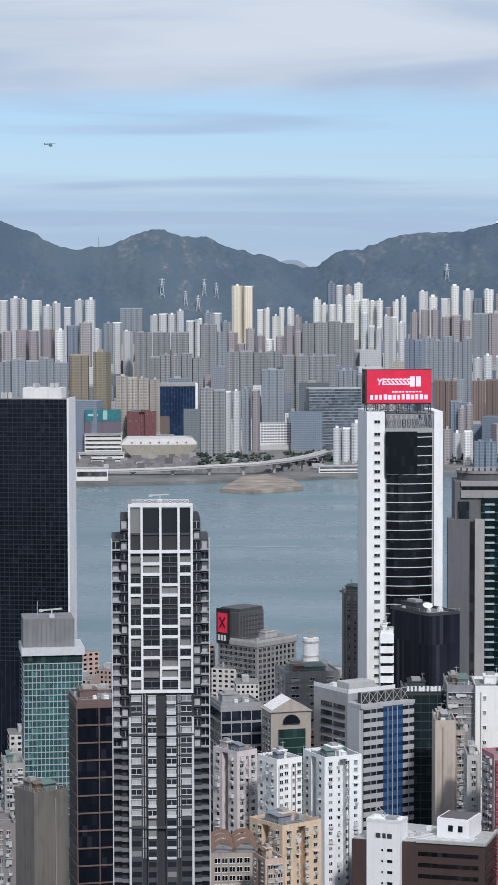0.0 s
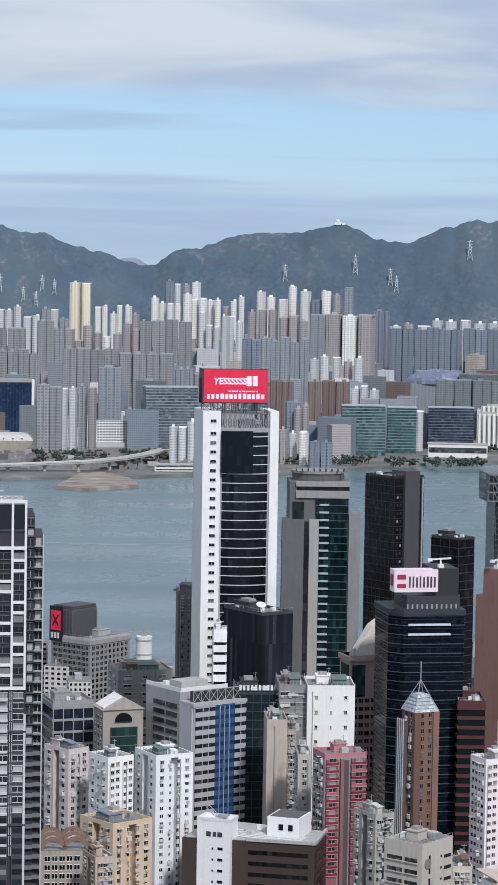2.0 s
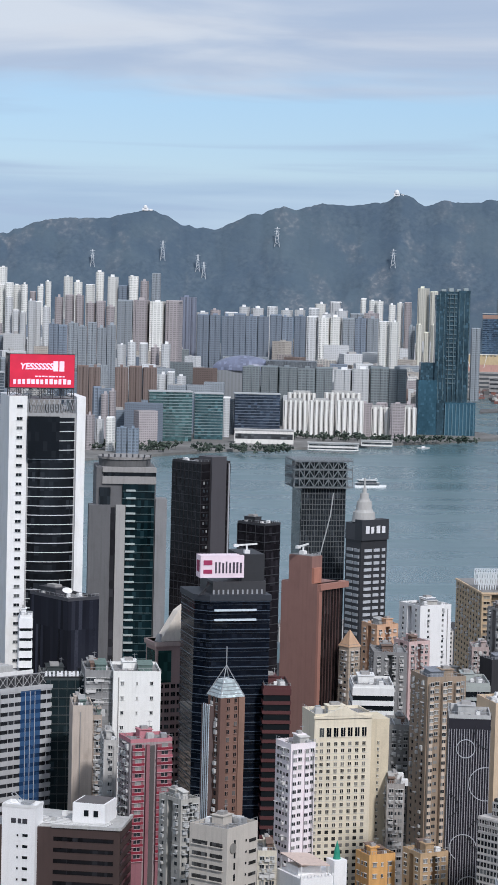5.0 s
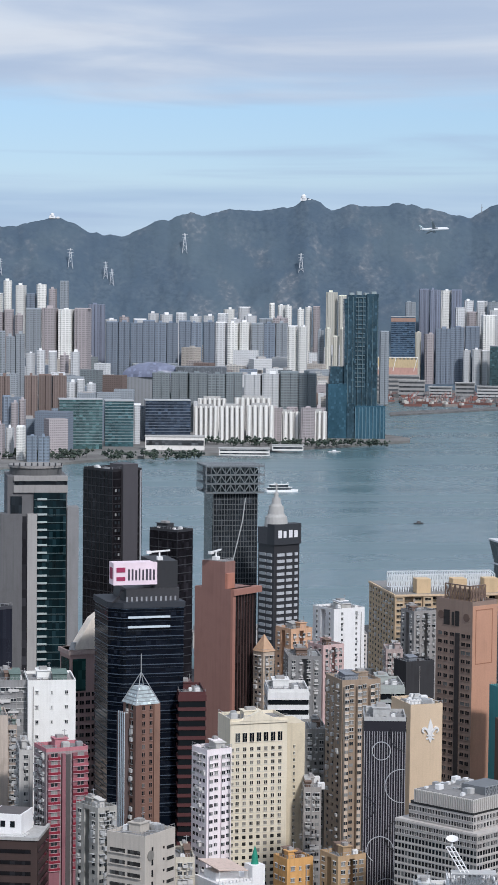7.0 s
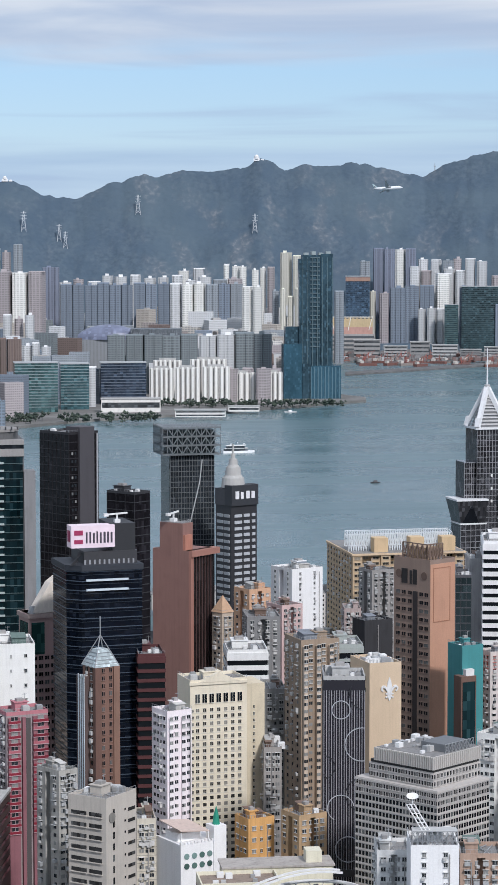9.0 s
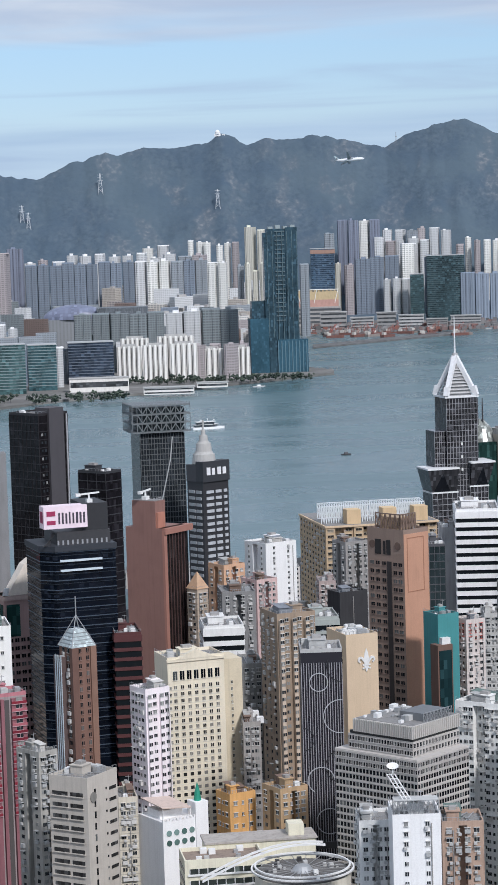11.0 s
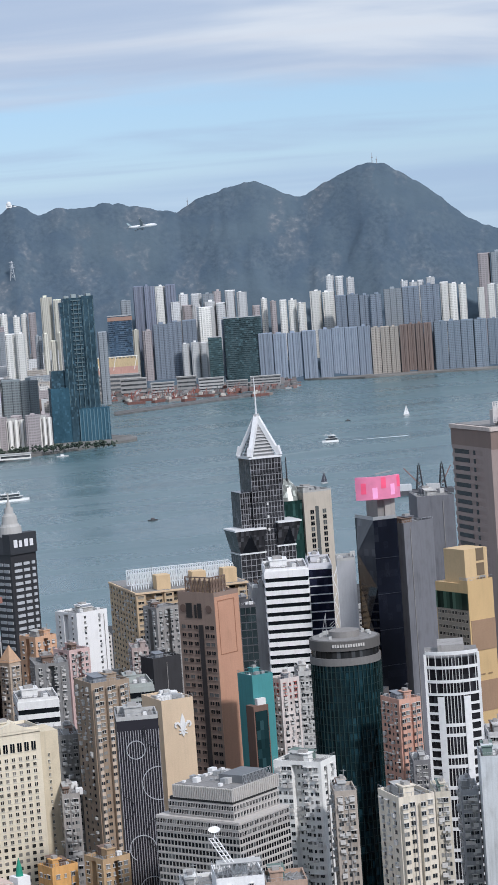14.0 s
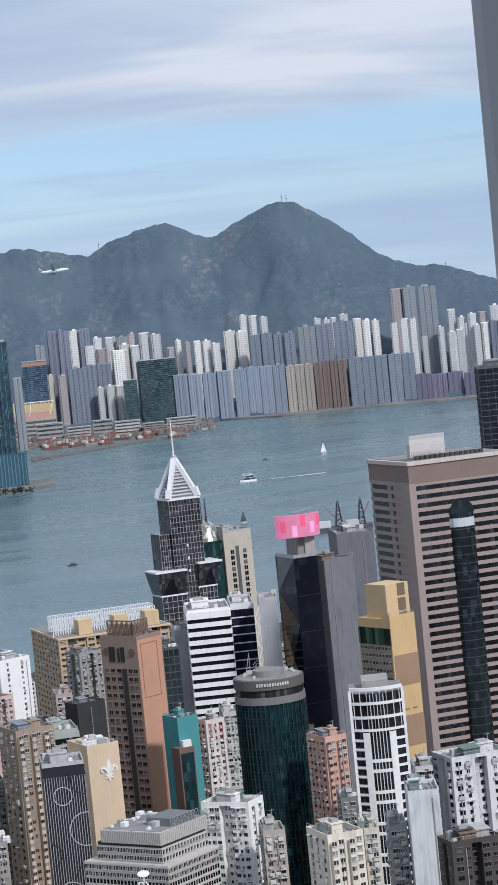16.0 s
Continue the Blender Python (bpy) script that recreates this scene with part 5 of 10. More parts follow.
def build_vtc(x, y, top, W, D, rot):
    """White stair shaft in front of a brown banded college block."""
    top -= BASE
    root = thing("college_building", x, y, BASE, rot, "brown banded college block with a white stair shaft", "college building")
    part("shaft", box(0, 0, 0, W, D, top), wall((0.78, 0.78, 0.78), 0.6, 0.12), root, "white rendered stair shaft")
    part("shaft_cap", join([box(-0.1, -0.1, top, W + 0.1, 0.25, top + 0.9), box(-0.1, D - 0.25, top, W + 0.1, D + 0.1, top + 0.9), box(-0.1, 0.25, top, 0.2, D - 0.25, top + 0.9), box(W - 0.2, 0.25, top, W + 0.1, D - 0.25, top + 0.9)]), WHITE, root)
    slot = mesh("window", box(-0.1, 0, 0, 0.1, 1.6, 0.8), G_DARK)
    dot = mesh("window", box(-0.1, 0, 0, 0.1, 0.5, 0.6), G_DARK)
    z = top - 8.5
    while z > 25:
        part("window", slot, None, root).matrix_basis = pose(0, D * 0.22, z)
        part("window", dot, None, root).matrix_basis = pose(0, D * 0.50, z)
        z -= 3.3
    for i, (a, b) in enumerate(((0.72, 0.58), (0.52, 0.42), (0.38, 0.24))):
        part("logo_shape", box(-0.12, D * b, top - 4.6, 0, D * a, top - 3.2), plain((0.05, 0.05, 0.06)), root)
    part("roof_hatch", join([box(W * 0.2, D * 0.2, top + 0.9, W * 0.8, D * 0.5, top + 1.3), bar((W * 0.5, D * 0.6, top + 0.8), (W * 0.5, D * 0.85, top + 3.2), 0.2), bar((W * 0.9, D * 0.6, top + 0.8), (W * 0.9, D * 0.85, top + 3.2), 0.2), bar((W * 0.5, D * 0.85, top + 3.2), (W * 0.9, D * 0.85, top + 3.2), 0.2)]), STEEL, root)
    brown = wall((0.075, 0.05, 0.045), 0.6, 0.25)
    # the banded block lies behind, turned a little against the shaft
    wing = part("block", prism([(-0.5, D + 4.5), (2.5, -4.2), (5.2, -24.5), (24, -22), (26, D + 4)], 0, top - 5.6), brown, root, "brown tiled block")
    def strip(p, q, z, h, g, m, nm):
        (ax, ay), (bx, by) = p, q
        d = Vector((bx - ax, by - ay, 0)).normalized()
        nrm = Vector((d.y, -d.x, 0)) * g
        v = [(ax, ay), (bx, by), (bx + nrm.x, by + nrm.y), (ax + nrm.x, ay + nrm.y)]
        part(nm, prism(v[::-1] if nm == "x" else v, z, z + h), m, root)
    z = top - 9.5
    while z > 25:
        strip((2.62, -4.8), (4.98, -22.6), z, 1.2, 0.15, curtain((0.012, 0.012, 0.014), 0.1, 0.7, (1.5, 9)), "window_band")
        strip((5.8, -24.45), (22.5, -22.2), z, 1.2, 0.15, curtain((0.012, 0.012, 0.014), 0.1, 0.7, (1.5, 9)), "window_band")
        z -= 3.3
    part("roof", prism([(0.2, D + 4), (3.1, -4), (5.7, -23.9), (23.5, -21.4), (25.4, D + 3.6)], top - 5.6, top - 5.4), PALE_ROOF, root, "pale flat roof")
    part("parapet", join([bar((2.5, -4.2, top - 5.1), (5.2, -24.5, top - 5.1), 0.9), bar((5.2, -24.5, top - 5.1), (24, -22, top - 5.1), 0.9)]), PALE_ROOF, root)
    part("penthouse", box(10, -18, top - 5.4, 21, -8, top + 0.6), wall((0.76, 0.76, 0.75), 0.7, 0.15), root, "white penthouse")
    part("penthouse_roof", box(10.6, -17.4, top + 0.6, 20.4, -8.6, top + 0.75), plain((0.12, 0.11, 0.11)), root)
    for yy in (-16, -13):
        part("window", box(9.85, yy, top - 3.2, 10.05, yy + 1.4, top - 1.4), G_DARK, root)
    r = random.Random(9)
    for i in range(12):
        a, b, s = r.uniform(6, 20), r.uniform(-7, D), r.uniform(0.6, 1.5)
        part("cooling_unit", box(a, b, top - 5.4, a + s, b + s, top - 5.4 + s), r.choice((ACGREY, WHITE, STEEL)), root)
    for i in range(5):
        part("pipe", bar((5 + i * 1.6, -20, top - 5.0), (6 + i * 2, D, top - 5.0), 0.25), WHITE, root)


def build_arches(x, y, top, W, D, rot):
    top -= BASE
    root = block("apartment_block", "low beige block under brown roof arches", x, y, top, W, D, rot, wall((0.42, 0.37, 0.32), stain=0.4), "apartment building")
    windows(root, "R", W, D, top - 1, 2.4, 5, 1.4, 1.3, None, None, 8)
    part("roof", box(0, 0, top, W, D, top + 0.2), ROOF, root)
    for c, r in ((W * 0.30, W * 0.26), (W * 0.80, W * 0.26)):
        for yy in (0.5, D * 0.5, D - 1):
            pts = [(c + r * math.cos(radians(q)), top + r * 1.05 * math.sin(radians(q))) for q in range(0, 181, 12)]
            part("arch_rib", join([bar((p[0], yy, p[1]), (q[0], yy, q[1]), 0.95) for p, q in zip(pts, pts[1:])]), wall((0.27, 0.18, 0.135)), root, "brown roof arch")


def build_cream(x, y, top, W, D, rot):
    top -= BASE
    cream = wall((0.52, 0.49, 0.44), 0.8, 0.3)
    root = block("school_building", "cream school block with slit windows and round emblem", x, y, top, W, D, rot, cream, "school building")
    z = top - 4.2
    while z > 15:
        for a, b in ((0.12, 0.45), (0.52, 0.92)):
            part("window_band", join([box(-0.08, D * a, z, 0.2, D * b, z + 1.1)]), curtain((0.05, 0.05, 0.05), 0.2, 0.8, (1.2, 9)), root)
            part("sill", box(-0.4, D * a - 0.2, z - 0.25, 0, D * b + 0.2, z), cream, root)
        part("window", box(W * 0.22, -0.1, z, W * 0.27, 0.2, z + 1.8), G_DARK, root)
        part("window", box(W * 0.60, -0.1, z + 0.5, W * 0.64, 0.2, z + 1.1), G_DARK, root)
        part("window_band", box(W * 0.72, -0.1, z, W * 0.95, 0.2, z + 0.9), curtain((0.03, 0.03, 0.03), 0.2, 0.8, (1.2, 9)), root)
        z -= 3.1
    v = [(W * 0.18 + 1.4 * math.cos(radians(q)), top - 4.5 + 1.4 * math.sin(radians(q))) for q in range(0, 360, 15)]
    part("emblem", ([(a, -0.25, b) for a, b in v] + [(a, 0, b) for a, b in v], [tuple(reversed(range(24))), tuple(range(24, 48))] + [(i, (i + 1) % 24, 24 + (i + 1) % 24, 24 + i) for i in range(24)]), wall((0.25, 0.24, 0.22)), root, "round grey emblem")
    roof_kit(root, W, D, top, 33, mat=cream, acs=8)


def build_yellow(x, y, top, W, D, rot):
    """Pale yellow hotel with a small gable and six tall top windows."""
    top -= BASE
    D = 13
    yel = wall((0.67, 0.63, 0.54), 0.8, 0.25)
    root = block("hotel", "pale yellow hotel with rows of square windows", x, y, top, W, D, rot, yel, "hotel")
    part("side_wing", box(W, 0.9, 0, W + 6.2, D, top - 1.2), wall((0.60, 0.55, 0.43)), root)
    part("cornice", box(-0.3, -0.4, top - 0.5, W + 0.3, 0.5, top + 0.3), yel, root)
    g = ([(W * 0.15, -0.5, top + 0.3), (W * 0.85, -0.5, top + 0.3), (W * 0.5, -0.5, top + 3.2), (W * 0.15, 1.5, top + 0.3), (W * 0.85, 1.5, top + 0.3), (W * 0.5, 1.5, top + 3.2)], [(0, 1, 2), (5, 4, 3), (0, 2, 5, 3), (2, 1, 4, 5), (1, 0, 3, 4)])
    part("gable", g, yel, root)
    fr = plain((0.72, 0.69, 0.60))
    tall = window_mesh(1.45, 2.8, G_DARK, fr)
    for i in range(7):
        part("window", tall, None, root).matrix_basis = pose(W * 0.13 + i * W * 0.124, 0, top - 6.2)
    me = window_mesh(1.0, 1.1, glass((0.022, 0.022, 0.021), (0.22, 0.21, 0.19), 0.2, 0.3), fr)
    edge = window_mesh(0.55, 0.9, G_DARK, fr)
    ac = mesh("air_conditioner", box(-0.4, -0.45, 0, 0.4, 0, 0.5), ACGREY)
    z, k, rest = top - 9.0, 0, []
    while z > 6:
        for i in range(7):
            if k < 13:
                part("window", me, None, root).matrix_basis = pose(W * 0.13 + i * W * 0.124, 0, z)
            else:
                rest.append(box(W * 0.13 + i * W * 0.124 - 0.57, -0.1, z, W * 0.13 + i * W * 0.124 + 0.57, 0.05, z + 1.05))
        part("window", edge, None, root).matrix_basis = pose(W * 0.045, 0, z)
        part("window", edge, None, root).matrix_basis = pose(W + 2.7, 0.9, z)
        part("course", box(W * 0.08, -0.06, z - 0.45, W * 0.95, 0.0, z - 0.32), fr, root)
        z -= 2.13
        k += 1
    part("lower_glazing", join(rest), glass((0.022, 0.022, 0.021), (0.22, 0.21, 0.19), 0.2, 0.3), root, kind="stuff")
    roof_kit(root, W, D, top, 41, mat=yel, room=0.3, acs=5)


def build_estate(x, y, top, W, D, rot):
    """Long beige housing estate block, three lift towers, white steel trusses along the roof."""
    top -= BASE
    root = thing("housing_estate", x, y, BASE, rot, "long beige housing block with white roof trusses", "apartment building")
    m, pale = wall((0.54, 0.43, 0.29), 0.85, 0.25), wall((0.62, 0.52, 0.37), 0.85, 0.2)
    plan, n = [], 12
    for i in range(n):
        a, b = W * i / n, W * (i + 1) / n
        yy = (0, 3.0, 1.2)[i % 3]
        plan += [(a, yy), (b, yy)]
    part("wall", prism(plan + [(W, D), (0, D)], 0, top), m, root)
    st = 2.6
    wm = window_mesh(W / n * 0.62, 1.15, glass((0.03, 0.028, 0.025), (0.3, 0.27, 0.22), 0.2, 0.35), plain((0.5, 0.43, 0.33)), 0.5)
    z, k = top - st, 0
    rest = []
    while z > 18:
        for i in range(n):
            m4 = pose(W * (i + 0.5) / n, (0, 3.0, 1.2)[i % 3], z + 0.7)
            if k < 10:
                part("window", wm, None, root).matrix_basis = m4
            else:
                rest.append(shifted(box(-W / n * 0.31, -0.1, 0, W / n * 0.31, 0.05, 1.15), m4))
        z -= st
        k += 1
    windows(root, "L", W, D, top, st, 9, 1.6, 1.2, None, plain((0.5, 0.43, 0.33)), 4, ac=0.3)
    part("lower_glazing", join(rest), G_DARK, root, kind="stuff")
    part("cornice", box(-0.4, -0.5, top, W + 0.4, D + 0.4, top + 0.8), pale, root)
    part("roof", box(0.4, 0.4, top + 0.8, W - 0.4, D - 0.4, top + 0.95), ROOF, root)
    for i, c in enumerate((0.20, 0.52, 0.80)):
        part("lift_tower", box(W * c, 2, top + 0.8, W * c + 6.5, 9, top + 7.5), wall((0.60, 0.49, 0.31), 0.85, 0.2), root, "sandy lift tower")
    for i in range(4):
        a, b = W * (0.005 + i * 0.235), W * (0.225 + i * 0.235)
        part("roof_truss", join(truss(a, b, top + 2.5, top + 9.5, 16.5, 10, 0.35) + truss(a, b, top + 0.8, top + 8.6, 8.8, 10, 0.25) + [bar((a + (b - a) * q / 10, 8.8, top + 8.6), (a + (b - a) * q / 10, 16.5, top + 9.5), 0.22) for q in range(11)]), plain((0.74, 0.78, 0.80)), root, "white steel roof truss")


def build_twin(x, y, top, W, D, rot):
    """Brown office tower: windows on the flank, a blank orange-brown front panel."""
    top -= BASE
    br = wall((0.30, 0.225, 0.185), 0.7, 0.2)
    root = block("office_tower", "brown granite tower with a salmon front wall", x, y, top, W, D, rot, br, "office building")
    part("front_wall", box(0.02, -0.15, 0, W, 0, top - 0.5), wall((0.52, 0.31, 0.215), 0.8, 0.15), root, "salmon tiled front wall")
    for a, b, c, d in ((W * 0.12, W * 0.8, top - 22, top - 21.7), (W * 0.12, W * 0.8, top - 2.2, top - 1.9)):
        part("panel_line", box(a, -0.25, c, b, -0.15, d), wall((0.36, 0.19, 0.12)), root)
    for a in (W * 0.12, W * 0.78):
        part("panel_line", box(a, -0.25, top - 22, a + 0.3, -0.15, top - 2), wall((0.36, 0.19, 0.12)), root)
    st = 3.12
    fr = plain((0.24, 0.17, 0.14))
    wm = window_mesh(1.75, 1.35, G_DARK, fr)
    z, k = top - 12.5, 0
    rest = []
    while z > 12:
        for c in (0.10, 0.24, 0.55, 0.72, 0.88):
            if k < 18:
                part("window", wm, None, root).matrix_basis = face_pose("L", D * c, z, W, D)
            else:
                rest.append(shifted(box(-0.87, -0.1, 0, 0.87, 0.05, 1.35), face_pose("L", D * c, z, W, D)))
        z -= st
        k += 1
    part("lower_glazing", join(rest), G_DARK, root, kind="stuff")
    part("dark_strip", box(-0.3, D * 0.34, 15, 0, D * 0.46, top - 11), plain((0.03, 0.025, 0.025)), root)
    for c, w2, h in ((0.36, 2.0, 5.5), (0.50, 1.0, 5.0), (0.62, 3.0, 5.5)):
        part("crown_opening", box(-0.2, D * c, top - 8.5, 0.1, D * c + w2, top - 8.5 + h), plain((0.02, 0.018, 0.018)), root)
    for c in (0.16, 0.86):
        v = ring(0, 0, 1.5, 20)
        part("roundel", ([(-0.2, D * c + a, top - 5 + b) for a, b in v] + [(0, D * c + a, top - 5 + b) for a, b in v], [tuple(range(20)), tuple(reversed(range(20, 40)))] + [(i, 20 + i, 20 + (i + 1) % 20, (i + 1) % 20) for i in range(20)]), wall((0.16, 0.11, 0.09)), root)
    part("roof_frame", join(truss(1.0, W * 0.7, top, top + 6.5, 2.5, 5, 0.4) + [shifted(q, pose(1.0, 2.5, 0, 0, 0, 90)) for q in truss(0, D - 6, top, top + 6.5, 0, 5, 0.4)]), plain((0.20, 0.14, 0.11)), root, "brown roof frame")
    part("plant_room", box(3, 5, top, W * 0.7, D - 4, top + 5), wall((0.40, 0.30, 0.2)), root)
    roof_kit(root, W, D, top, 51, room=0, acs=5, mat=br, rail=False)


def build_teal(x, y, top, W, D, rot):
    top -= BASE
    root = block("office_tower", "turquoise tiled slab with a glazed brown flank", x, y, top, W, D, rot, wall((0.085, 0.30, 0.31), 0.6, 0.25), "office building")
    part("flank_block", box(-2.2, -3.0, 0, W * 0.46, 2.0, top - 9.5), wall((0.19, 0.12, 0.095)), root, "brown stone flank")
    part("glazing", box(-1.7, -3.25, 5, W * 0.40, -3.0, top - 11.5), curtain((0.012, 0.035, 0.04), 0.08), root)
    part("plant_box", box(0.2, -2.2, top - 9.5, W * 0.42, -0.3, top - 7.2), WHITE, root)
    roof_kit(root, W, D, top, 61, room=0.3, acs=4, mat=wall((0.09, 0.30, 0.31), 0.6, 0.15))


def build_circles(x, y, top, W, D, rot):
    """Dark tower behind upright slats, with large ring ornaments drawn across them."""
    top -= BASE
    root = block("hotel_tower", "dark slatted tower with large white ring ornaments", x, y, top, W, D, rot, plain((0.012, 0.011, 0.018)), "hotel")
    me = mesh("slat", box(-0.085, -0.5, 0, 0.085, 0, top - 3), plain((0.40, 0.40, 0.43), 0.5))
    for i in range(17):
        part("slat", me, None, root).matrix_basis = pose(0.15 + (W - 0.3) * i / 16, 0, 0)
    def circle(cx, cz, r, a0, a1, m):
        pts = [(cx + r * math.cos(radians(q)), cz + r * math.sin(radians(q))) for q in range(a0, a1 + 1, 10)]
        pts = [(min(W, max(0, a)), b) for a, b in pts]
        inner = [(min(W, max(0, cx + (r - 0.2) * math.cos(radians(q)))), cz + (r - 0.2) * math.sin(radians(q))) for q in range(a0, a1 + 1, 10)]
        vs, fs = [], []
        for (a, b), (c, d) in zip(pts, inner):
            vs += [(a, -0.75, b), (a, -0.5, b), (c, -0.5, d), (c, -0.75, d)]
        for k in range(len(pts) - 1):
            fs += [(4 * k + i, 4 * k + (i + 1) % 4, 4 * k + 4 + (i + 1) % 4, 4 * k + 4 + i) for i in range(4)]
        part("ring", (vs, fs), m, root, "ring ornament")
    light, dk = plain((0.50, 0.51, 0.54)), plain((0.02, 0.02, 0.025))
    circle(W * 0.42, top - 8.5, 2.7, 0, 360, light)
    circle(W * 0.92, top - 18.5, 4.9, 80, 280, light)
    circle(W * 0.42, top - 37, 3.9, 10, 240, light)
    circle(W * 0.6, top - 49, 3.8, 40, 300, light)
    circle(W * 0.0, top - 25, 3.4, -80, 80, dk)
    circle(W * 0.95, top - 33, 5.0, 100, 260, dk)
    circle(W * 1.0, top - 4, 4.6, 150, 260, dk)
    part("belt", box(-0.2, -0.7, top - 57, W + 0.2, 0, top - 55), plain((0.05, 0.05, 0.055)), root)
    roof_kit(root, W, D, top, 71, room=0.4, acs=4)


def build_fleur(x, y, top, W, D, rot):
    top -= BASE
    be = wall((0.60, 0.51, 0.37), 0.8, 0.15)
    root = block("office_building", "beige windowless block with a white lily emblem", x, y, top, W, D, rot, be, "office building")
    part("stair_tower", box(-2.5, D * 0.45, 0, 0, D, top - 4.5), wall((0.55, 0.48, 0.37)), root)
    for i in range(2):
        part("window", box(-0.1, D * 0.2, top - 4.5 - i * 3.5, 0.1, D * 0.32, top - 3.2 - i * 3.5), G_DARK, root)
    cx, cz, m = W * 0.62, top - 7.0, WHITE
    def leaf(px, pz, w, h, lean):
        px, pz, w, h = cx + (px - cx) * 0.95, cz + (pz - cz) * 0.95, w * 0.95, h * 0.95
        pts = [(0, -h / 2), (w / 2, -h * 0.05), (w * 0.38, h * 0.2), (0, h / 2), (-w * 0.38, h * 0.2), (-w / 2, -h * 0.05)]
        c, s = math.cos(radians(lean)), math.sin(radians(lean))
        q = [(px + a * c - b * s, pz + a * s + b * c) for a, b in pts]
        n = len(q)
        return [(a, -0.3, b) for a, b in q] + [(a, 0, b) for a, b in q], [tuple(reversed(range(n))), tuple(range(n, 2 * n))] + [(i, (i + 1) % n, n + (i + 1) % n, n + i) for i in range(n)]
    curl = [(0.35, -1.3), (0.8, -0.2), (1.4, 0.7), (2.1, 1.0), (2.65, 0.5), (2.6, -0.2), (2.05, -0.5)]
    scrolls = [bar((cx + k * p[0] * 0.95, -0.16, cz + p[1]), (cx + k * q[0] * 0.95, -0.16, cz + q[1]), w) for k in (-1, 1) for p, q, w in zip(curl, curl[1:], (0.45, 0.6, 0.7, 0.6, 0.5, 0.4))]
    feet = [bar((cx + k * p[0], -0.16, cz + p[1]), (cx + k * q[0], -0.16, cz + q[1]), 0.38) for k in (-1, 1) for p, q in (((0.3, -1.6), (0.7, -2.3)), ((0.7, -2.3), (1.25, -2.4)))]
    part("emblem", join([leaf(cx, cz + 0.9, 1.7, 6.0, 0), box(cx - 1.25, -0.35, cz - 1.55, cx + 1.25, 0, cz - 1.15), leaf(cx, cz - 2.5, 1.0, 2.4, 180)] + scrolls + feet), m, root, "white lily emblem")
    roof_kit(root, W, D, top, 81, room=0, acs=14, mat=be)
    for i in range(8):
        part("tank", prism(ring(W * 0.1 + i * W * 0.1, D * 0.3, 0.7, 14), top, top + 1.8), WHITE, root)


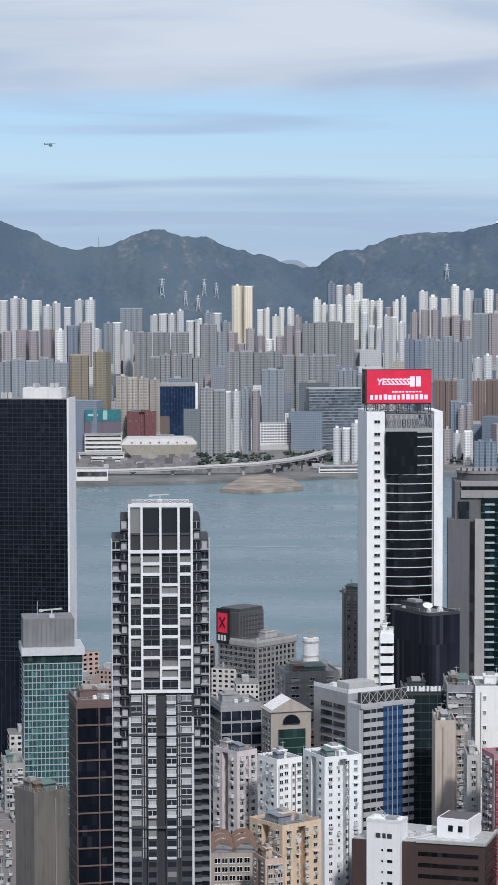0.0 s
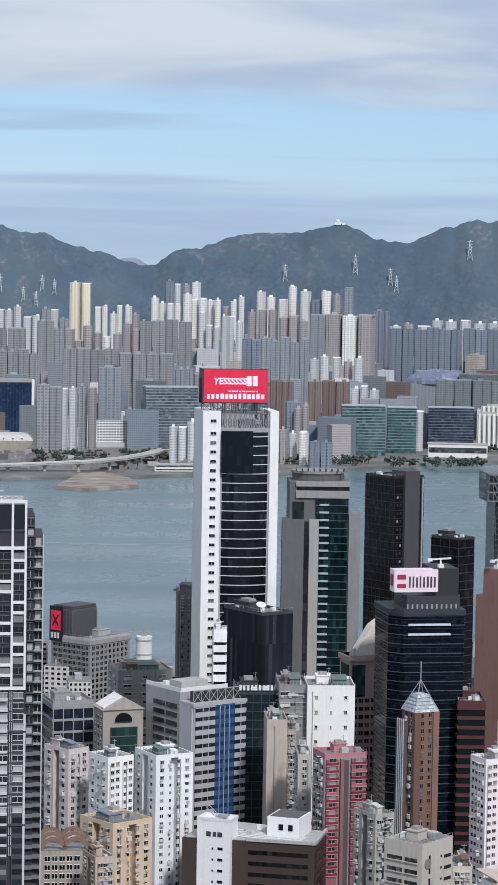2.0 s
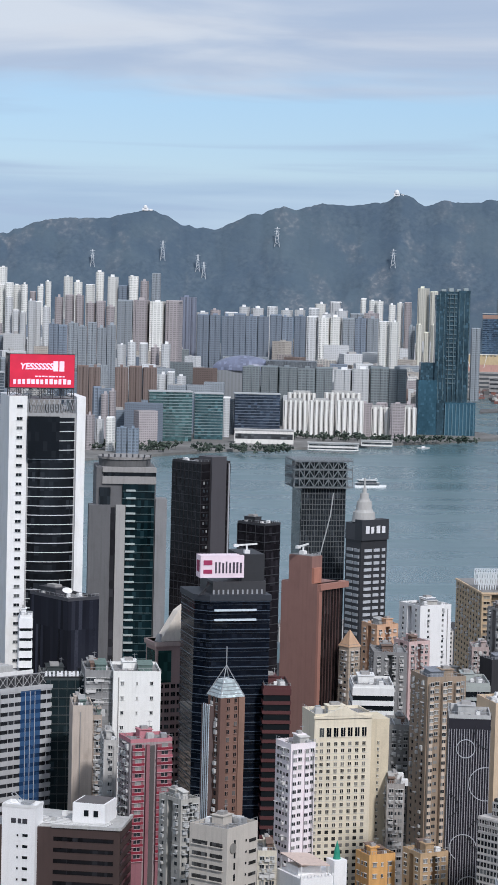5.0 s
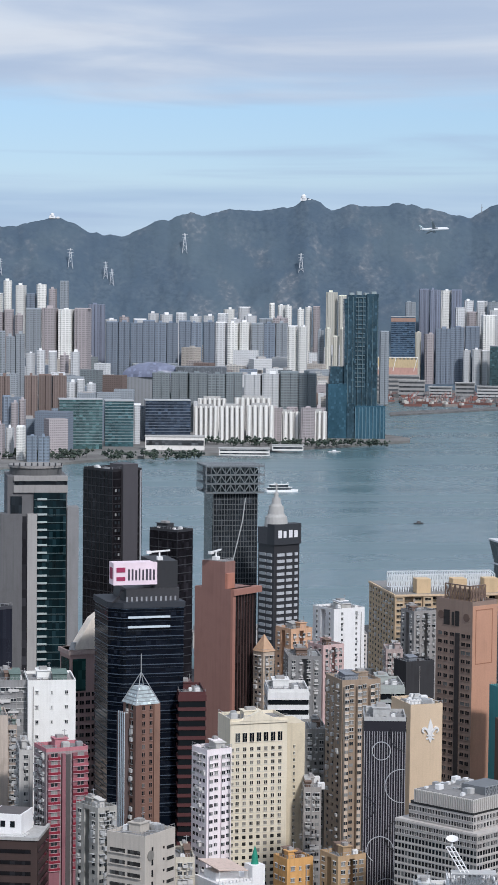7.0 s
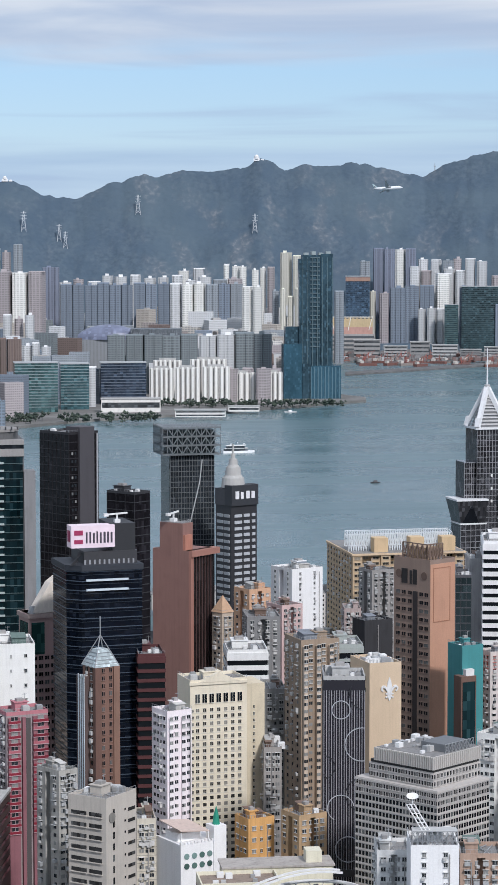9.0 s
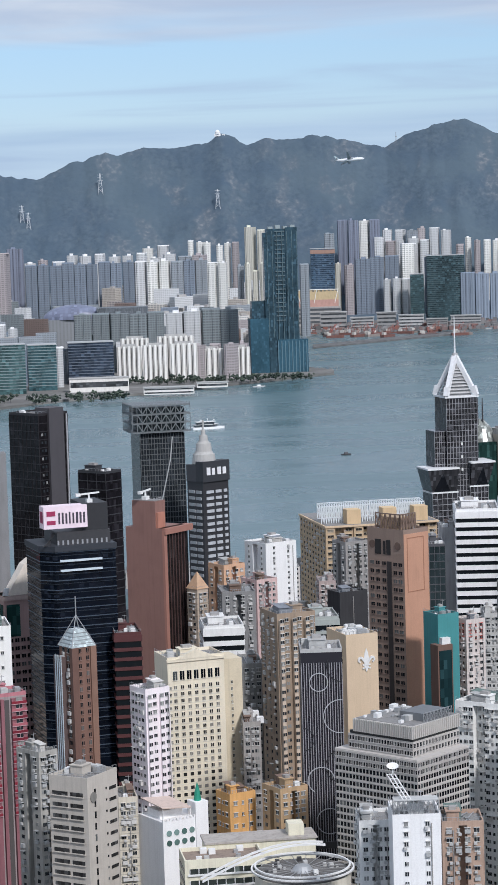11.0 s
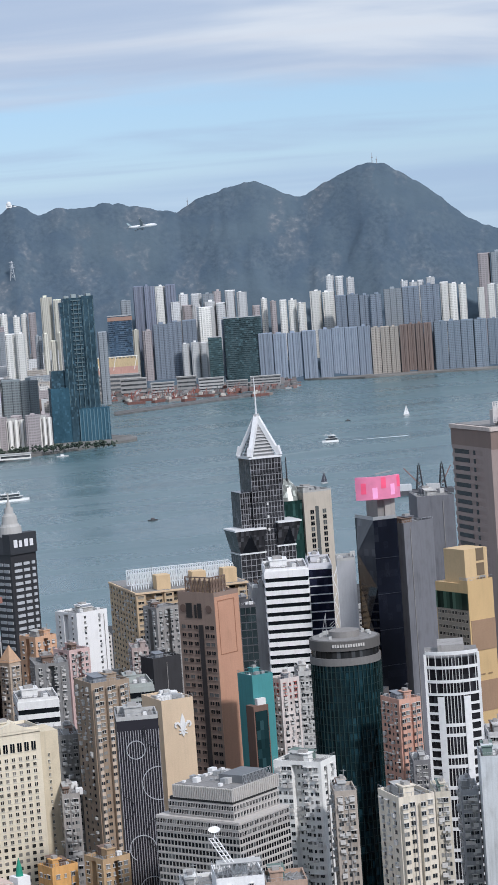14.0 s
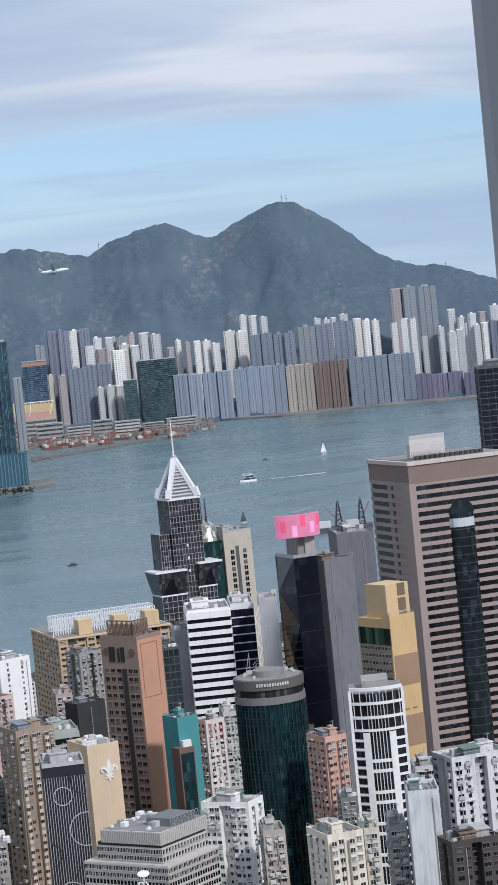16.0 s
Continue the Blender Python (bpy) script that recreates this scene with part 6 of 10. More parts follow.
def build_grid(x, y, top, W, D, rot):
    """Grey tiled slab with close rows of small windows and a fluted top storey."""
    top -= BASE
    g = wall((0.52, 0.50, 0.475), 0.8, 0.25)
    root = block("office_building", "grey tiled office slab with close rows of windows", x, y, top, W, D, rot, g, "office building")
    st = 1.92
    z, k = top - 1.9, 0
    wl, wr = window_mesh(0.72, 1.12, G_DARK, plain((0.5, 0.48, 0.46))), window_mesh(0.72, 1.12, G_DARK, plain((0.5, 0.48, 0.46)))
    nl, nr = 24, 20
    rest = []
    while z > 20:
        for i in range(nl):
            m = face_pose("L", D * (i + 0.5) / nl, z, W, D)
            if k < 2:
                part("window", wl, None, root).matrix_basis = m
            else:
                rest.append(shifted(box(-0.36, -0.1, 0, 0.36, 0.05, 1.12), m))
        for i in range(nr):
            m = face_pose("R", W * (i + 0.5) / nr, z, W, D)
            if k < 2:
                part("window", wr, None, root).matrix_basis = m
            else:
                rest.append(shifted(box(-0.36, -0.1, 0, 0.36, 0.05, 1.12), m))
        part("course", join([box(-0.12, -0.12, z + 1.32, W, 0, z + 1.62), box(-0.12, 0, z + 1.32, 0, D, z + 1.62)]), g, root)
        z -= st
        k += 1
    part("lower_glazing", join(rest), G_DARK, root, kind="stuff")
    # stepped upper floors
    a, b = 1.6, 2.6
    u = 4.2
    part("upper_floor", box(a, b, top, W - 0.5, D - 3.4, top + u), g, root)
    for i in range(20):
        for zz in (top + 0.6, top + 2.6):
            part("window", wl, None, root).matrix_basis = pose(a, b + (D - 3.4 - b) * (i + 0.5) / 20, zz, 0, 0, -90)
            if i < 15:
                part("window", wr, None, root).matrix_basis = pose(a + (W - 0.5 - a) * (i + 0.5) / 15, b, zz)
    part("dark_gap", box(a + 0.3, b + 0.3, top + u, W - 0.8, D - 3.7, top + u + 0.8), plain((0.04, 0.04, 0.04)), root)
    part("fluted_storey", box(a - 0.2, b - 0.2, top + u + 0.8, W - 0.4, D - 5.4, top + u + 4.2), wall((0.52, 0.505, 0.48), 0.8, 0.3), root)
    fl = mesh("flute", box(-0.14, -0.25, 0, 0.14, 0, 3.4), wall((0.52, 0.505, 0.48), 0.8, 0.3))
    for i in range(34):
        part("flute", fl, None, root).matrix_basis = pose(a - 0.2, b + (D - 8.2) * i / 33, top + u + 0.8, 0, 0, -90)
        if i < 24:
            part("flute", fl, None, root).matrix_basis = pose(a + (W - 2.2 - 0.5) * i / 23, b - 0.2, top + u + 0.8)
    r = random.Random(5)
    zt = top + u + 4.2
    part("plant_room", box(W * 0.35, D * 0.12, zt, W * 0.8, D * 0.42, zt + 2.2), plain((0.16, 0.17, 0.18)), root)
    part("roof", box(a + 0.3, b + 0.3, zt, W - 0.9, D - 5.9, zt + 0.12), ROOF, root)
    part("plant_frame", join(truss(W * 0.3, W * 0.85, zt, zt + 2.6, D * 0.1, 8, 0.12)), STEEL, root)
    for i in range(26):
        px, py, s = r.uniform(a + 1, W - 3), r.uniform(b + 1, D - 7), r.uniform(0.6, 1.6)
        part("cooling_unit", box(px, py, zt, px + s * 1.4, py + s, zt + s), r.choice((ACGREY, WHITE, STEEL)), root)


def build_mosque(x, y, top, W, D, rot):
    """Small white mosque: pierced walls, canopy roof, square minaret with a green tip."""
    top -= BASE
    white = wall((0.76, 0.77, 0.76), 0.7, 0.15)
    root = block("mosque", "small white mosque with a green-tipped minaret", x, y, top, W, D, rot, white, "mosque")
    for k in range(2):
        for i in range(4):
            v = ring(0, 0, 0.85, 16)
            c, zc = W * 0.13 + i * W * 0.17, top - 3.4 - k * 2.8
            part("round_window", ([(c + a, -0.15, zc + b) for a, b in v] + [(c + a, 0.1, zc + b) for a, b in v], [tuple(reversed(range(16))), tuple(range(16, 32))] + [(i2, (i2 + 1) % 16, 16 + (i2 + 1) % 16, 16 + i2) for i2 in range(16)]), glass((0.05, 0.09, 0.08), (0.2, 0.3, 0.28), 0.2, 0.3), root)
    part("crenels", join([box(i * W / 13, -0.1, top, i * W / 13 + W / 26, 0.3, top + 0.7) for i in range(13)]), white, root, kind="stuff")
    part("canopy", ([(0.5, 1, top + 3.6), (W * 0.68, 1, top + 2.6), (W * 0.68, D - 1, top + 3.4), (0.5, D - 1, top + 4.4), (0.5, 1, top + 3.9), (W * 0.68, 1, top + 2.9), (W * 0.68, D - 1, top + 3.7), (0.5, D - 1, top + 4.7)], box(0, 0, 0, 1, 1, 1)[1]), wall((0.58, 0.50, 0.44)), root, "sand-coloured canopy")
    for px, py in ((0.8, 1.2), (W * 0.66, 1.2), (W * 0.66, D - 1.2), (0.8, D - 1.2)):
        part("canopy_post", bar((px, py, top), (px, py, top + 3.2), 0.25), WHITE, root)
    part("upper_room", box(W * 0.1, D * 0.3, top, W * 0.6, D * 0.8, top + 2.2), white, root)
    part("minaret", box(W * 0.72, -0.4, 0, W * 1.0, W * 0.28, top + 4.2), white, root, "square white minaret")
    cx = W * 0.86
    green = plain((0.02, 0.26, 0.17))
    part("minaret_tip", prism(ring(cx, 1.8, 1.1, 14), top + 4.2, top + 6.2, ring(cx, 1.8, 0.8, 14)), green, root, "green minaret tip")
    part("minaret_tip", prism(ring(cx, 1.8, 0.9, 14), top + 6.2, top + 9.4, ring(cx, 1.8, 0.06, 14)), green, root, "green minaret tip")


def build_spire(x, y, top, W, D, rot):
    """Stepped grey glass tower under a white ribbed pyramid and mast."""
    top -= BASE
    root = thing("office_tower", x, y, BASE, rot, "stepped grey glass tower under a white ribbed pyramid", "office building")
    g = curtain((0.040, 0.041, 0.046), 0.08, 0.75, (1.5, 3.0))
    m = plain((0.36, 0.36, 0.38), 0.4, 0.2)
    white = plain((0.80, 0.81, 0.82), 0.4)
    C = (W / 2, W / 2)
    D = W
    part("wall", box(W * 0.10, W * 0.10, 0, W * 0.98, D, top + 18), g, root)
    part("step_block", box(-W * 0.22, W * 0.2, 0, W * 0.45, D * 0.9, top), g, root)
    for (a, b, c, d, t2) in ((W * 0.10, W * 0.10, W * 0.98, D, top + 18), (-W * 0.22, W * 0.2, W * 0.45, D * 0.9, top)):
        for i in range(11):
            q = a + (c - a) * i / 10
            part("mullion", box(q - 0.1, b - 0.25, 10, q + 0.1, b, t2), m, root)
        z = t2
        while z > 40:
            part("floor_line", box(a - 0.15, b - 0.2, z - 0.25, c + 0.15, b, z), m, root)
            z -= 3.0
    # flared glass bays between white collars, one on each side
    dark = curtain((0.010, 0.012, 0.016), 0.06, 0.4, (1.5, 3.0))
    for x0, x1, s0, s1, zt in ((-W * 0.22 - 6.3, W * 0.34, 3.2, 0.0, top - 20.5), (W * 0.72, W * 0.98 + 8.0, 0.0, 3.0, top - 18.0)):
        low = [(x0 + s0, 0.6), (x1 - s1, 0.6), (x1 - s1, D * 0.8), (x0 + s0, D * 0.8)]
        high = [(x0, -2.4), (x1, -2.4), (x1, D * 0.8), (x0, D * 0.8)]
        part("flared_bay", prism(low, zt - 12.4, zt, high), g, root, "flared glass bay")
        mid, half = (x0 + x1) / 2, (x1 - x0) * 0.27
        part("dark_facet", ([(mid - half, 0.45, zt - 12.2), (mid + half, 0.45, zt - 12.2), (mid, -2.0, zt - 2.2), (mid - half, 1.2, zt - 12.2), (mid + half, 1.2, zt - 12.2), (mid, -1.2, zt - 2.2)], [(0, 1, 2), (5, 4, 3), (0, 2, 5, 3), (2, 1, 4, 5), (1, 0, 3, 4)]), dark, root, "dark triangular glass facet")
        part("collar", box(x0 - 0.4, -2.8, zt, x1 + 0.4, D * 0.8, zt + 0.9), white, root, "white collar")
        part("collar", box(x0 + s0 - 0.5, 0.1, zt - 13.2, x1 - s1 + 0.5, D * 0.8, zt - 12.4), white, root, "white collar")
        part("wing", box(x0 + s0, 0.6, 0, x1 - s1, D * 0.8, zt - 13.2), g, root)
        for k in range(6):
            q = x0 + s0 + (x1 - s1 - x0 - s0) * k / 5
            part("mullion", box(q - 0.12, 0.35, 10, q + 0.12, 0.6, zt - 13.2), m, root)
        for k in range(8):
            part("floor_line", box(x0 + s0 - 0.1, 0.38, zt - 16.4 - 3.2 * k, x1 - s1 + 0.1, 0.6, zt - 16.1 - 3.2 * k), m, root)
    zt = top + 18
    a, b = W * 0.06, W * 1.02
    part("cornice", box(a, a, zt, b, b, zt + 1.0), white, root, "white cornice")
    h = 23.0
    c = (a + b) / 2
    part("pyramid_core", prism([(a + 3, a + 3), (b - 3, a + 3), (b - 3, b - 3), (a + 3, b - 3)], zt + 1, zt + h - 1, [(c - .4, c - .4), (c + .4, c - .4), (c + .4, c + .4), (c - .4, c + .4)]), plain((0.30, 0.30, 0.30)), root)
    for px, py in ((a + 1, a + 1), (b - 1, a + 1), (b - 1, b - 1), (a + 1, b - 1)):
        part("hip_rib", bar((px, py, zt + 1), (c, c, zt + h), 2.3), white, root, "white hip rib")
        part("hip_foot", bar((px, py, zt + 1), (px + (c - px) * 0.12, py + (c - py) * 0.12, zt + 6), 2.6), white, root)
    for k in range(1, 12):
        q = k / 12.5
        r0, r1 = a + 1.4 + (c - a - 1.4) * q, b - 1.4 - (b - 1.4 - c) * q
        part("pyramid_rib", join([bar((r0, r0, zt + 1 + (h - 1) * q), (r1, r0, zt + 1 + (h - 1) * q), 0.45), bar((r0, r0, zt + 1 + (h - 1) * q), (r0, r1, zt + 1 + (h - 1) * q), 0.45)]), plain((0.62, 0.62, 0.62)), root)
    part("mast", prism(ring(c, c, 0.55, 10), zt + h - 1, zt + h + 21, ring(c, c, 0.2, 10)), white, root, "white mast")
    part("mast_collar", prism(ring(c, c, 1.6, 12), zt + h - 2, zt + h + 1), plain((0.5, 0.5, 0.5)), root)
    # Three windows whose lit look is only white paint; they give no light.
    for i in range(3):
        part("painted_lit_window", box(W * 0.5, W * 0.10 - 0.3, top - 8 - i * 7, W * 0.55, W * 0.10, top - 6.5 - i * 7), WHITE, root)


def build_domed(x, y, top, W, D, rot):
    top -= BASE
    root = block("office_tower", "beige office tower with twin aerials and a glass dome", x, y, top, W, D, rot, wall((0.52, 0.48, 0.41), 0.8, 0.2), "office building")
    windows(root, "R", W, D, top - 10, 3.2, 2, 2.2, 2.2, None, plain((0.4, 0.37, 0.32)), 14)
    part("dark_strip", box(W * 0.4, -0.2, top - 40, W * 0.52, 0, top - 8), G_DARK, root)
    part("glass_wing", box(-11, 2, 0, 0, D, top - 4), curtain((0.02, 0.05, 0.045), 0.08), root, "green glass wing")
    part("glass_dome", prism(ring(-4, D * 0.6, 9, 20), top - 4, top + 3, ring(-4, D * 0.6, 6, 20)), curtain((0.30, 0.32, 0.30), 0.15), root, "ribbed glass dome")
    part("glass_dome", prism(ring(-4, D * 0.6, 6, 20), top + 3, top + 8, ring(-4, D * 0.6, 1.2, 20)), curtain((0.30, 0.32, 0.30), 0.15), root)
    for a in (-7, -4):
        part("aerial", prism(ring(a, D * 0.5, 0.6, 8), top + 4, top + 20, ring(a, D * 0.5, 0.25, 8)), DARKMETAL, root)
    roof_kit(root, W, D, top, 91, room=0.4, acs=4)


def build_facet(x, y, top, W, D, rot):
    """Black faceted glass tower with a pink screen on its roof."""
    top -= BASE
    root = thing("office_tower", x, y, BASE, rot, "black faceted glass tower", "office building")
    g = curtain((0.006, 0.008, 0.015), 0.05, 0.15, (2.0, 3.0))
    D = 18
    part("wall", box(0, 0, 0, W, D, top), g, root)
    z = top - 12
    k = 0
    # Much paler copy of the black glass: a mirror reflection painted into alternate facets.
    painted_mirror = curtain((0.060, 0.066, 0.078), 0.12, 0.12, (2.0, 3.0))
    while z > 30:
        tip = 3.2 if k % 2 == 0 else 1.2
        v = [(0.0, 0.0, z + 12), (0.0, D * 0.9, z + 12), (0.0, 0.0, z - 16), (0.0, D * 0.9, z - 16), (-tip, D * (0.35 if k % 2 else 0.6), z - 2)]
        part("facet", (v, [(0, 4, 1), (0, 2, 4), (2, 3, 4), (1, 4, 3), (0, 1, 3, 2)]), painted_mirror if k % 2 == 0 else g, root, "tilted glass facet")
        z -= 28
        k += 1
    for k in range(6):
        part("floor_line", box(-0.05, -0.12, top - 16 - 15 * k, W + 0.05, 0, top - 15.8 - 15 * k), plain((0.02, 0.024, 0.035), 0.3), root)
    part("roof", box(0.3, 0.3, top, W - 0.3, D - 0.3, top + 0.3), ROOF, root)
    part("roof_edge", join([box(0, 0, top, W, 0.3, top + 1.4), box(0, 0.3, top, 0.3, D, top + 1.4)]), STEEL, root)
    part("pedestal", box(W * 0.35, 3, top + 0.3, W * 0.9, D - 4, top + 9.5), wall((0.27, 0.26, 0.25)), root)
    part("pedestal", box(W * 0.62, 2, top + 0.3, W * 1.05, D - 6, top + 11), wall((0.40, 0.38, 0.36)), root)
    sign = thing("advertising_screen", x, y, BASE, rot, "curved pink lit screen on a roof pedestal", "billboard")
    pts = ring(W * 0.55, 12, 13.5, 20, 215, 305)
    inner = ring(W * 0.55, 12, 12.6, 20, 215, 305)
    pink = part("screen", prism(pts + inner[::-1], top + 8.5, top + 18), glow((0.72, 0.22, 0.36), 0.2), sign, "pink curved screen")
    for i, (a, zz) in enumerate(((226, 14), (246, 12), (262, 16), (280, 13), (296, 16))):
        q = ring(W * 0.55, 12, 13.6, 4, a, a + 9)
        q2 = ring(W * 0.55, 12, 13.4, 4, a, a + 9)
        part("screen_shape", prism(q + q2[::-1], top + zz - 3, top + zz + 1.5), glow((0.85, 0.38, 0.62) if i % 2 else (0.80, 0.10, 0.20), 0.3), pink)
    part("lamp_rail", join([bar((W * 0.2, 0, top + 19), (W * 0.9, -1, top + 20), 0.5), bar((W * 0.3, 2, top + 19), (W * 0.3, 0, top + 19.3), 0.3), bar((W * 0.8, 2, top + 19), (W * 0.8, -1, top + 19.8), 0.3)]), STEEL, sign)


def build_round(x, y, top, W, D, rot):
    """Round-fronted hotel: dark green glass drum with a stone crown."""
    top -= BASE
    root = thing("hotel", x, y, BASE, rot, "round-fronted hotel in dark green glass", "hotel")
    r = W / 2
    g = curtain((0.007, 0.026, 0.034), 0.06, 0.95, (1.1, 2.5))
    part("wall", prism(ring(r, r, r, 48), 0, top - 8), g, root)
    st = 2.5
    lm = mesh("floor_line", prism(ring(r, r, r + 0.12, 48), 0, 0.18), plain((0.02, 0.045, 0.045), 0.3, 0.2))
    z = top - 10
    while z > 20:
        part("floor_line", lm, None, root).matrix_basis = pose(0, 0, z)
        z -= st
    fm = mesh("fin", box(-0.12, -0.35, 12, 0.12, 0, top - 8), plain((0.03, 0.06, 0.06), 0.3, 0.2))
    for i in range(24):
        a = 180 + 180 * (i + 0.5) / 24
        part("fin", fm, None, root).matrix_basis = pose(r + r * math.cos(radians(a)), r + r * math.sin(radians(a)), 0, 0, 0, a + 90)
    stone = wall((0.13, 0.125, 0.12), 0.7, 0.2)
    part("crown", prism(ring(r, r, r + 0.35, 48), top - 8, top - 5.6), wall((0.21, 0.205, 0.20)), root, "pale stone ring")
    part("crown_glazing", prism(ring(r, r, r - 0.2, 48), top - 5.6, top - 3.2), curtain((0.03, 0.032, 0.034), 0.1, 0.8, (1.2, 9)), root)
    part("crown", prism(ring(r, r, r + 0.3, 48), top - 3.2, top), stone, root, "grey stone crown")
    for i in range(13):
        a = 250 + i * 4.2
        part("letter_bar", box(-0.28, -0.2, 0, 0.28, 0, 1.0), plain((0.6, 0.58, 0.55)), root).matrix_basis = pose(r + (r + 0.35) * math.cos(radians(a)), r + (r + 0.35) * math.sin(radians(a)), top - 1.9, 0, 0, a + 90)
    part("roof", prism(ring(r, r, r - 0.5, 40), top, top + 0.2), ROOF, root)
    part("plant_drum", prism(ring(r, r, r * 0.45, 32), top + 0.2, top + 2.2), wall((0.27, 0.26, 0.25)), root)
    q = random.Random(8)
    for i in range(16):
        a, s = q.uniform(0, 360), q.uniform(0.6, 1.3)
        px, py = r + r * 0.72 * math.cos(radians(a)), r + r * 0.72 * math.sin(radians(a))
        part("cooling_unit", box(px, py, top + 0.2, px + s, py + s, top + 0.2 + s), ACGREY, root)
    part("lattice_mast", join([bar((r * 0.35 + dx, r, top), (r * 0.5, r, top + 8), 0.2) for dx in (0, 1.6)] + [bar((r * 0.6, r, top + k), (r * 0.75, r, top + k + 1.5), 0.15) for k in range(5)]), STEEL, root)


def build_times(x, y, top, W, D, rot):
    """Large brown-pink banded office tower with a curved glass bay and white roof screen."""
    top -= BASE
    root = thing("office_tower", x, y, BASE, rot, "large pinkish-brown banded tower with dark window strips", "office building")
    st = 3.15
    stone = wall((0.35, 0.285, 0.262), 0.7, 0.15)
    dark = curtain((0.016, 0.016, 0.020), 0.1, 0.7, (1.6, 9))
    part("wall", box(0, 0, 0, W, D, top), wall((0.33, 0.265, 0.245), 0.7, 0.15), root)
    part("top_band", box(-0.3, -0.4, top - 7.5, W + 0.3, D + 0.3, top - 0.8), wall((0.24, 0.18, 0.155), 0.7, 0.15), root)
    part("cornice", box(-0.8, -0.9, top - 0.8, W + 0.6, D + 0.6, top + 0.6), wall((0.56, 0.51, 0.47)), root, "pale cornice")
    gx0, gx1 = W * 0.36, W * 0.61
    z = top - 10.2
    while z > 20:
        part("window_band", box(2.2, -0.1, z, W - 1, 0.1, z + 1.7), dark, root)
        part("spandrel", box(0.3, -0.35, z + 1.7, W, 0.05, z + st), stone, root)
        part("window_band", box(-0.1, D * 0.58, z, 0.1, D * 0.95, z + 1.7), dark, root)
        part("window", box(-0.1, D * 0.42, z, 0.1, D * 0.47, z + 1.7), dark, root)
        part("spandrel", box(-0.35, 0.0, z + 1.7, 0.05, D, z + st), stone, root)
        z -= st
    part("corner_pier", box(-0.5, -0.5, 0, 2.2, D * 0.2, top - 7.5), stone, root)
    cx, hw = (gx0 + gx1) / 2, (gx1 - gx0) / 2
    bay = [(cx - hw + 2 * hw * i / 12, 0.1 - 3.4 * math.sqrt(max(0, 1 - (i / 6 - 1) ** 2))) for i in range(13)]
    zb = top - 20
    part("glass_bay", prism(bay + [(gx1, 1), (gx0, 1)], 0, zb), curtain((0.016, 0.022, 0.026), 0.06, 0.7, (1.4, 3.1)), root, "curved dark glass bay")
    part("bay_panel", prism([(px, py - 0.15) for px, py in bay] + [(gx1, 1), (gx0, 1)], zb - 5, zb - 1.8), plain((0.55, 0.60, 0.62), 0.3), root, "pale bay panel")
    arch = [(gx0 + 2 * hw * (0.5 - 0.5 * math.cos(radians(q))), zb + hw * 0.95 * math.sin(radians(q))) for q in range(0, 181, 12)]
    n = len(arch)
    part("arched_head", ([(a, -1.2, b) for a, b in arch] + [(a, 0.1, b) for a, b in arch], [tuple(reversed(range(n))), tuple(range(n, 2 * n))] + [(i, i + 1, n + i + 1, n + i) for i in range(n - 1)] + [(n - 1, 0, n, 2 * n - 1)]), curtain((0.016, 0.022, 0.026), 0.06, 0.7, (1.4, 3.1)), root, "arched head of the glass bay")
    lm = mesh("floor_line", prism([(px, py - 0.12) for px, py in bay] + [(gx1, 1), (gx0, 1)], 0, 0.25), plain((0.05, 0.055, 0.06)))
    z = zb - 6
    while z > 30:
        part("floor_line", lm, None, root).matrix_basis = pose(0, 0, z)
        z -= st
    part("roof", box(1, 1, top + 0.6, W - 1, D - 1, top + 0.8), ROOF, root)
    scr = plain((0.66, 0.62, 0.60))
    part("roof_screen", join(truss(-1 + 4, W * 0.42, top + 2.0, top + 9.5, 3.5, 14, 0.3) + truss(3, W * 0.42, top + 4, top + 7, 3.4, 28, 0.2) + [bar((3, 3.5, top + 2 + 0.75 * k), (W * 0.42, 3.5, top + 2 + 0.75 * k), 0.25) for k in range(11)]), scr, root, "white slatted roof screen")
    part("roof_screen_back", box(4, 5, top + 1, W * 0.4, 9, top + 6.5), wall((0.5, 0.49, 0.48)), root)
    for i in range(14):
        part("cooling_unit", box(4 + i * 2, 1.5, top + 0.8, 5.3 + i * 2, 2.8, top + 2.2), DARKMETAL, root)


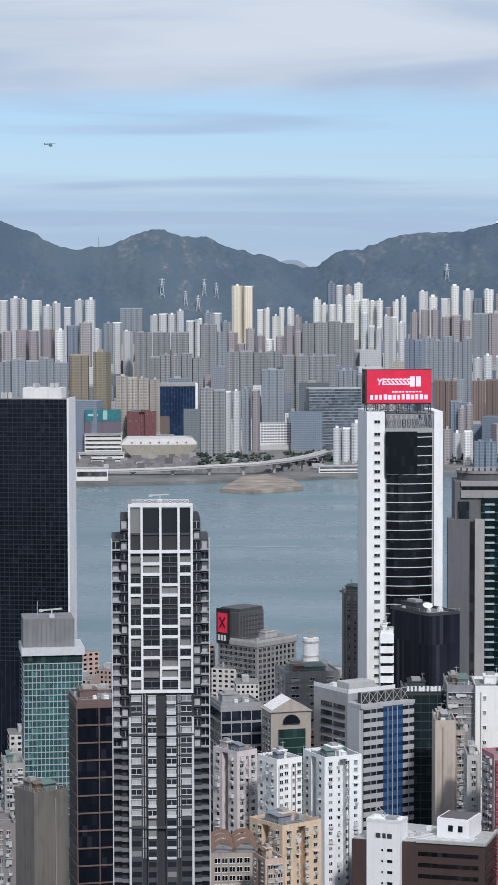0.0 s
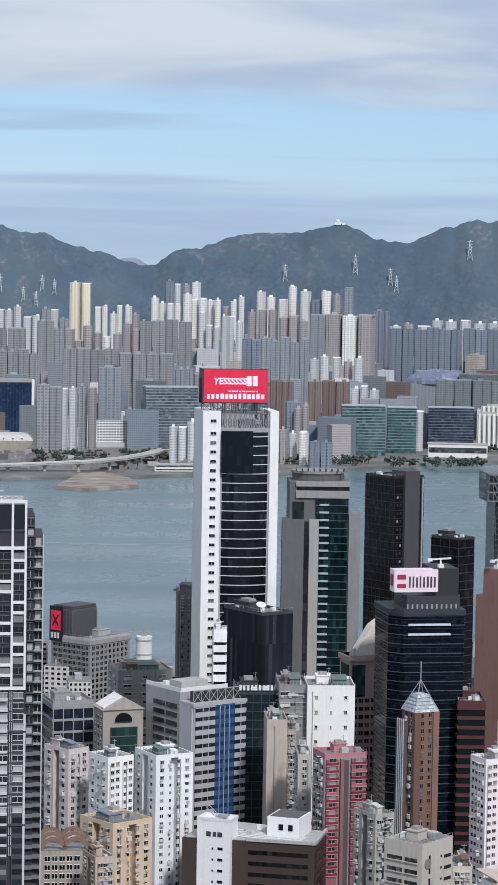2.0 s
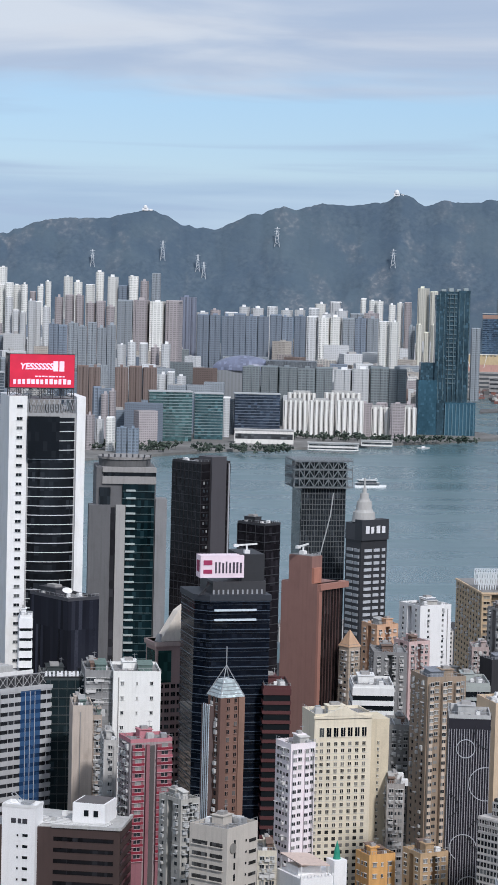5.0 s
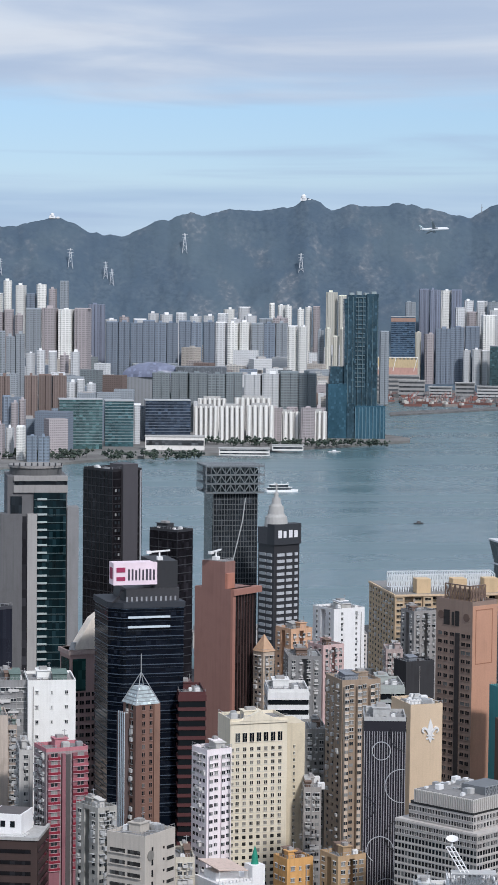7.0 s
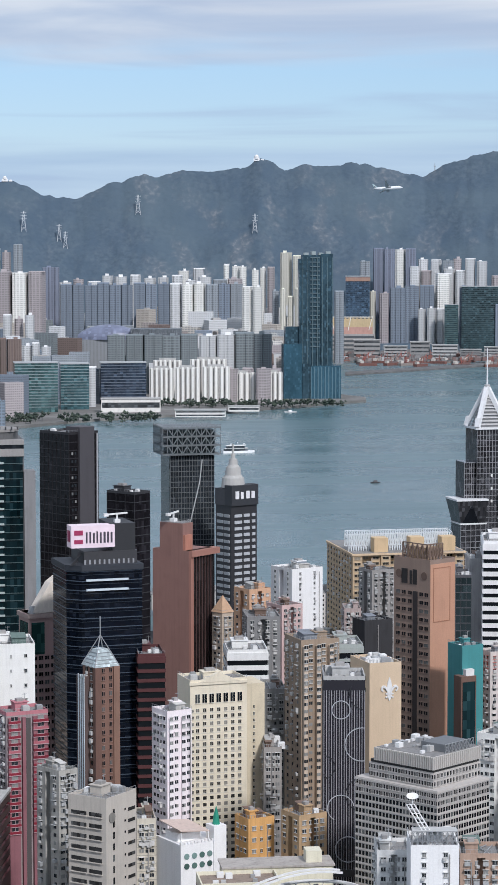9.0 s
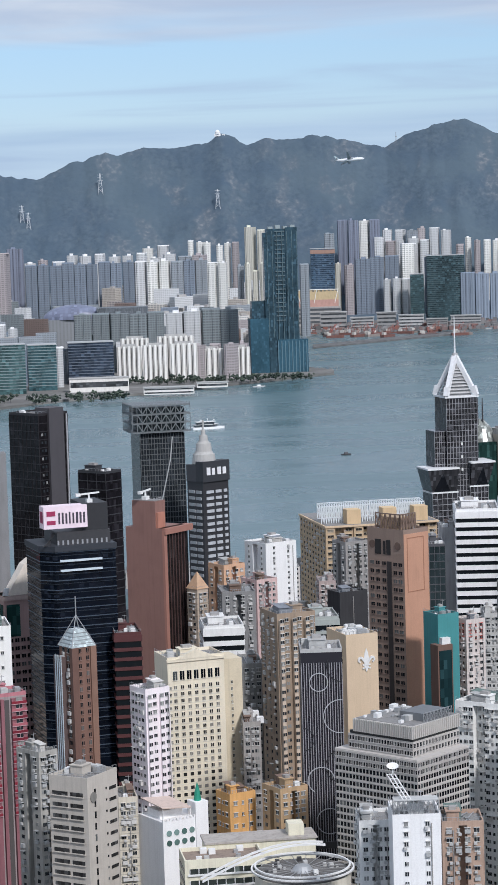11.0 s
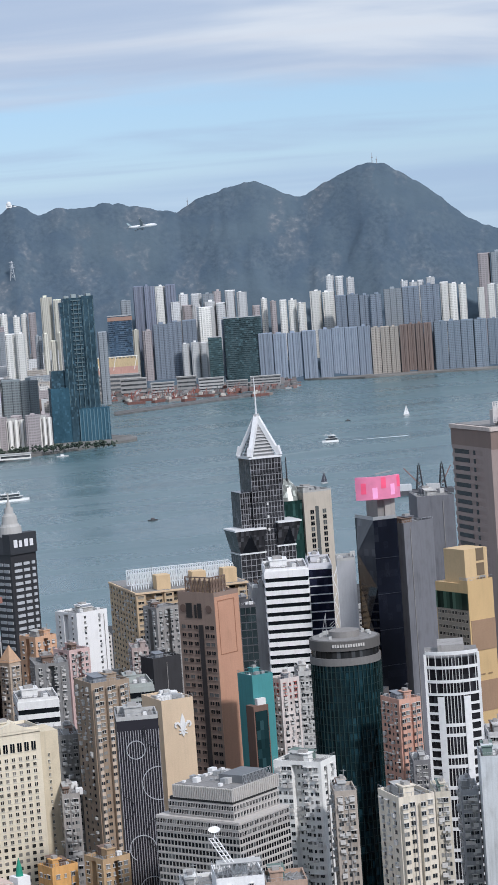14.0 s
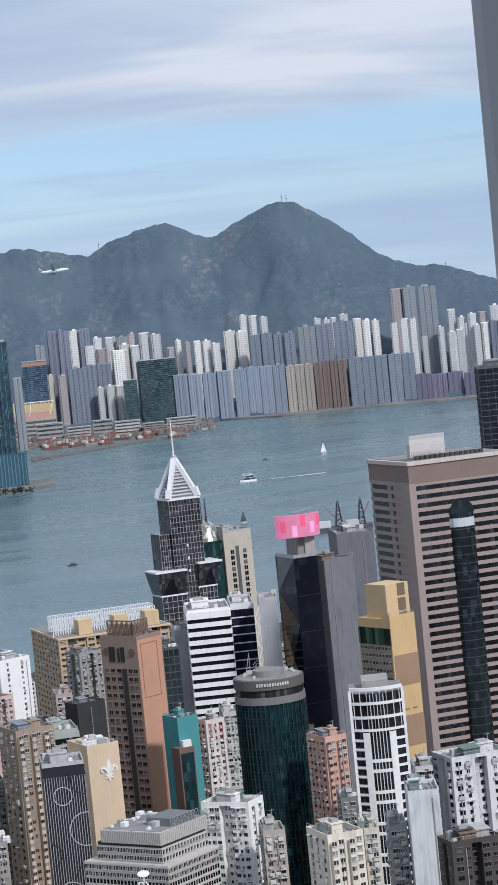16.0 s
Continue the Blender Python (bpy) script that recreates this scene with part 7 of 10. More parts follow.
def build_goldhotel(x, y, top, W, D, rot):
    top -= BASE
    gold = wall((0.56, 0.42, 0.22), 0.7, 0.15)
    root = block("hotel", "gold-tiled hotel tower with a dotted window grid", x, y, top, W, D, rot, gold, "hotel")
    part("cap_block", box(1.0, 2, top, W, D * 0.75, top + 11), wall((0.58, 0.46, 0.27), 0.7, 0.15), root)
    for z in (top - 22, top - 42, top - 60):
        part("brown_panel", box(W * 0.05, -0.15, z, W + 0.05, 0, z + 10), wall((0.34, 0.23, 0.15), 0.7, 0.15), root)
    for k in range(4):
        part("character_bar", box(W * 0.55, 1.85, top + 9 - k * 4.8 + (2 if k > 1 else 0) - 2, W * 0.85, 2.0, top + 11 - k * 4.8), plain((0.18, 0.13, 0.08)), root)
    part("grid_wall", box(-0.03, 0.3, 0, 0, D - 0.3, top - 8.5), wall((0.31, 0.27, 0.22), 0.7, 0.2), root)
    windows(root, "L", W, D, top - 8.5, 2.45, 9, 0.95, 1.0, None, plain((0.42, 0.36, 0.28)), 9, 0.6)
    part("sky_lobby", box(-0.3, 0.3, top - 8.5, 0, D - 0.3, top - 3), curtain((0.05, 0.085, 0.06), 0.1, 0.8, (1.6, 9)), root, "green glazed top floor")
    bars_row(root, "course_bar", W * 0.3, W * 0.9, top - 30, 0.4, 2, wall((0.34, 0.24, 0.14)), -0.15, 3)
    roof_kit(root, W, D * 0.25, top, 95, room=0, acs=3, mat=gold)


def build_whiteframe(x, y, top, W, D, rot):
    """Slim tower behind a bowed white frame."""
    top -= BASE
    root = thing("apartment_tower", x, y, BASE, rot, "slim dark tower behind a bowed white frame", "apartment building")
    n, bow = 16, 2.8
    front = [(W * i / n, -bow * (1 - (2 * i / n - 1) ** 2)) for i in range(n + 1)]
    part("wall", prism(front + [(W, D), (0, D)], 0, top - 1), curtain((0.02, 0.02, 0.023), 0.1, 0.6, (1.2, 2.5)), root)
    def belt(z, h, a=0, b=n, g=0.45, m=WHITE, nm="white_belt"):
        seg = front[a:b + 1]
        part(nm, prism([(px, py - g) for px, py in seg] + [(px, py + 0.3) for px, py in seg[::-1]], z, z + h), m, root)
    for z, h in ((top, 0.9), (top - 4.0, 0.8), (top - 8.0, 0.8), (top - 11.6, 0.7)):
        belt(z, h)
    for k in range(8):
        z = top - 20.5 - k * 9.0
        belt(z, 0.9, 4, 12)
        belt(z - 2.9, 0.9, 4, 12)
    for a, b in ((3, 5), (11, 13)):
        seg = front[a:b + 1]
        part("white_pier", prism([(px, py - 0.6) for px, py in seg] + [(px, py + 0.3) for px, py in seg[::-1]], 5, top - 12), WHITE, root)
    for a in (0, 16):
        px, py = front[a]
        part("white_pier", box(px - 0.4, py - 0.6, 5, px + 0.4, py + 0.6, top), WHITE, root)
    z = top - 14.5
    while z > 10:
        belt(z, 0.7, 0, 3)
        belt(z, 0.7, 13, 16)
        z -= 2.6
    for i in range(5, 12):
        px, py = front[i]
        part("mullion", box(px - 0.12, py - 0.35, 5, px + 0.12, py, top - 1), plain((0.55, 0.55, 0.55)), root)
    for i in range(1, 16, 2):
        px, py = front[i]
        part("mullion", box(px - 0.12, py - 0.35, top - 11.6, px + 0.12, py, top), plain((0.6, 0.6, 0.6)), root)
    part("roof", prism([(px, py + 1) for px, py in front] + [(W, D), (0, D)], top - 1, top - 0.8), ROOF, root)
    part("plant_room", box(W * 0.25, 3, top - 0.8, W * 0.75, D - 3, top + 2), CONCRETE, root)


def build_crimson(x, y, top, W, D, rot):
    """Old block with crimson and pink balcony panels between white slabs."""
    top -= BASE
    grey = wall((0.36, 0.31, 0.31), 0.85, 0.55)
    root = block("apartment_block", "pink and crimson apartment block with grey flanks", x, y, top, W, D, rot, grey, "apartment building")
    st = 2.25
    z, k = top - st, 0
    reds = (plain((0.24, 0.016, 0.036)), plain((0.42, 0.13, 0.16)), plain((0.17, 0.012, 0.028)))
    wm = window_mesh(W * 0.15, 1.15, G_FLAT, plain((0.45, 0.34, 0.35)))
    r = random.Random(2)
    for a, b in ((0.03, 0.30), (0.36, 0.44), (0.62, 0.97)):
        part("bay", box(W * a, -1.0, 0, W * b, 0, top - 0.6), wall((0.30, 0.14, 0.16), 0.85, 0.4), root)
    while z > 8:
        for a, b in ((0.03, 0.30), (0.62, 0.97)):
            if k < 16:
                part("balcony_panel", box(W * a - 0.1, -1.35, z, W * b + 0.1, -1.0, z + 0.75), reds[0 if k > 5 else r.choice((0, 1, 2))], root, "crimson balcony panel")
                part("slab", box(W * a - 0.2, -1.4, z - 0.2, W * b + 0.2, -1.0, z), plain((0.50, 0.36, 0.38)), root)
                part("window", wm, None, root).matrix_basis = pose(W * (a + b) / 2, -1.0, z + 0.9)
        z -= st
        k += 1
    part("gutter_slot", box(W * 0.47, -0.1, 0, W * 0.58, 0.1, top - 1), plain((0.10, 0.09, 0.09)), root)
    windows(root, "L", W, D, top, st, 4, 1.0, 1.1, None, plain((0.45, 0.4, 0.4)), 8, ac=0.6)
    roof_kit(root, W, D, top, 17, mat=wall((0.50, 0.22, 0.25)))


def build_tealglass(x, y, top, W, D, rot):
    """Glass block in close pale grid with a blank grey crown."""
    top -= BASE
    root = block("office_building", "teal glass block in a pale grid under a grey crown", x, y, top, W, D, rot, curtain((0.04, 0.10, 0.105), 0.1, 0.7, (1.2, 2.2)), "office building")
    m = plain((0.42, 0.47, 0.47), 0.5)
    z, k, rest = top - 3.4, 0, []
    while z > 30:
        shape = [box(-0.2, -0.25, z, W + 0.2, 0, z + 0.3), box(-0.2, 0, z, 0, D, z + 0.3)]
        if k < 20:
            part("floor_line", join(shape), m, root)
        else:
            rest += shape
        z -= 2.2
        k += 1
    part("lower_floor_lines", join(rest), m, root, kind="stuff")
    for i in range(15):
        part("mullion", box(W * i / 14 - 0.09, -0.2, 10, W * i / 14 + 0.09, 0, top - 3), m, root)
    part("dark_band", box(-0.1, -0.1, top - 3.2, W + 0.1, D, top - 0.4), curtain((0.02, 0.04, 0.042), 0.1), root)
    part("ledge", box(-0.8, -0.9, top - 0.4, W + 0.8, D + 0.4, top + 2.2), plain((0.58, 0.60, 0.61)), root, "pale ledge")
    part("crown", box(0, 1.5, top + 2.2, W * 0.87, D - 1, top + 12), wall((0.235, 0.235, 0.24), 0.8, 0.4), root, "blank grey crown")
    for i in range(12):
        part("crown_rib", box(W * 0.87 * i / 11 - 0.1, 1.35, top + 2.2, W * 0.87 * i / 11 + 0.1, 1.5, top + 12), plain((0.18, 0.18, 0.185)), root)
    gondola(root, W * 0.5, 5, top + 12, 0.9, ACGREY)
    part("aerial", bar((W * 0.25, 4, top + 12), (W * 0.25, 4, top + 18), 0.25), STEEL, root)


def build_blackleft(x, y, top, W, D, rot):
    top -= BASE
    root = block("office_tower", "black glass office slab with a white end wall", x, y, top, W, D, rot, curtain((0.006, 0.009, 0.016), 0.12, 0.5, (1.6, 1.9)), "office building")
    m = plain((0.016, 0.02, 0.03), 0.5)
    bands(root, W, D, top, 1.9, 0.35, m, 0.12, "floor_line", wrap="L", low=60)
    fins(root, "L", W, D, 5, top, 34, m, 0.2, 0.2)
    part("end_wall", box(0.1, -0.4, 0, W, 0.1, top + 0.6), wall((0.72, 0.72, 0.72), 0.6, 0.15), root, "white end wall")
    part("edge_strip", box(-0.35, -0.4, 0, 0.1, 0.4, top + 0.6), WHITE, root)
    part("roof", box(0.4, 0.4, top, W - 0.4, D - 0.4, top + 0.3), ROOF, root)
    part("plant_room", box(2, 3, top + 0.3, W - 2, 19, top + 4.6), wall((0.66, 0.65, 0.63)), root, "white roof plant room")
    r = random.Random(3)
    for i in range(10):
        b = r.uniform(4, 40)
        part("cooling_unit", box(3, b, top + 4.6 if b < 17 else top + 0.3, 5, b + 1.6, top + 6.4 if b < 17 else top + 2.6), ACGREY, root)


def build_tank(x, y, top, W, D, rot):
    """Low white plant building with a round tank and a small roof crane."""
    top -= BASE
    white = wall((0.66, 0.66, 0.65), 0.8, 0.35)
    root = block("plant_building", "low white plant building with a round tank", x, y, top, W, D, rot, white, "plant building")
    windows(root, "R", W, D, top, 3.0, 5, 1.6, 1.2, None, None, 4)
    part("roof", box(0.2, 0.2, top, W - 0.2, D - 0.2, top + 0.3), ROOF, root)
    part("side_block", box(W * 0.62, -1, 0, W + 5, D * 0.6, top - 1.5), curtain((0.03, 0.035, 0.04), 0.15), root, "dark glazed side block")
    c = (W * 0.34, D * 0.4)
    drum = part("tank", prism(ring(*c, W * 0.29, 32), top + 0.3, top + 11.5), white, root, "round white tank")
    part("tank_rim", prism(ring(*c, W * 0.31, 32), top + 9.6, top + 10.3), PALE_ROOF, drum)
    part("tank_rim", prism(ring(*c, W * 0.31, 32), top + 3.2, top + 3.8), PALE_ROOF, drum)
    gondola(root, c[0], c[1], top + 11.5, 1.1, plain((0.3, 0.3, 0.3)))


def dark_slab(root):
    """The lift core that stands proud of the black tower and rises above its roof."""
    W, top = root["front"], root["top"]
    part("lift_core", box(W * 0.30, -1.4, 0, W * 0.80, 8, top + 3.2), wall((0.085, 0.080, 0.088), 0.6, 0.2), root, "dark grey stone lift core")
    part("corner_strip", box(W * 0.93, -0.5, 0, W * 0.97, 0.3, top), plain((0.40, 0.41, 0.43)), root, "pale corner strip")
    for k in range(14):
        for c in (0.08, 0.19):
            part("window", box(W * c, -0.2, top - 9 - 3.6 * k, W * c + 0.9, 0.05, top - 7.8 - 3.6 * k), G_FLAT, root)


def roof_rig(root):
    """Steel cage, catwalk and slanting ladder frame on a white block's roof."""
    W, D, top = root["front"], root["depth"], root["top"]
    part("roof_cage", join(truss(0.4, W - 0.4, top + 1.1, top + 4.2, 0.4, 9, 0.14) + truss(0.4, W - 0.4, top + 1.1, top + 4.2, 4.4, 9, 0.14)), STEEL, root, "steel roof cage")
    part("catwalk", box(0.4, 0.4, top + 4.2, W - 0.4, 4.4, top + 4.35), ACGREY, root)
    part("slanting_frame", join([bar((W * 0.25 + 0.9 * i, 1, top + 4), (W * 0.25 + 0.9 * i - 3.5, 5, top + 9.5), 0.22) for i in range(3)] + [bar((W * 0.25 - 3.5 * q / 6, 1 + 4 * q / 6, top + 4 + 5.5 * q / 6), (W * 0.25 + 1.8 - 3.5 * q / 6, 1 + 4 * q / 6, top + 4 + 5.5 * q / 6), 0.16) for q in range(7)]), WHITE, root, "white slanting ladder frame")
    dish(root, W * 0.2 - 1.5, 5.5, top + 11, 1.4)
    for i in range(3):
        part("facade_bar", box(W * 0.35 + i * 1.1, -0.12, top - 20.5, W * 0.35 + i * 1.1 + 0.7, 0, top - 19.4), plain((0.5, 0.5, 0.5)), root)


def sign_letters(root, width):
    """A roof-edge sign: ten white bars on a rail, in place of a name."""
    z = root["top"] + 1.4
    rail = part("sign_rail", join([box(0.5, -0.3, z - 0.3, width + 0.5, 0.1, z), box(0.5, -0.1, z - 1.4, 0.8, 0.1, z), box(width, -0.1, z - 1.4, width + 0.3, 0.1, z)]), DARKMETAL, root)
    bars_row(rail, "letter_bar", 0.8, width + 0.4, z, 1.9, 9, plain((0.80, 0.81, 0.82)), -0.05, 6, 0.62)


def hip_roof(root):
    W, D, z = root["front"], root["depth"], root["top"]
    part("pyramid_roof", prism([(-0.3, -0.3), (W + 0.3, -0.3), (W + 0.3, D + 0.3), (-0.3, D + 0.3)], z + 1.1, z + 7.5, [(W / 2 - 0.1, D / 2 - 0.1), (W / 2 + 0.1, D / 2 - 0.1), (W / 2 + 0.1, D / 2 + 0.1), (W / 2 - 0.1, D / 2 + 0.1)]), wall((0.52, 0.36, 0.24)), root, "orange-brown pyramid roof")


# ---------------------------------------------------------------- far shore landmarks, boats and small things
def far_block(x, y, top, W, D, rot, tone, seed, label="low commercial block by the far shore", name="low_block", z0=3.0):
    r = random.Random(seed)
    color, dark = FAR_TONES[tone]
    root = thing(name, x, y, z0, rot, label, "building", "far shore low blocks")
    h = max(4.0, top - z0)
    part("wall", box(0, 0, 0, W, D, h), far_wall(color, dark, r.choice((2.4, 3.4)), 2.8, True), root)
    a = r.uniform(0.1, 0.5) * W
    if seed % 2:
        return root
    part("roof_room", box(a, D * 0.3, h, a + W * r.uniform(0.15, 0.35), D * 0.7, h + r.uniform(1.5, 4)), wall((0.42, 0.41, 0.40), stain=0.2), root)
    return root


def far_field(n, seed):
    """Low and middling blocks scattered between the towers of the far shore."""
    r = random.Random(seed)
    tones = ("white", "white", "grey", "pinkgrey", "tan", "greygreen", "grey", "slate", "bluegrey", "brown")
    made = 0
    while made < n:
        a = r.uniform(-7.5, 12.5)
        front = 2735 if a < 4 else 2750 + max(0, a - 6) * 78
        d = front + 70 + (4250 - front) * r.random() ** 1.3
        if (d < front + 330 and -4.5 < a < 4.6) or (d < front + 270 and 6.0 < a < 12.6):
            continue
        if 13.0 < a and d < 3500:
            continue
        h = r.uniform(18, 48) + (d - front) * 0.045
        W = r.uniform(16, 46)
        far_block(d * math.sin(radians(a)), d * math.cos(radians(a)), 3 + h, W, r.uniform(14, 24), -a + r.choice((0, 0, 20, -25)) + r.uniform(-5, 5), r.choice(tones), seed * 97 + made)
        made += 1


def low_city(n, seed):
    """The uncounted lower buildings, sheds and podiums between the far towers."""
    r = random.Random(seed)
    shapes = []
    for i in range(n):
        a = r.uniform(-7.0, 12.8)
        front = 2760 if a < 4 else 2770 + max(0, a - 6) * 80
        d = front + 310 + (4440 - front - 310) * r.random() ** 0.8
        h = r.uniform(7, 26) + max(0.0, d - 3150) * r.uniform(0.008, 0.058)
        W, D = r.uniform(9, 34), r.uniform(10, 22)
        m = pose(d * math.sin(radians(a)), d * math.cos(radians(a)), 3, 0, 0, -a + r.choice((0, 8, -12, 30, -35)) + r.uniform(-4, 4))
        shapes.append(shifted(box(0, 0, 0, W, D, h), m))
        if r.random() < 0.6:
            shapes.append(shifted(box(W * 0.2, D * 0.2, h, W * r.uniform(0.4, 0.8), D * 0.7, h + r.uniform(1.5, 3.5)), m))
    m, nt, b = start_mat("low_block_walls")
    geo = nt.nodes.new("ShaderNodeNewGeometry")
    col = ramp_node(nt, geo.outputs["Random Per Island"], [(0.0, (0.17, 0.20, 0.24)), (0.2, (0.34, 0.36, 0.38)), (0.38, (0.30, 0.25, 0.23)), (0.5, (0.52, 0.52, 0.50)), (0.66, (0.24, 0.28, 0.31)), (0.82, (0.44, 0.41, 0.37)), (1.0, (0.72, 0.71, 0.68))])
    sep = nt.nodes.new("ShaderNodeSeparateXYZ")
    nt.links.new(nt.nodes.new("ShaderNodeTexCoord").outputs["Object"], sep.inputs[0])

    def mth(op, a, bb):
        q = nt.nodes.new("ShaderNodeMath")
        q.operation = op
        for k, v in ((0, a), (1, bb)):
            if isinstance(v, (int, float)):
                q.inputs[k].default_value = v
            else:
                nt.links.new(v, q.inputs[k])
        return q.outputs[0]

    up = nt.nodes.new("ShaderNodeSeparateXYZ")
    nt.links.new(geo.outputs["Normal"], up.inputs[0])
    floor_gap = mth("GREATER_THAN", mth("FRACT", mth("DIVIDE", sep.outputs["Z"], 3.1), 0), 0.45)
    bay_gap = mth("GREATER_THAN", mth("FRACT", mth("DIVIDE", mth("ADD", sep.outputs["X"], mth("MULTIPLY", sep.outputs["Y"], 0.6)), 3.4), 0), 0.34)
    win = mth("MULTIPLY", mth("MULTIPLY", floor_gap, bay_gap), mth("LESS_THAN", up.outputs["Z"], 0.5))
    dark = mix_node(nt, 1.0, col, (0.46, 0.50, 0.54), "MULTIPLY")
    nt.links.new(mix_node(nt, win, col, dark), b.inputs["Base Color"])
    b.inputs["Roughness"].default_value = 0.8
    tagged(new("low_city_blocks", mesh("low_city_blocks", join(shapes), m)), "crowded lower grey and white buildings between far towers", "buildings", kind="stuff")


def clump(c, s, r):
    """A small uneven leaf clump."""
    p = [Vector((1, 0, 0)), Vector((-1, 0, 0)), Vector((0, 1, 0)), Vector((0, -1, 0)), Vector((0, 0, 1)), Vector((0, 0, -0.7))]
    v = [tuple(Vector(c) + q * s * r.uniform(0.6, 1.3)) for q in p]
    return v, [(0, 2, 4), (2, 1, 4), (1, 3, 4), (3, 0, 4), (2, 0, 5), (1, 2, 5), (3, 1, 5), (0, 3, 5)]


def leaf_mat():
    m, nt, b = start_mat("foliage")
    geo = nt.nodes.new("ShaderNodeNewGeometry").outputs["Random Per Island"]
    nt.links.new(ramp_node(nt, geo, [(0.0, (0.022, 0.034, 0.028)), (0.6, (0.040, 0.058, 0.044)), (1.0, (0.070, 0.092, 0.064))]), b.inputs["Base Color"])
    b.inputs["Roughness"].default_value = 0.9
    return m


def tree_belt(name, a0, a1, d0, d1, n, size, seed, label, z=3.0):
    r = random.Random(seed)
    s = []
    for i in range(n):
        a, d = r.uniform(a0, a1), r.uniform(d0, d1) + r.uniform(0, 1) * 0
        x, y = d * math.sin(radians(a)), d * math.cos(radians(a))
        h = size * r.uniform(0.7, 1.4)
        s.append(bar((x, y, z), (x, y, z + h * 0.6), 0.5))
        for k in range(9):
            s.append(clump((x + r.gauss(0, h * 0.32), y + r.gauss(0, h * 0.3), z + h * r.uniform(0.35, 1.0)), h * r.uniform(0.16, 0.3), r))
    ob = new(name, mesh(name, join(s), leaf_mat()))
    return tagged(ob, label, "trees", kind="stuff")


def landmark_pair(x, y, top, W, D, rot):
    """Tall blue-green glass residential tower with lower stepped blocks at its foot."""
    root = thing("waterfront_tower", x, y, 3, rot, "tall blue-green glass tower with stepped lower blocks", "apartment building")
    h = top - 3
    g, p = curtain((0.034, 0.066, 0.088), 0.15, 0.5, (2.2, 3.0)), curtain((0.035, 0.085, 0.12), 0.15, 0.2, (2.2, 3.0))
    part("wall", box(0, 0, 0, W, D, h), g, root)
    part("shaft", box(-W * 0.12, -1.5, 0, W * 0.22, D * 0.8, h - 5), g, root)
    part("shaft", box(W * 0.62, -1.5, 0, W * 1.02, D * 0.8, h + 1.5), g, root)
    m = plain((0.11, 0.17, 0.19), 0.4)
    for i in range(7):
        part("mullion", box(W * i / 6 - 0.3, -2.2, 0, W * i / 6 + 0.3, 0, h - 3), m, root)
    z = h - 4
    while z > h * 0.35:
        part("balcony", box(W * 0.26, -1.6, z, W * 0.58, 0, z + 1.1), plain((0.13, 0.18, 0.20), 0.5), root)
        z -= 5.8
    for i in range(4):
        part("crown_fin", box(W * (0.05 + 0.25 * i), -0.5, h, W * (0.05 + 0.25 * i) + W * 0.15, D * 0.6, h + 3.0 + (i % 2) * 1.6), plain((0.30, 0.35, 0.36)), root)
    part("lower_block", box(-W * 0.66, -6, 0, -W * 0.02, D, h * 0.38), p, root, "blue glass lower block")
    part("lower_block", box(-W * 0.58, 2, h * 0.38, -W * 0.06, D, h * 0.50), g, root)
    part("lower_block", box(W * 0.25, -9, 0, W * 1.28, D, h * 0.23), p, root, "blue glass lower block")
    part("lower_block", box(-W * 0.02, -7, 0, W * 0.25, D, h * 0.245), g, root)
    for i in range(9):
        part("podium_post", box(W * 0.25 + i * W * 0.12, -9.6, 0, W * 0.25 + i * W * 0.12 + 1.2, -9, h * 0.22), plain((0.10, 0.19, 0.24)), root)


def stripe_block(x, y, top, W, D, rot, label="white housing slab with dark upright strips"):
    root = thing("housing_slab", x, y, 3, rot, label, "apartment building", "waterfront slabs")
    h = top - 3
    part("wall", box(0, 0, 0, W, D, h), far_wall((0.60, 0.585, 0.56), 0.5, 2.0, 2.8), root)
    n = max(2, int(W / 6))
    for i in range(n):
        a = W * (i + 0.5) / n
        part("white_pier", box(a - W / n * 0.2, -1.4, 0, a + W / n * 0.2, 0, h + 0.8), wall((0.74, 0.73, 0.70), stain=0.15), root)
        if i:
            part("dark_strip", box(W * i / n - 0.5, -0.3, 0, W * i / n + 0.5, 0, h - 1.5), plain((0.06, 0.06, 0.06)), root)
    part("roof_room", box(W * 0.2, D * 0.3, h, W * 0.8, D * 0.7, h + 3), PALE_ROOF, root)


def glass_office(x, y, top, W, D, rot, color, label, line=(0.25, 0.30, 0.31)):
    root = thing("waterfront_office", x, y, 3, rot, label, "office building", "waterfront offices")
    h = top - 3
    part("wall", box(0, 0, 0, W, D, h), curtain(color, 0.15, 0.7, (4.0, 3.2)), root)
    z = h - 3.2
    while z > 4:
        part("floor_line", box(-0.4, -0.4, z, W + 0.4, 0, z + 0.8), plain(line, 0.5), root)
        z -= 3.6
    part("roof_edge", box(-0.5, -0.5, h, W + 0.5, D, h + 1.2), plain((0.42, 0.44, 0.45)), root)
    return root


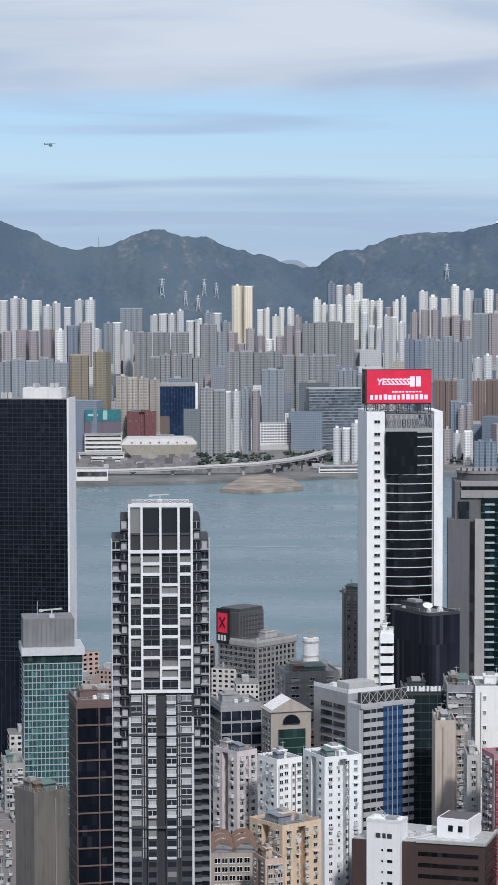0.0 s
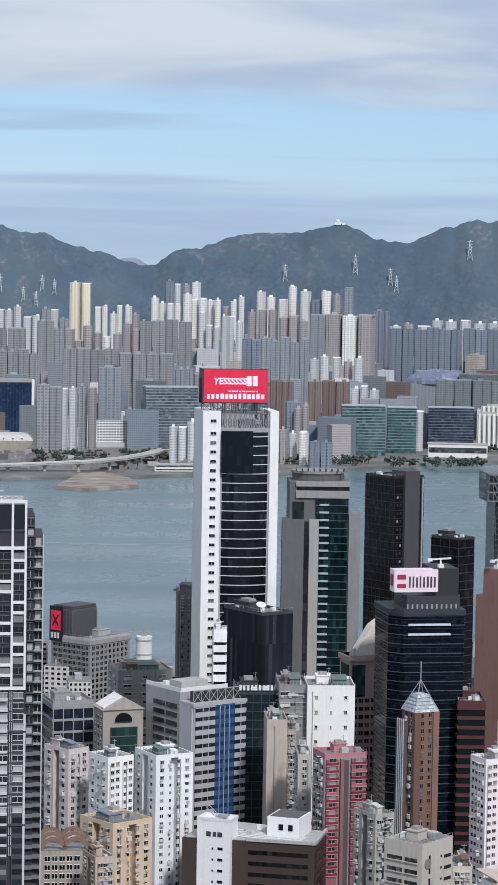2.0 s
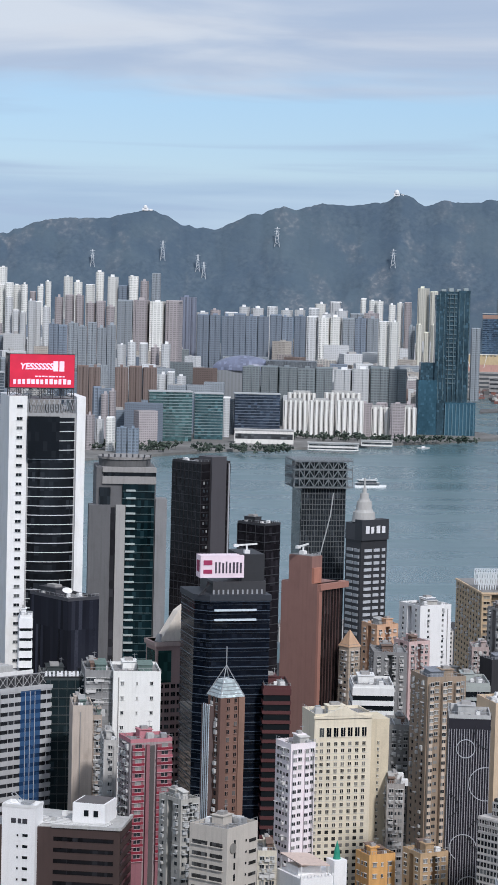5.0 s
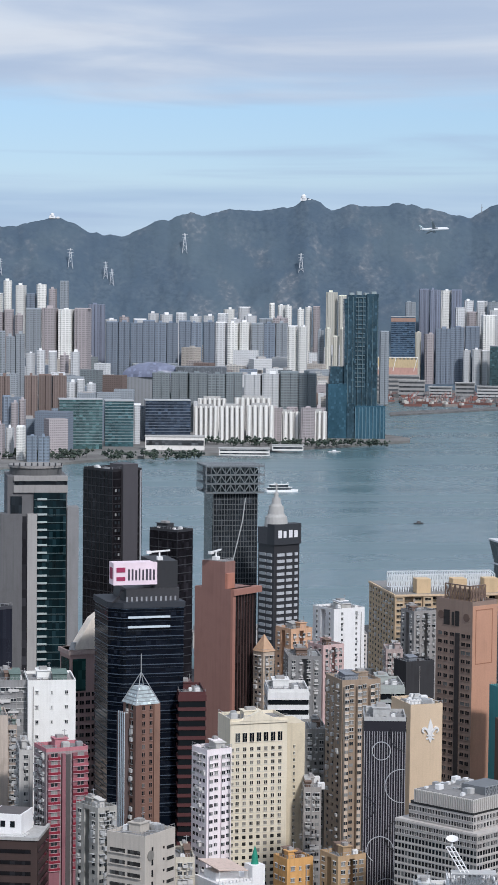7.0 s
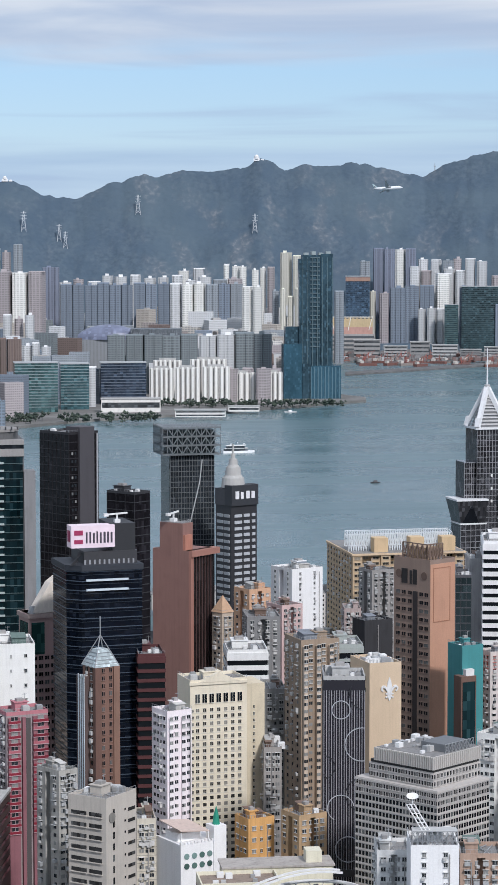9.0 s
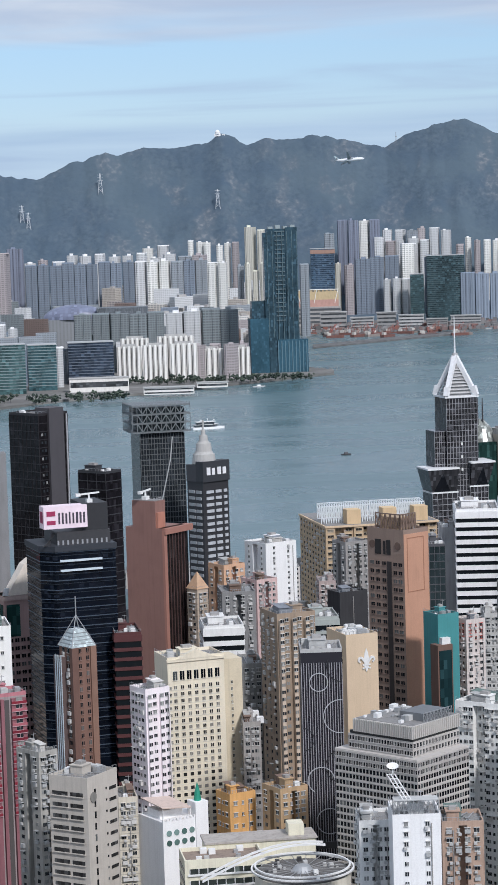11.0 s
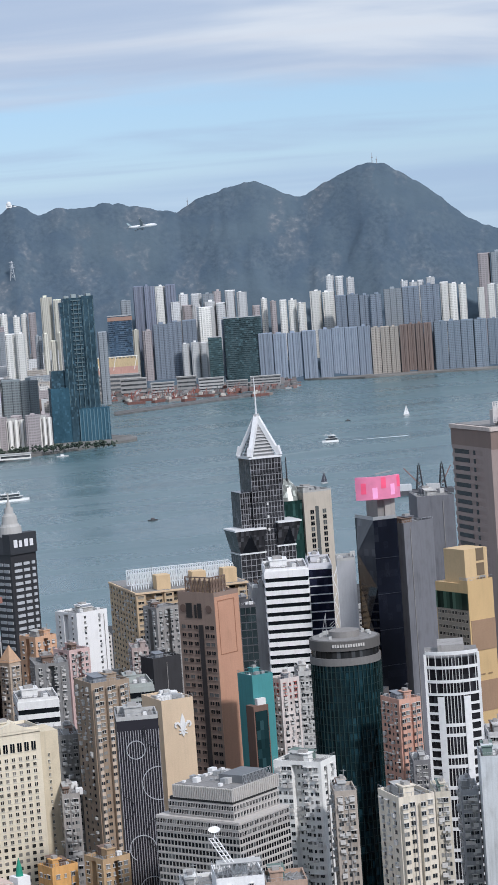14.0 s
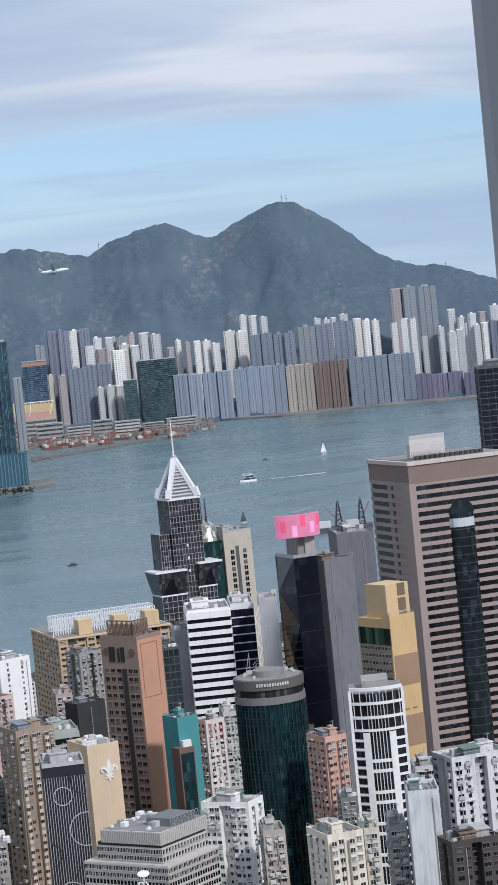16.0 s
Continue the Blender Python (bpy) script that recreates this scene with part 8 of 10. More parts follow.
def roof_screen(x, y, W, z0, z1, rot):
    """Wide teal advertising screen on a dark purple-grey block."""
    root = thing("advertising_block", x, y, 3, rot, "dark block carrying a wide teal advertising screen", "billboard")
    part("block", box(0, 0.6, 21.9, W, 12, z0 + 1), wall((0.17, 0.15, 0.18), stain=0.4), root)
    part("screen", box(0.5, 0, z0, W - 0.5, 0.7, z1), wall((0.05, 0.21, 0.23), 0.4, 0.6), root, "teal screen")
    part("picture", prism([(W * 0.50, -0.2), (W * 0.62, -0.2), (W * 0.62, 0), (W * 0.50, 0)], z0 + 1.5, z1 - 1.2), wall((0.36, 0.55, 0.52), 0.4, 0.3), root, "pale green shape")
    part("lettering", box(W * 0.08, -0.2, (z0 + z1) / 2 - 1, W * 0.36, 0, (z0 + z1) / 2 + 1.6), wall((0.42, 0.60, 0.60), 0.4, 0.2), root, "pale bar of writing")
    for e in (0, W - 0.5):
        part("side_frame", box(e, -0.3, z0 - 0.4, e + 0.5, 0.9, z1 + 0.4), plain((0.12, 0.12, 0.13)), root)


def painted_depot(x, y, top, W, D, rot):
    """Depot on a grey podium: front painted yellow over salmon, white slanting ribs, a row of roof openings."""
    root = thing("depot", x, y, 3, rot, "low depot with a yellow and salmon painted front", "depot")
    h, foot = top - 3, 34.0
    mid = foot + (h - foot) * 0.42
    concrete, white = wall((0.40, 0.39, 0.38), stain=0.4), wall((0.72, 0.71, 0.68), stain=0.3)
    part("podium", box(-4, -5, 0, W + 4, D, foot), concrete, root, "grey concrete podium")
    for k in range(4):
        part("window_band", box(-3, -5.5, 5 + k * 7.5, W + 3, -5, 8.5 + k * 7.5), plain((0.10, 0.11, 0.12), 0.4), root)
    part("lower_front", box(0, 0, foot, W, D, mid), wall((0.52, 0.33, 0.28), 0.7, 0.35), root, "salmon painted front")
    part("upper_front", box(0, 0.1, mid, W, D, h), wall((0.56, 0.47, 0.29), 0.7, 0.35), root, "pale yellow painted front")
    for u, lean in ((0.30, 7), (0.55, -5), (0.93, -6), (0.12, 4)):
        part("rib", bar((W * u, -0.6, mid - 6), (W * u - lean, -0.6, h), 1.1), white, root)
    for k in range(int(W / 7)):
        part("roof_opening", box(2 + k * 7, -0.3, h - 2.6, 5.5 + k * 7, 0.05, h - 0.6), plain((0.12, 0.12, 0.12), 0.5), root)
    part("roof_edge", box(-0.5, -0.5, h, W + 0.5, D, h + 1.0), white, root)


def navy_office(x, y, top, W, D, rot):
    root = thing("waterfront_office", x, y, 3, rot, "navy glass office slab with a white end wall", "office building")
    h = top - 3
    part("wall", box(0, 0, 0, W, D, h), curtain((0.018, 0.034, 0.075), 0.12, 0.4, (3, 3)), root)
    part("end_wall", box(W, -0.8, 0, W + 3.5, D, h + 3), wall((0.70, 0.70, 0.70)), root, "white end wall")
    part("roof_band", box(-0.3, -0.3, h - 0.5, W, D, h + 3.5), wall((0.38, 0.37, 0.36)), root)
    for i in range(14):
        part("mullion", box(W * i / 13 - 0.15, -0.4, 0, W * i / 13 + 0.15, 0, h - 0.5), plain((0.05, 0.07, 0.11)), root)


def grid_hotel(x, y, top, W, D, rot):
    root = thing("waterfront_hotel", x, y, 3, rot, "long white hotel with a deep window grid", "hotel")
    h = top - 3
    dark = plain((0.10, 0.105, 0.11))
    for a, b, hh in ((0, 0.42, h), (0.42, 1.0, h - 4.5)):
        part("wall", box(W * a, 0.8, 0, W * b, D, hh - 0.5), dark, root)
        z = 6.0
        while z < hh:
            part("floor_slab", box(W * a - 0.3, 0, z, W * b + 0.3, 1.2, z + 1.5), WHITE, root)
            z += 3.4
        k = int(W * (b - a) / 3.6)
        for i in range(k + 1):
            q = W * a + W * (b - a) * i / k
            part("pier", box(q - 0.5, 0.1, 4, q + 0.5, 1.0, hh), WHITE, root)
        part("roof", box(W * a, 0.5, hh - 0.5, W * b, D, hh), PALE_ROOF, root)
    part("podium", box(-6, -8, 0, W * 1.02, D, 5.5), wall((0.50, 0.50, 0.49)), root)


def arena(x, y, W, D, rot, h):
    """Inverted-pyramid arena with a flat white roof."""
    root = thing("arena", x, y, 3, rot, "cream arena shaped like an upturned pyramid", "arena")
    lo, hi = 0.16, 0.0
    part("bowl", prism([(W * lo, 4), (W * (1 - lo), 4), (W * (1 - lo), D - 4), (W * lo, D - 4)], 0, h, [(0, 0), (W, 0), (W, D), (0, D)]), wall((0.46, 0.43, 0.36)), root)
    part("roof", prism([(0, 0), (W, 0), (W, D), (0, D)], h, h + 7, [(W * 0.08, 5), (W * 0.92, 5), (W * 0.92, D - 5), (W * 0.08, D - 5)]), wall((0.56, 0.55, 0.53)), root)
    for i in range(7):
        part("roof_vent", box(W * (0.14 + 0.115 * i), -0.1, h + 2.2, W * (0.14 + 0.115 * i) + 1.6, 3, h + 3.4), plain((0.2, 0.2, 0.2)), root)


def hall(x, y, W, D, rot, h, label="long low white hall with window bands", storeys=3, color=(0.68, 0.67, 0.65)):
    root = thing("waterfront_hall", x, y, 3, rot, label, "hall")
    part("wall", box(0, 0, 0, W, D, h), wall(color), root)
    for k in range(storeys):
        part("window_band", box(1, -0.2, h * (k + 0.35) / storeys, W - 1, 0.1, h * (k + 0.75) / storeys), curtain((0.06, 0.065, 0.07), 0.2, 0.6, (4, 9)), root)
    part("roof", box(-0.8, -0.8, h, W + 0.8, D + 0.8, h + 0.9), PALE_ROOF, root)


def highway(pts, z, w):
    """Elevated road on round piers along the far shore."""
    root = thing("elevated_road", 0, 0, 0, 0, "grey concrete elevated road on piers", "bridge")
    conc = wall((0.44, 0.43, 0.42), stain=0.35)
    for (ax, ay, az), (bx, by, bz) in zip(pts, pts[1:]):
        d = Vector((bx - ax, by - ay, 0)).normalized()
        s = Vector((-d.y, d.x, 0)) * w / 2
        quad = lambda o, za, zb: [(ax - s.x * o, ay - s.y * o, za), (bx - s.x * o, by - s.y * o, zb), (bx + s.x * o, by + s.y * o, zb), (ax + s.x * o, ay + s.y * o, za)]
        v = quad(1, az - 1.8, bz - 1.8) + quad(1, az, bz)
        part("deck", (v, box(0, 0, 0, 1, 1, 1)[1]), conc, root)
        for sg in (-1, 1):
            part("parapet", bar((ax + s.x * sg, ay + s.y * sg, az + 0.6), (bx + s.x * sg, by + s.y * sg, bz + 0.6), 1.1), wall((0.56, 0.55, 0.54)), root)
        part("pier", prism(ring((ax + bx) / 2, (ay + by) / 2, 1.7, 12), -2, (az + bz) / 2 - 1.7), conc, root)
        part("pier_head", box((ax + bx) / 2 - 3.5, (ay + by) / 2 - 2, (az + bz) / 2 - 3.4, (ax + bx) / 2 + 3.5, (ay + by) / 2 + 2, (az + bz) / 2 - 1.8), conc, root)


def whale_roof(x, y, L, H2, rot, z):
    """Long rounded blue-grey roof of a public hall."""
    root = thing("domed_hall", x, y, z, rot, "long rounded lavender-blue hall roof", "hall")
    vs, fs, nu, nv = [], [], 24, 12
    for i in range(nu + 1):
        u = i / nu
        r = (math.sin(math.pi * min(1, u * 1.15 + 0.02)) ** 0.45 if u < 0.85 else 0.72)
        for j in range(nv + 1):
            a = math.pi * j / nv
            vs.append((L * u, -math.cos(a) * H2 * 1.1 * r, math.sin(a) * H2 * r))
    for i in range(nu):
        for j in range(nv):
            k = i * (nv + 1) + j
            fs.append((k, k + nv + 1, k + nv + 2, k + 1))
    part("shell", (vs, fs), curtain((0.15, 0.168, 0.235), 0.35, 0.3, (4, 4)), root)
    part("podium", box(L * 0.02, -H2 * 0.95, 3 - z, L * 1.38, H2 * 0.9, 0), far_wall((0.30, 0.32, 0.34), 0.6, 5.0, 3.0), root)
    part("end_block", box(L * 0.72, -H2, 0, L * 1.4, H2, H2 * 0.72), curtain((0.13, 0.145, 0.16), 0.3), root)


def crane_yard(a0, a1, d0, d1, n, seed):
    """Barge yard: rows of low sheds, stacked boxes and red-brown derricks."""
    r = random.Random(seed)
    for i in range(n):
        a, d = r.uniform(a0, a1), r.uniform(d0, d1)
        root = thing("derrick_barge", d * math.sin(radians(a)), d * math.cos(radians(a)), 2.0, r.uniform(-40, 40), "moored work barge with a rust-red derrick", "barge", "moored barges")
        part("hull", prism([(-14, -4), (14, -4), (16, 0), (14, 4), (-14, 4)], -2, 2.0), wall(r.choice(((0.20, 0.10, 0.085), (0.16, 0.13, 0.13), (0.28, 0.24, 0.22))), stain=0.4), root)
        part("cabin", box(-12, -2.5, 2, -6, 2.5, 6), wall((0.55, 0.53, 0.50)), root)
        red = plain(r.choice(((0.32, 0.09, 0.07), (0.28, 0.14, 0.11), (0.2, 0.2, 0.2))))
        part("derrick", join([bar((2, -2, 2), (2, 0, 13), 0.6), bar((2, 2, 2), (2, 0, 13), 0.6), bar((2, 0, 3), (13, 0, 16), 0.6), bar((2, 0, 13), (13, 0, 16), 0.25), bar((-5, 0, 2), (2, 0, 13), 0.4)]), red, root, "rust-red derrick")


def container_rows(a0, a1, d0, d1, n, seed, accent=(0.30, 0.12, 0.09)):
    r = random.Random(seed)
    s = []
    for i in range(n):
        a, d = r.uniform(a0, a1), r.uniform(d0, d1)
        x, y = d * math.sin(radians(a)), d * math.cos(radians(a))
        w, h = r.uniform(4, 12), r.choice((2.6, 2.6, 5.2, 7))
        s.append(box(x, y, 3, x + w, y + 3, 3 + h))
    m, nt, b = start_mat("stacked_goods")
    geo = nt.nodes.new("ShaderNodeNewGeometry").outputs["Random Per Island"]
    nt.links.new(ramp_node(nt, geo, [(0.0, (0.10, 0.10, 0.10)), (0.35, (0.22, 0.21, 0.21)), (0.6, tuple(v * 0.7 for v in accent)), (0.85, (0.15, 0.14, 0.14)), (1.0, (0.48, 0.48, 0.48))]), b.inputs["Base Color"])
    tagged(new("stacked_goods", mesh("stacked_goods", join(s), m)), "stacked containers, sheds and vehicles in a yard", "yard goods", kind="stuff")


def hull(L, B, h):
    return prism([(-L / 2, -B / 2), (L * 0.3, -B / 2), (L / 2, 0), (L * 0.3, B / 2), (-L / 2, B / 2)], 0, h)


def ferry(x, y, rot, L=34.0, label="white two-deck harbour ferry", wake=0.0):
    root = thing("ferry", x, y, -0.3, rot, label, "boat")
    part("hull", hull(L, L * 0.24, 2.4), wall((0.72, 0.72, 0.72), stain=0.1), root)
    for k in range(2):
        z = 2.4 + k * 2.7
        part("deck_house", box(-L * 0.42 + k * 2, -L * 0.10, z, L * 0.25 - k * 3, L * 0.10, z + 2.3), curtain((0.06, 0.07, 0.08), 0.2, 0.6, (2, 9)), root)
        part("deck_roof", box(-L * 0.45 + k * 2, -L * 0.12, z + 2.3, L * 0.28 - k * 3, L * 0.12, z + 2.7), WHITE, root)
    part("mast", bar((0, 0, 7.5), (-1, 0, 11), 0.4), WHITE, root)
    for sx in (-0.3, 0.1):
        part("roof_arch", join([bar((L * sx, -L * 0.1, 7.8), (L * sx + 2.5, 0, 9.6), 0.5), bar((L * sx + 2.5, 0, 9.6), (L * sx + 5, L * 0.1, 7.8), 0.5)]), WHITE, root)
    if wake:
        w = new("wake", mesh("wake", ([(x - math.cos(radians(rot)) * L * 0.3, y - math.sin(radians(rot)) * L * 0.3, 0.15)] + [(x - math.cos(radians(rot)) * wake + s * math.sin(radians(rot)) * 7, y - math.sin(radians(rot)) * wake - s * math.cos(radians(rot)) * 7, 0.15) for s in (-1, 1)], [(0, 1, 2)]), wall((0.55, 0.60, 0.62), stain=0.5)))
        tagged(w, "pale foam wake behind a launch", "wake", kind="structure")


def work_boat(x, y, rot, L, color, label):
    root = thing("work_boat", x, y, -0.3, rot, label, "boat", "small harbour boats")
    part("hull", hull(L, L * 0.28, 1.4), wall(color, stain=0.3), root)
    part("cabin", box(-L * 0.15, -L * 0.09, 1.4, L * 0.12, L * 0.09, 2.9), wall(tuple(min(0.75, c * 1.6 + 0.05) for c in color)), root)
    part("mast", bar((-L * 0.02, 0, 2.9), (-L * 0.02, 0, 4.4), 0.15), STEEL, root)


def sailing_boat(x, y, rot, h, color):
    root = thing("sailing_boat", x, y, -0.2, rot, "small sailing boat under full sail", "boat")
    part("hull", hull(h * 0.7, h * 0.18, 1.2), wall((0.5, 0.5, 0.5)), root)
    part("mast", bar((0, 0, 1), (0, 0, h), 0.25), STEEL, root)
    part("sail", ([(0.2, -0.1, 1.6), (0.2, -0.1, h), (-h * 0.34, 0.7, 1.8), (0.2, 0.05, 1.6), (0.2, 0.05, h), (-h * 0.34, 0.85, 1.8)], [(0, 1, 2), (5, 4, 3), (0, 3, 4, 1), (1, 4, 5, 2), (2, 5, 3, 0)]), plain(color), root)
    part("jib", ([(0.4, -0.1, h * 0.85), (h * 0.3, 0, 1.5), (0.5, 0.4, 1.8), (0.4, 0.0, h * 0.85), (h * 0.3, 0.1, 1.5), (0.5, 0.5, 1.8)], [(0, 1, 2), (5, 4, 3), (0, 3, 4, 1), (1, 4, 5, 2), (2, 5, 3, 0)]), plain(color), root)


def crane_barge(x, y, rot):
    root = thing("crane_barge", x, y, -0.5, rot, "dark crane barge with two lattice cranes", "barge")
    part("hull", box(-26, -8, 0, 26, 8, 4.5), wall((0.10, 0.10, 0.11), stain=0.4), root)
    part("deck_house", box(-24, -5, 4.5, -12, 5, 10), wall((0.55, 0.56, 0.57)), root)
    part("deck_house", box(2, -5, 4.5, 14, 5, 9), wall((0.5, 0.5, 0.5)), root)
    for cx, lean in ((-4, -14), (17, 8)):
        s = []
        for dx, dy in ((-3, -3), (3, -3), (3, 3), (-3, 3)):
            s.append(bar((cx + dx, dy, 4.5), (cx + dx * 0.2, dy * 0.2, 27), 0.7))
        for k in range(6):
            z, q = 5 + k * 4, 1 - k * 0.14
            s.append(bar((cx - 3 * q, -3 * q, z), (cx + 3 * q - 0.4, -3 * q, z + 4), 0.45))
            s.append(bar((cx + 3 * q, -3 * q, z), (cx - 3 * q + 0.4, -3 * q, z + 4), 0.45))
        part("lattice_crane", join(s), DARKMETAL, root)
        part("jib", bar((cx, 0, 9), (cx + lean, -2, 25), 0.8), plain((0.25, 0.12, 0.10)), root)


def slope_distance(a, dip):
    """Distance at which the hillside meets a line that drops by dip degrees from the look-out, at bearing a."""
    d = 4565.0
    while d < 4840 and hill_height(a, d) < 222 - d * math.tan(radians(dip)):
        d += 2.0
    return d


def pylon(a, d, z, h):
    """Steel lattice pylon on the hillside."""
    root = thing("pylon", d * math.sin(radians(a)), d * math.cos(radians(a)), z, -a, "grey steel lattice power pylon", "pylon", "power pylons")
    b = h * 0.13
    s = [bar((sx * b, sy * b, -3), (sx * b * 0.1, sy * b * 0.1, h), 0.55) for sx in (-1, 1) for sy in (-1, 1)]
    for k in range(5):
        q, q2 = 1 - k * 0.18, 1 - (k + 1) * 0.18
        s += [bar((-b * q, -b * q, h * k / 5), (b * q2, -b * q2, h * (k + 1) / 5), 0.35), bar((b * q, -b * q, h * k / 5), (-b * q2, -b * q2, h * (k + 1) / 5), 0.35)]
    part("tower", join(s), plain((0.68, 0.70, 0.72), 0.6), root)
    for k in (0.62, 0.77, 0.92):
        part("cross_arm", bar((-b * 1.2, 0, h * k), (b * 1.2, 0, h * k), 0.5), plain((0.68, 0.70, 0.72), 0.6), root)


def summit_station(a, d, z, dome):
    root = thing("hilltop_station", d * math.sin(radians(a)), d * math.cos(radians(a)), z - 2, -a, "small white hilltop radar station", "radar station")
    part("hut", box(-6, -3, 0, 6, 3, 5), wall((0.72, 0.72, 0.72)), root)
    if dome:
        part("radome", prism(ring(0, 0, dome, 16), 4, 4 + dome, ring(0, 0, dome * 0.95, 16)), WHITE, root)
        part("radome_cap", prism(ring(0, 0, dome * 0.95, 16), 4 + dome, 4 + dome * 1.7, ring(0, 0, dome * 0.35, 16)), WHITE, root)
    part("hut", box(8, -2, 0, 14, 2, 3.5), wall((0.72, 0.72, 0.72)), root)


def hill_mast(a, d, z, h):
    root = thing("radio_mast", d * math.sin(radians(a)), d * math.cos(radians(a)), z - 3, -a, "slender radio mast on a hilltop", "mast", "radio masts")
    part("mast", prism(ring(0, 0, 0.9, 6), 0, h, ring(0, 0, 0.4, 6)), STEEL, root)
    part("platform", box(-1.8, -1.8, h * 0.55, 1.8, 1.8, h * 0.62), STEEL, root)


def airliner(x, y, z, rot, L):
    """Airliner seen side-on in a shallow turn."""
    root = thing("airliner", x, y, z, rot, "white and grey airliner banking over the harbour", "aeroplane")
    white = plain((0.74, 0.76, 0.78), 0.35)
    n, secs = 14, [(-0.5, 0.012, 0.03), (-0.42, 0.028, 0.02), (-0.25, 0.05, 0.004), (0.0, 0.055, 0), (0.3, 0.055, 0), (0.42, 0.045, -0.004), (0.48, 0.024, -0.01), (0.5, 0.006, -0.014)]
    vs = [(L * u, L * r * math.cos(2 * math.pi * k / n), L * (dz + r * math.sin(2 * math.pi * k / n))) for u, r, dz in secs for k in range(n)]
    fs = [(i * n + k, (i + 1) * n + k, (i + 1) * n + (k + 1) % n, i * n + (k + 1) % n) for i in range(len(secs) - 1) for k in range(n)] + [tuple(range(n)), tuple(reversed(range((len(secs) - 1) * n, len(secs) * n)))]
    part("fuselage", (vs, fs), white, root)
    for sg in (-1, 1):
        wing = part("wing", ([(L * 0.10, 0, -L * 0.02), (-L * 0.08, 0, -L * 0.02), (-L * 0.20, sg * L * 0.46, L * 0.07), (-L * 0.15, sg * L * 0.46, L * 0.07), (L * 0.10, 0, -L * 0.005), (-L * 0.08, 0, -L * 0.005), (-L * 0.20, sg * L * 0.46, L * 0.075), (-L * 0.15, sg * L * 0.46, L * 0.075)], box(0, 0, 0, 1, 1, 1)[1]), plain((0.36, 0.40, 0.44), 0.4), root, "grey wing")
        part("tailplane", ([(-L * 0.40, 0, L * 0.03), (-L * 0.47, 0, L * 0.03), (-L * 0.50, sg * L * 0.15, L * 0.05), (-L * 0.47, sg * L * 0.15, L * 0.05), (-L * 0.40, 0, L * 0.037), (-L * 0.47, 0, L * 0.037), (-L * 0.50, sg * L * 0.15, L * 0.055), (-L * 0.47, sg * L * 0.15, L * 0.055)], box(0, 0, 0, 1, 1, 1)[1]), white, root)
        part("engine", shifted(prism(ring(0, 0, L * 0.026, 12), -L * 0.05, L * 0.04), pose(L * 0.02, sg * L * 0.16, -L * 0.035, 0, 90, 0)), plain((0.3, 0.33, 0.36)), wing)
    part("tail_fin", ([(-L * 0.34, -0.3, L * 0.045), (-L * 0.47, -0.3, L * 0.045), (-L * 0.52, -0.2, L * 0.19), (-L * 0.47, -0.2, L * 0.19), (-L * 0.34, 0.3, L * 0.045), (-L * 0.47, 0.3, L * 0.045), (-L * 0.52, 0.2, L * 0.19), (-L * 0.47, 0.2, L * 0.19)], [(0, 1, 2, 3), (7, 6, 5, 4), (0, 4, 5, 1), (1, 5, 6, 2), (2, 6, 7, 3), (3, 7, 4, 0)]), plain((0.10, 0.20, 0.24), 0.4), root, "dark green tail fin")
    root.matrix_basis = pose(x, y, z, -26, -4, rot)


def city_fill(n, seed):
    """Low tenements that fill the streets between the taller blocks."""
    r = random.Random(seed)
    for i in range(n):
        a = r.uniform(-6, 25)
        d = r.uniform(880, 1290 if a < 7 else 1500)
        top = max(9.0, min(r.uniform(18, 40), 222 - d * 0.150))
        W, D = r.uniform(10, 20), r.uniform(9, 15)
        color = r.choice(((0.46, 0.44, 0.41), (0.55, 0.50, 0.45), (0.36, 0.35, 0.35), (0.60, 0.58, 0.56), (0.42, 0.34, 0.30), (0.52, 0.40, 0.36)))
        root = block("tenement", "low stained tenement block in a side street", d * math.sin(radians(a)), d * math.cos(radians(a)), top, W, D, -a + r.choice((4, 30, -20)), wall(color, stain=0.5), "tenement", "side street tenements")
        rows = []
        z = top - 2.3
        while z > 4:
            for c in range(5):
                rows.append(box(W * (c + 0.25) / 5, -0.1, z + 0.6, W * (c + 0.75) / 5, 0.05, z + 1.7))
                rows.append(box(-0.1, D * (c + 0.25) / 5, z + 0.6, 0.05, D * (c + 0.75) / 5, z + 1.7))
            z -= 2.35
        part("small_glazing", join(rows), G_DARK, root, kind="stuff")
        part("roof", box(0.2, 0.2, top, W - 0.2, D - 0.2, top + 0.3), ROOF, root)
        part("stair_head", box(W * 0.3, D * 0.3, top + 0.3, W * 0.6, D * 0.7, top + 2.8), PALE_ROOF, root)


def lookout():
    """The high flat the camera stands in: balcony slab, window jamb and ceiling, on its own tower."""
    tower = thing("lookout_tower", 0, 0, BASE, 0, "tall pale concrete tower carrying the look-out balcony", "apartment building")
    conc = wall((0.45, 0.44, 0.43), stain=0.3)
    part("wall", box(-9, -16, 0, 9, -1.2, 216.4), conc, tower)
    part("balcony_slab", box(-4, -1.2, 216.1, 4, 1.6, 216.4), conc, tower)
    part("ceiling_slab", box(-4, -1.2, 219.6, 4, 1.6, 219.9), conc, tower)
    part("back_wall", box(-9, -16, 219.9, 9, -1.2, 226), conc, tower)
    part("window_jamb", prism(ring(JAMB[0], JAMB[1], 0.055, 24), 216.4, 219.6), plain((0.62, 0.62, 0.63), 0.8), tower, "grey metal window jamb")
    part("side_wall", box(3.7, -1.2, 216.4, 4, 1.6, 219.6), conc, tower)


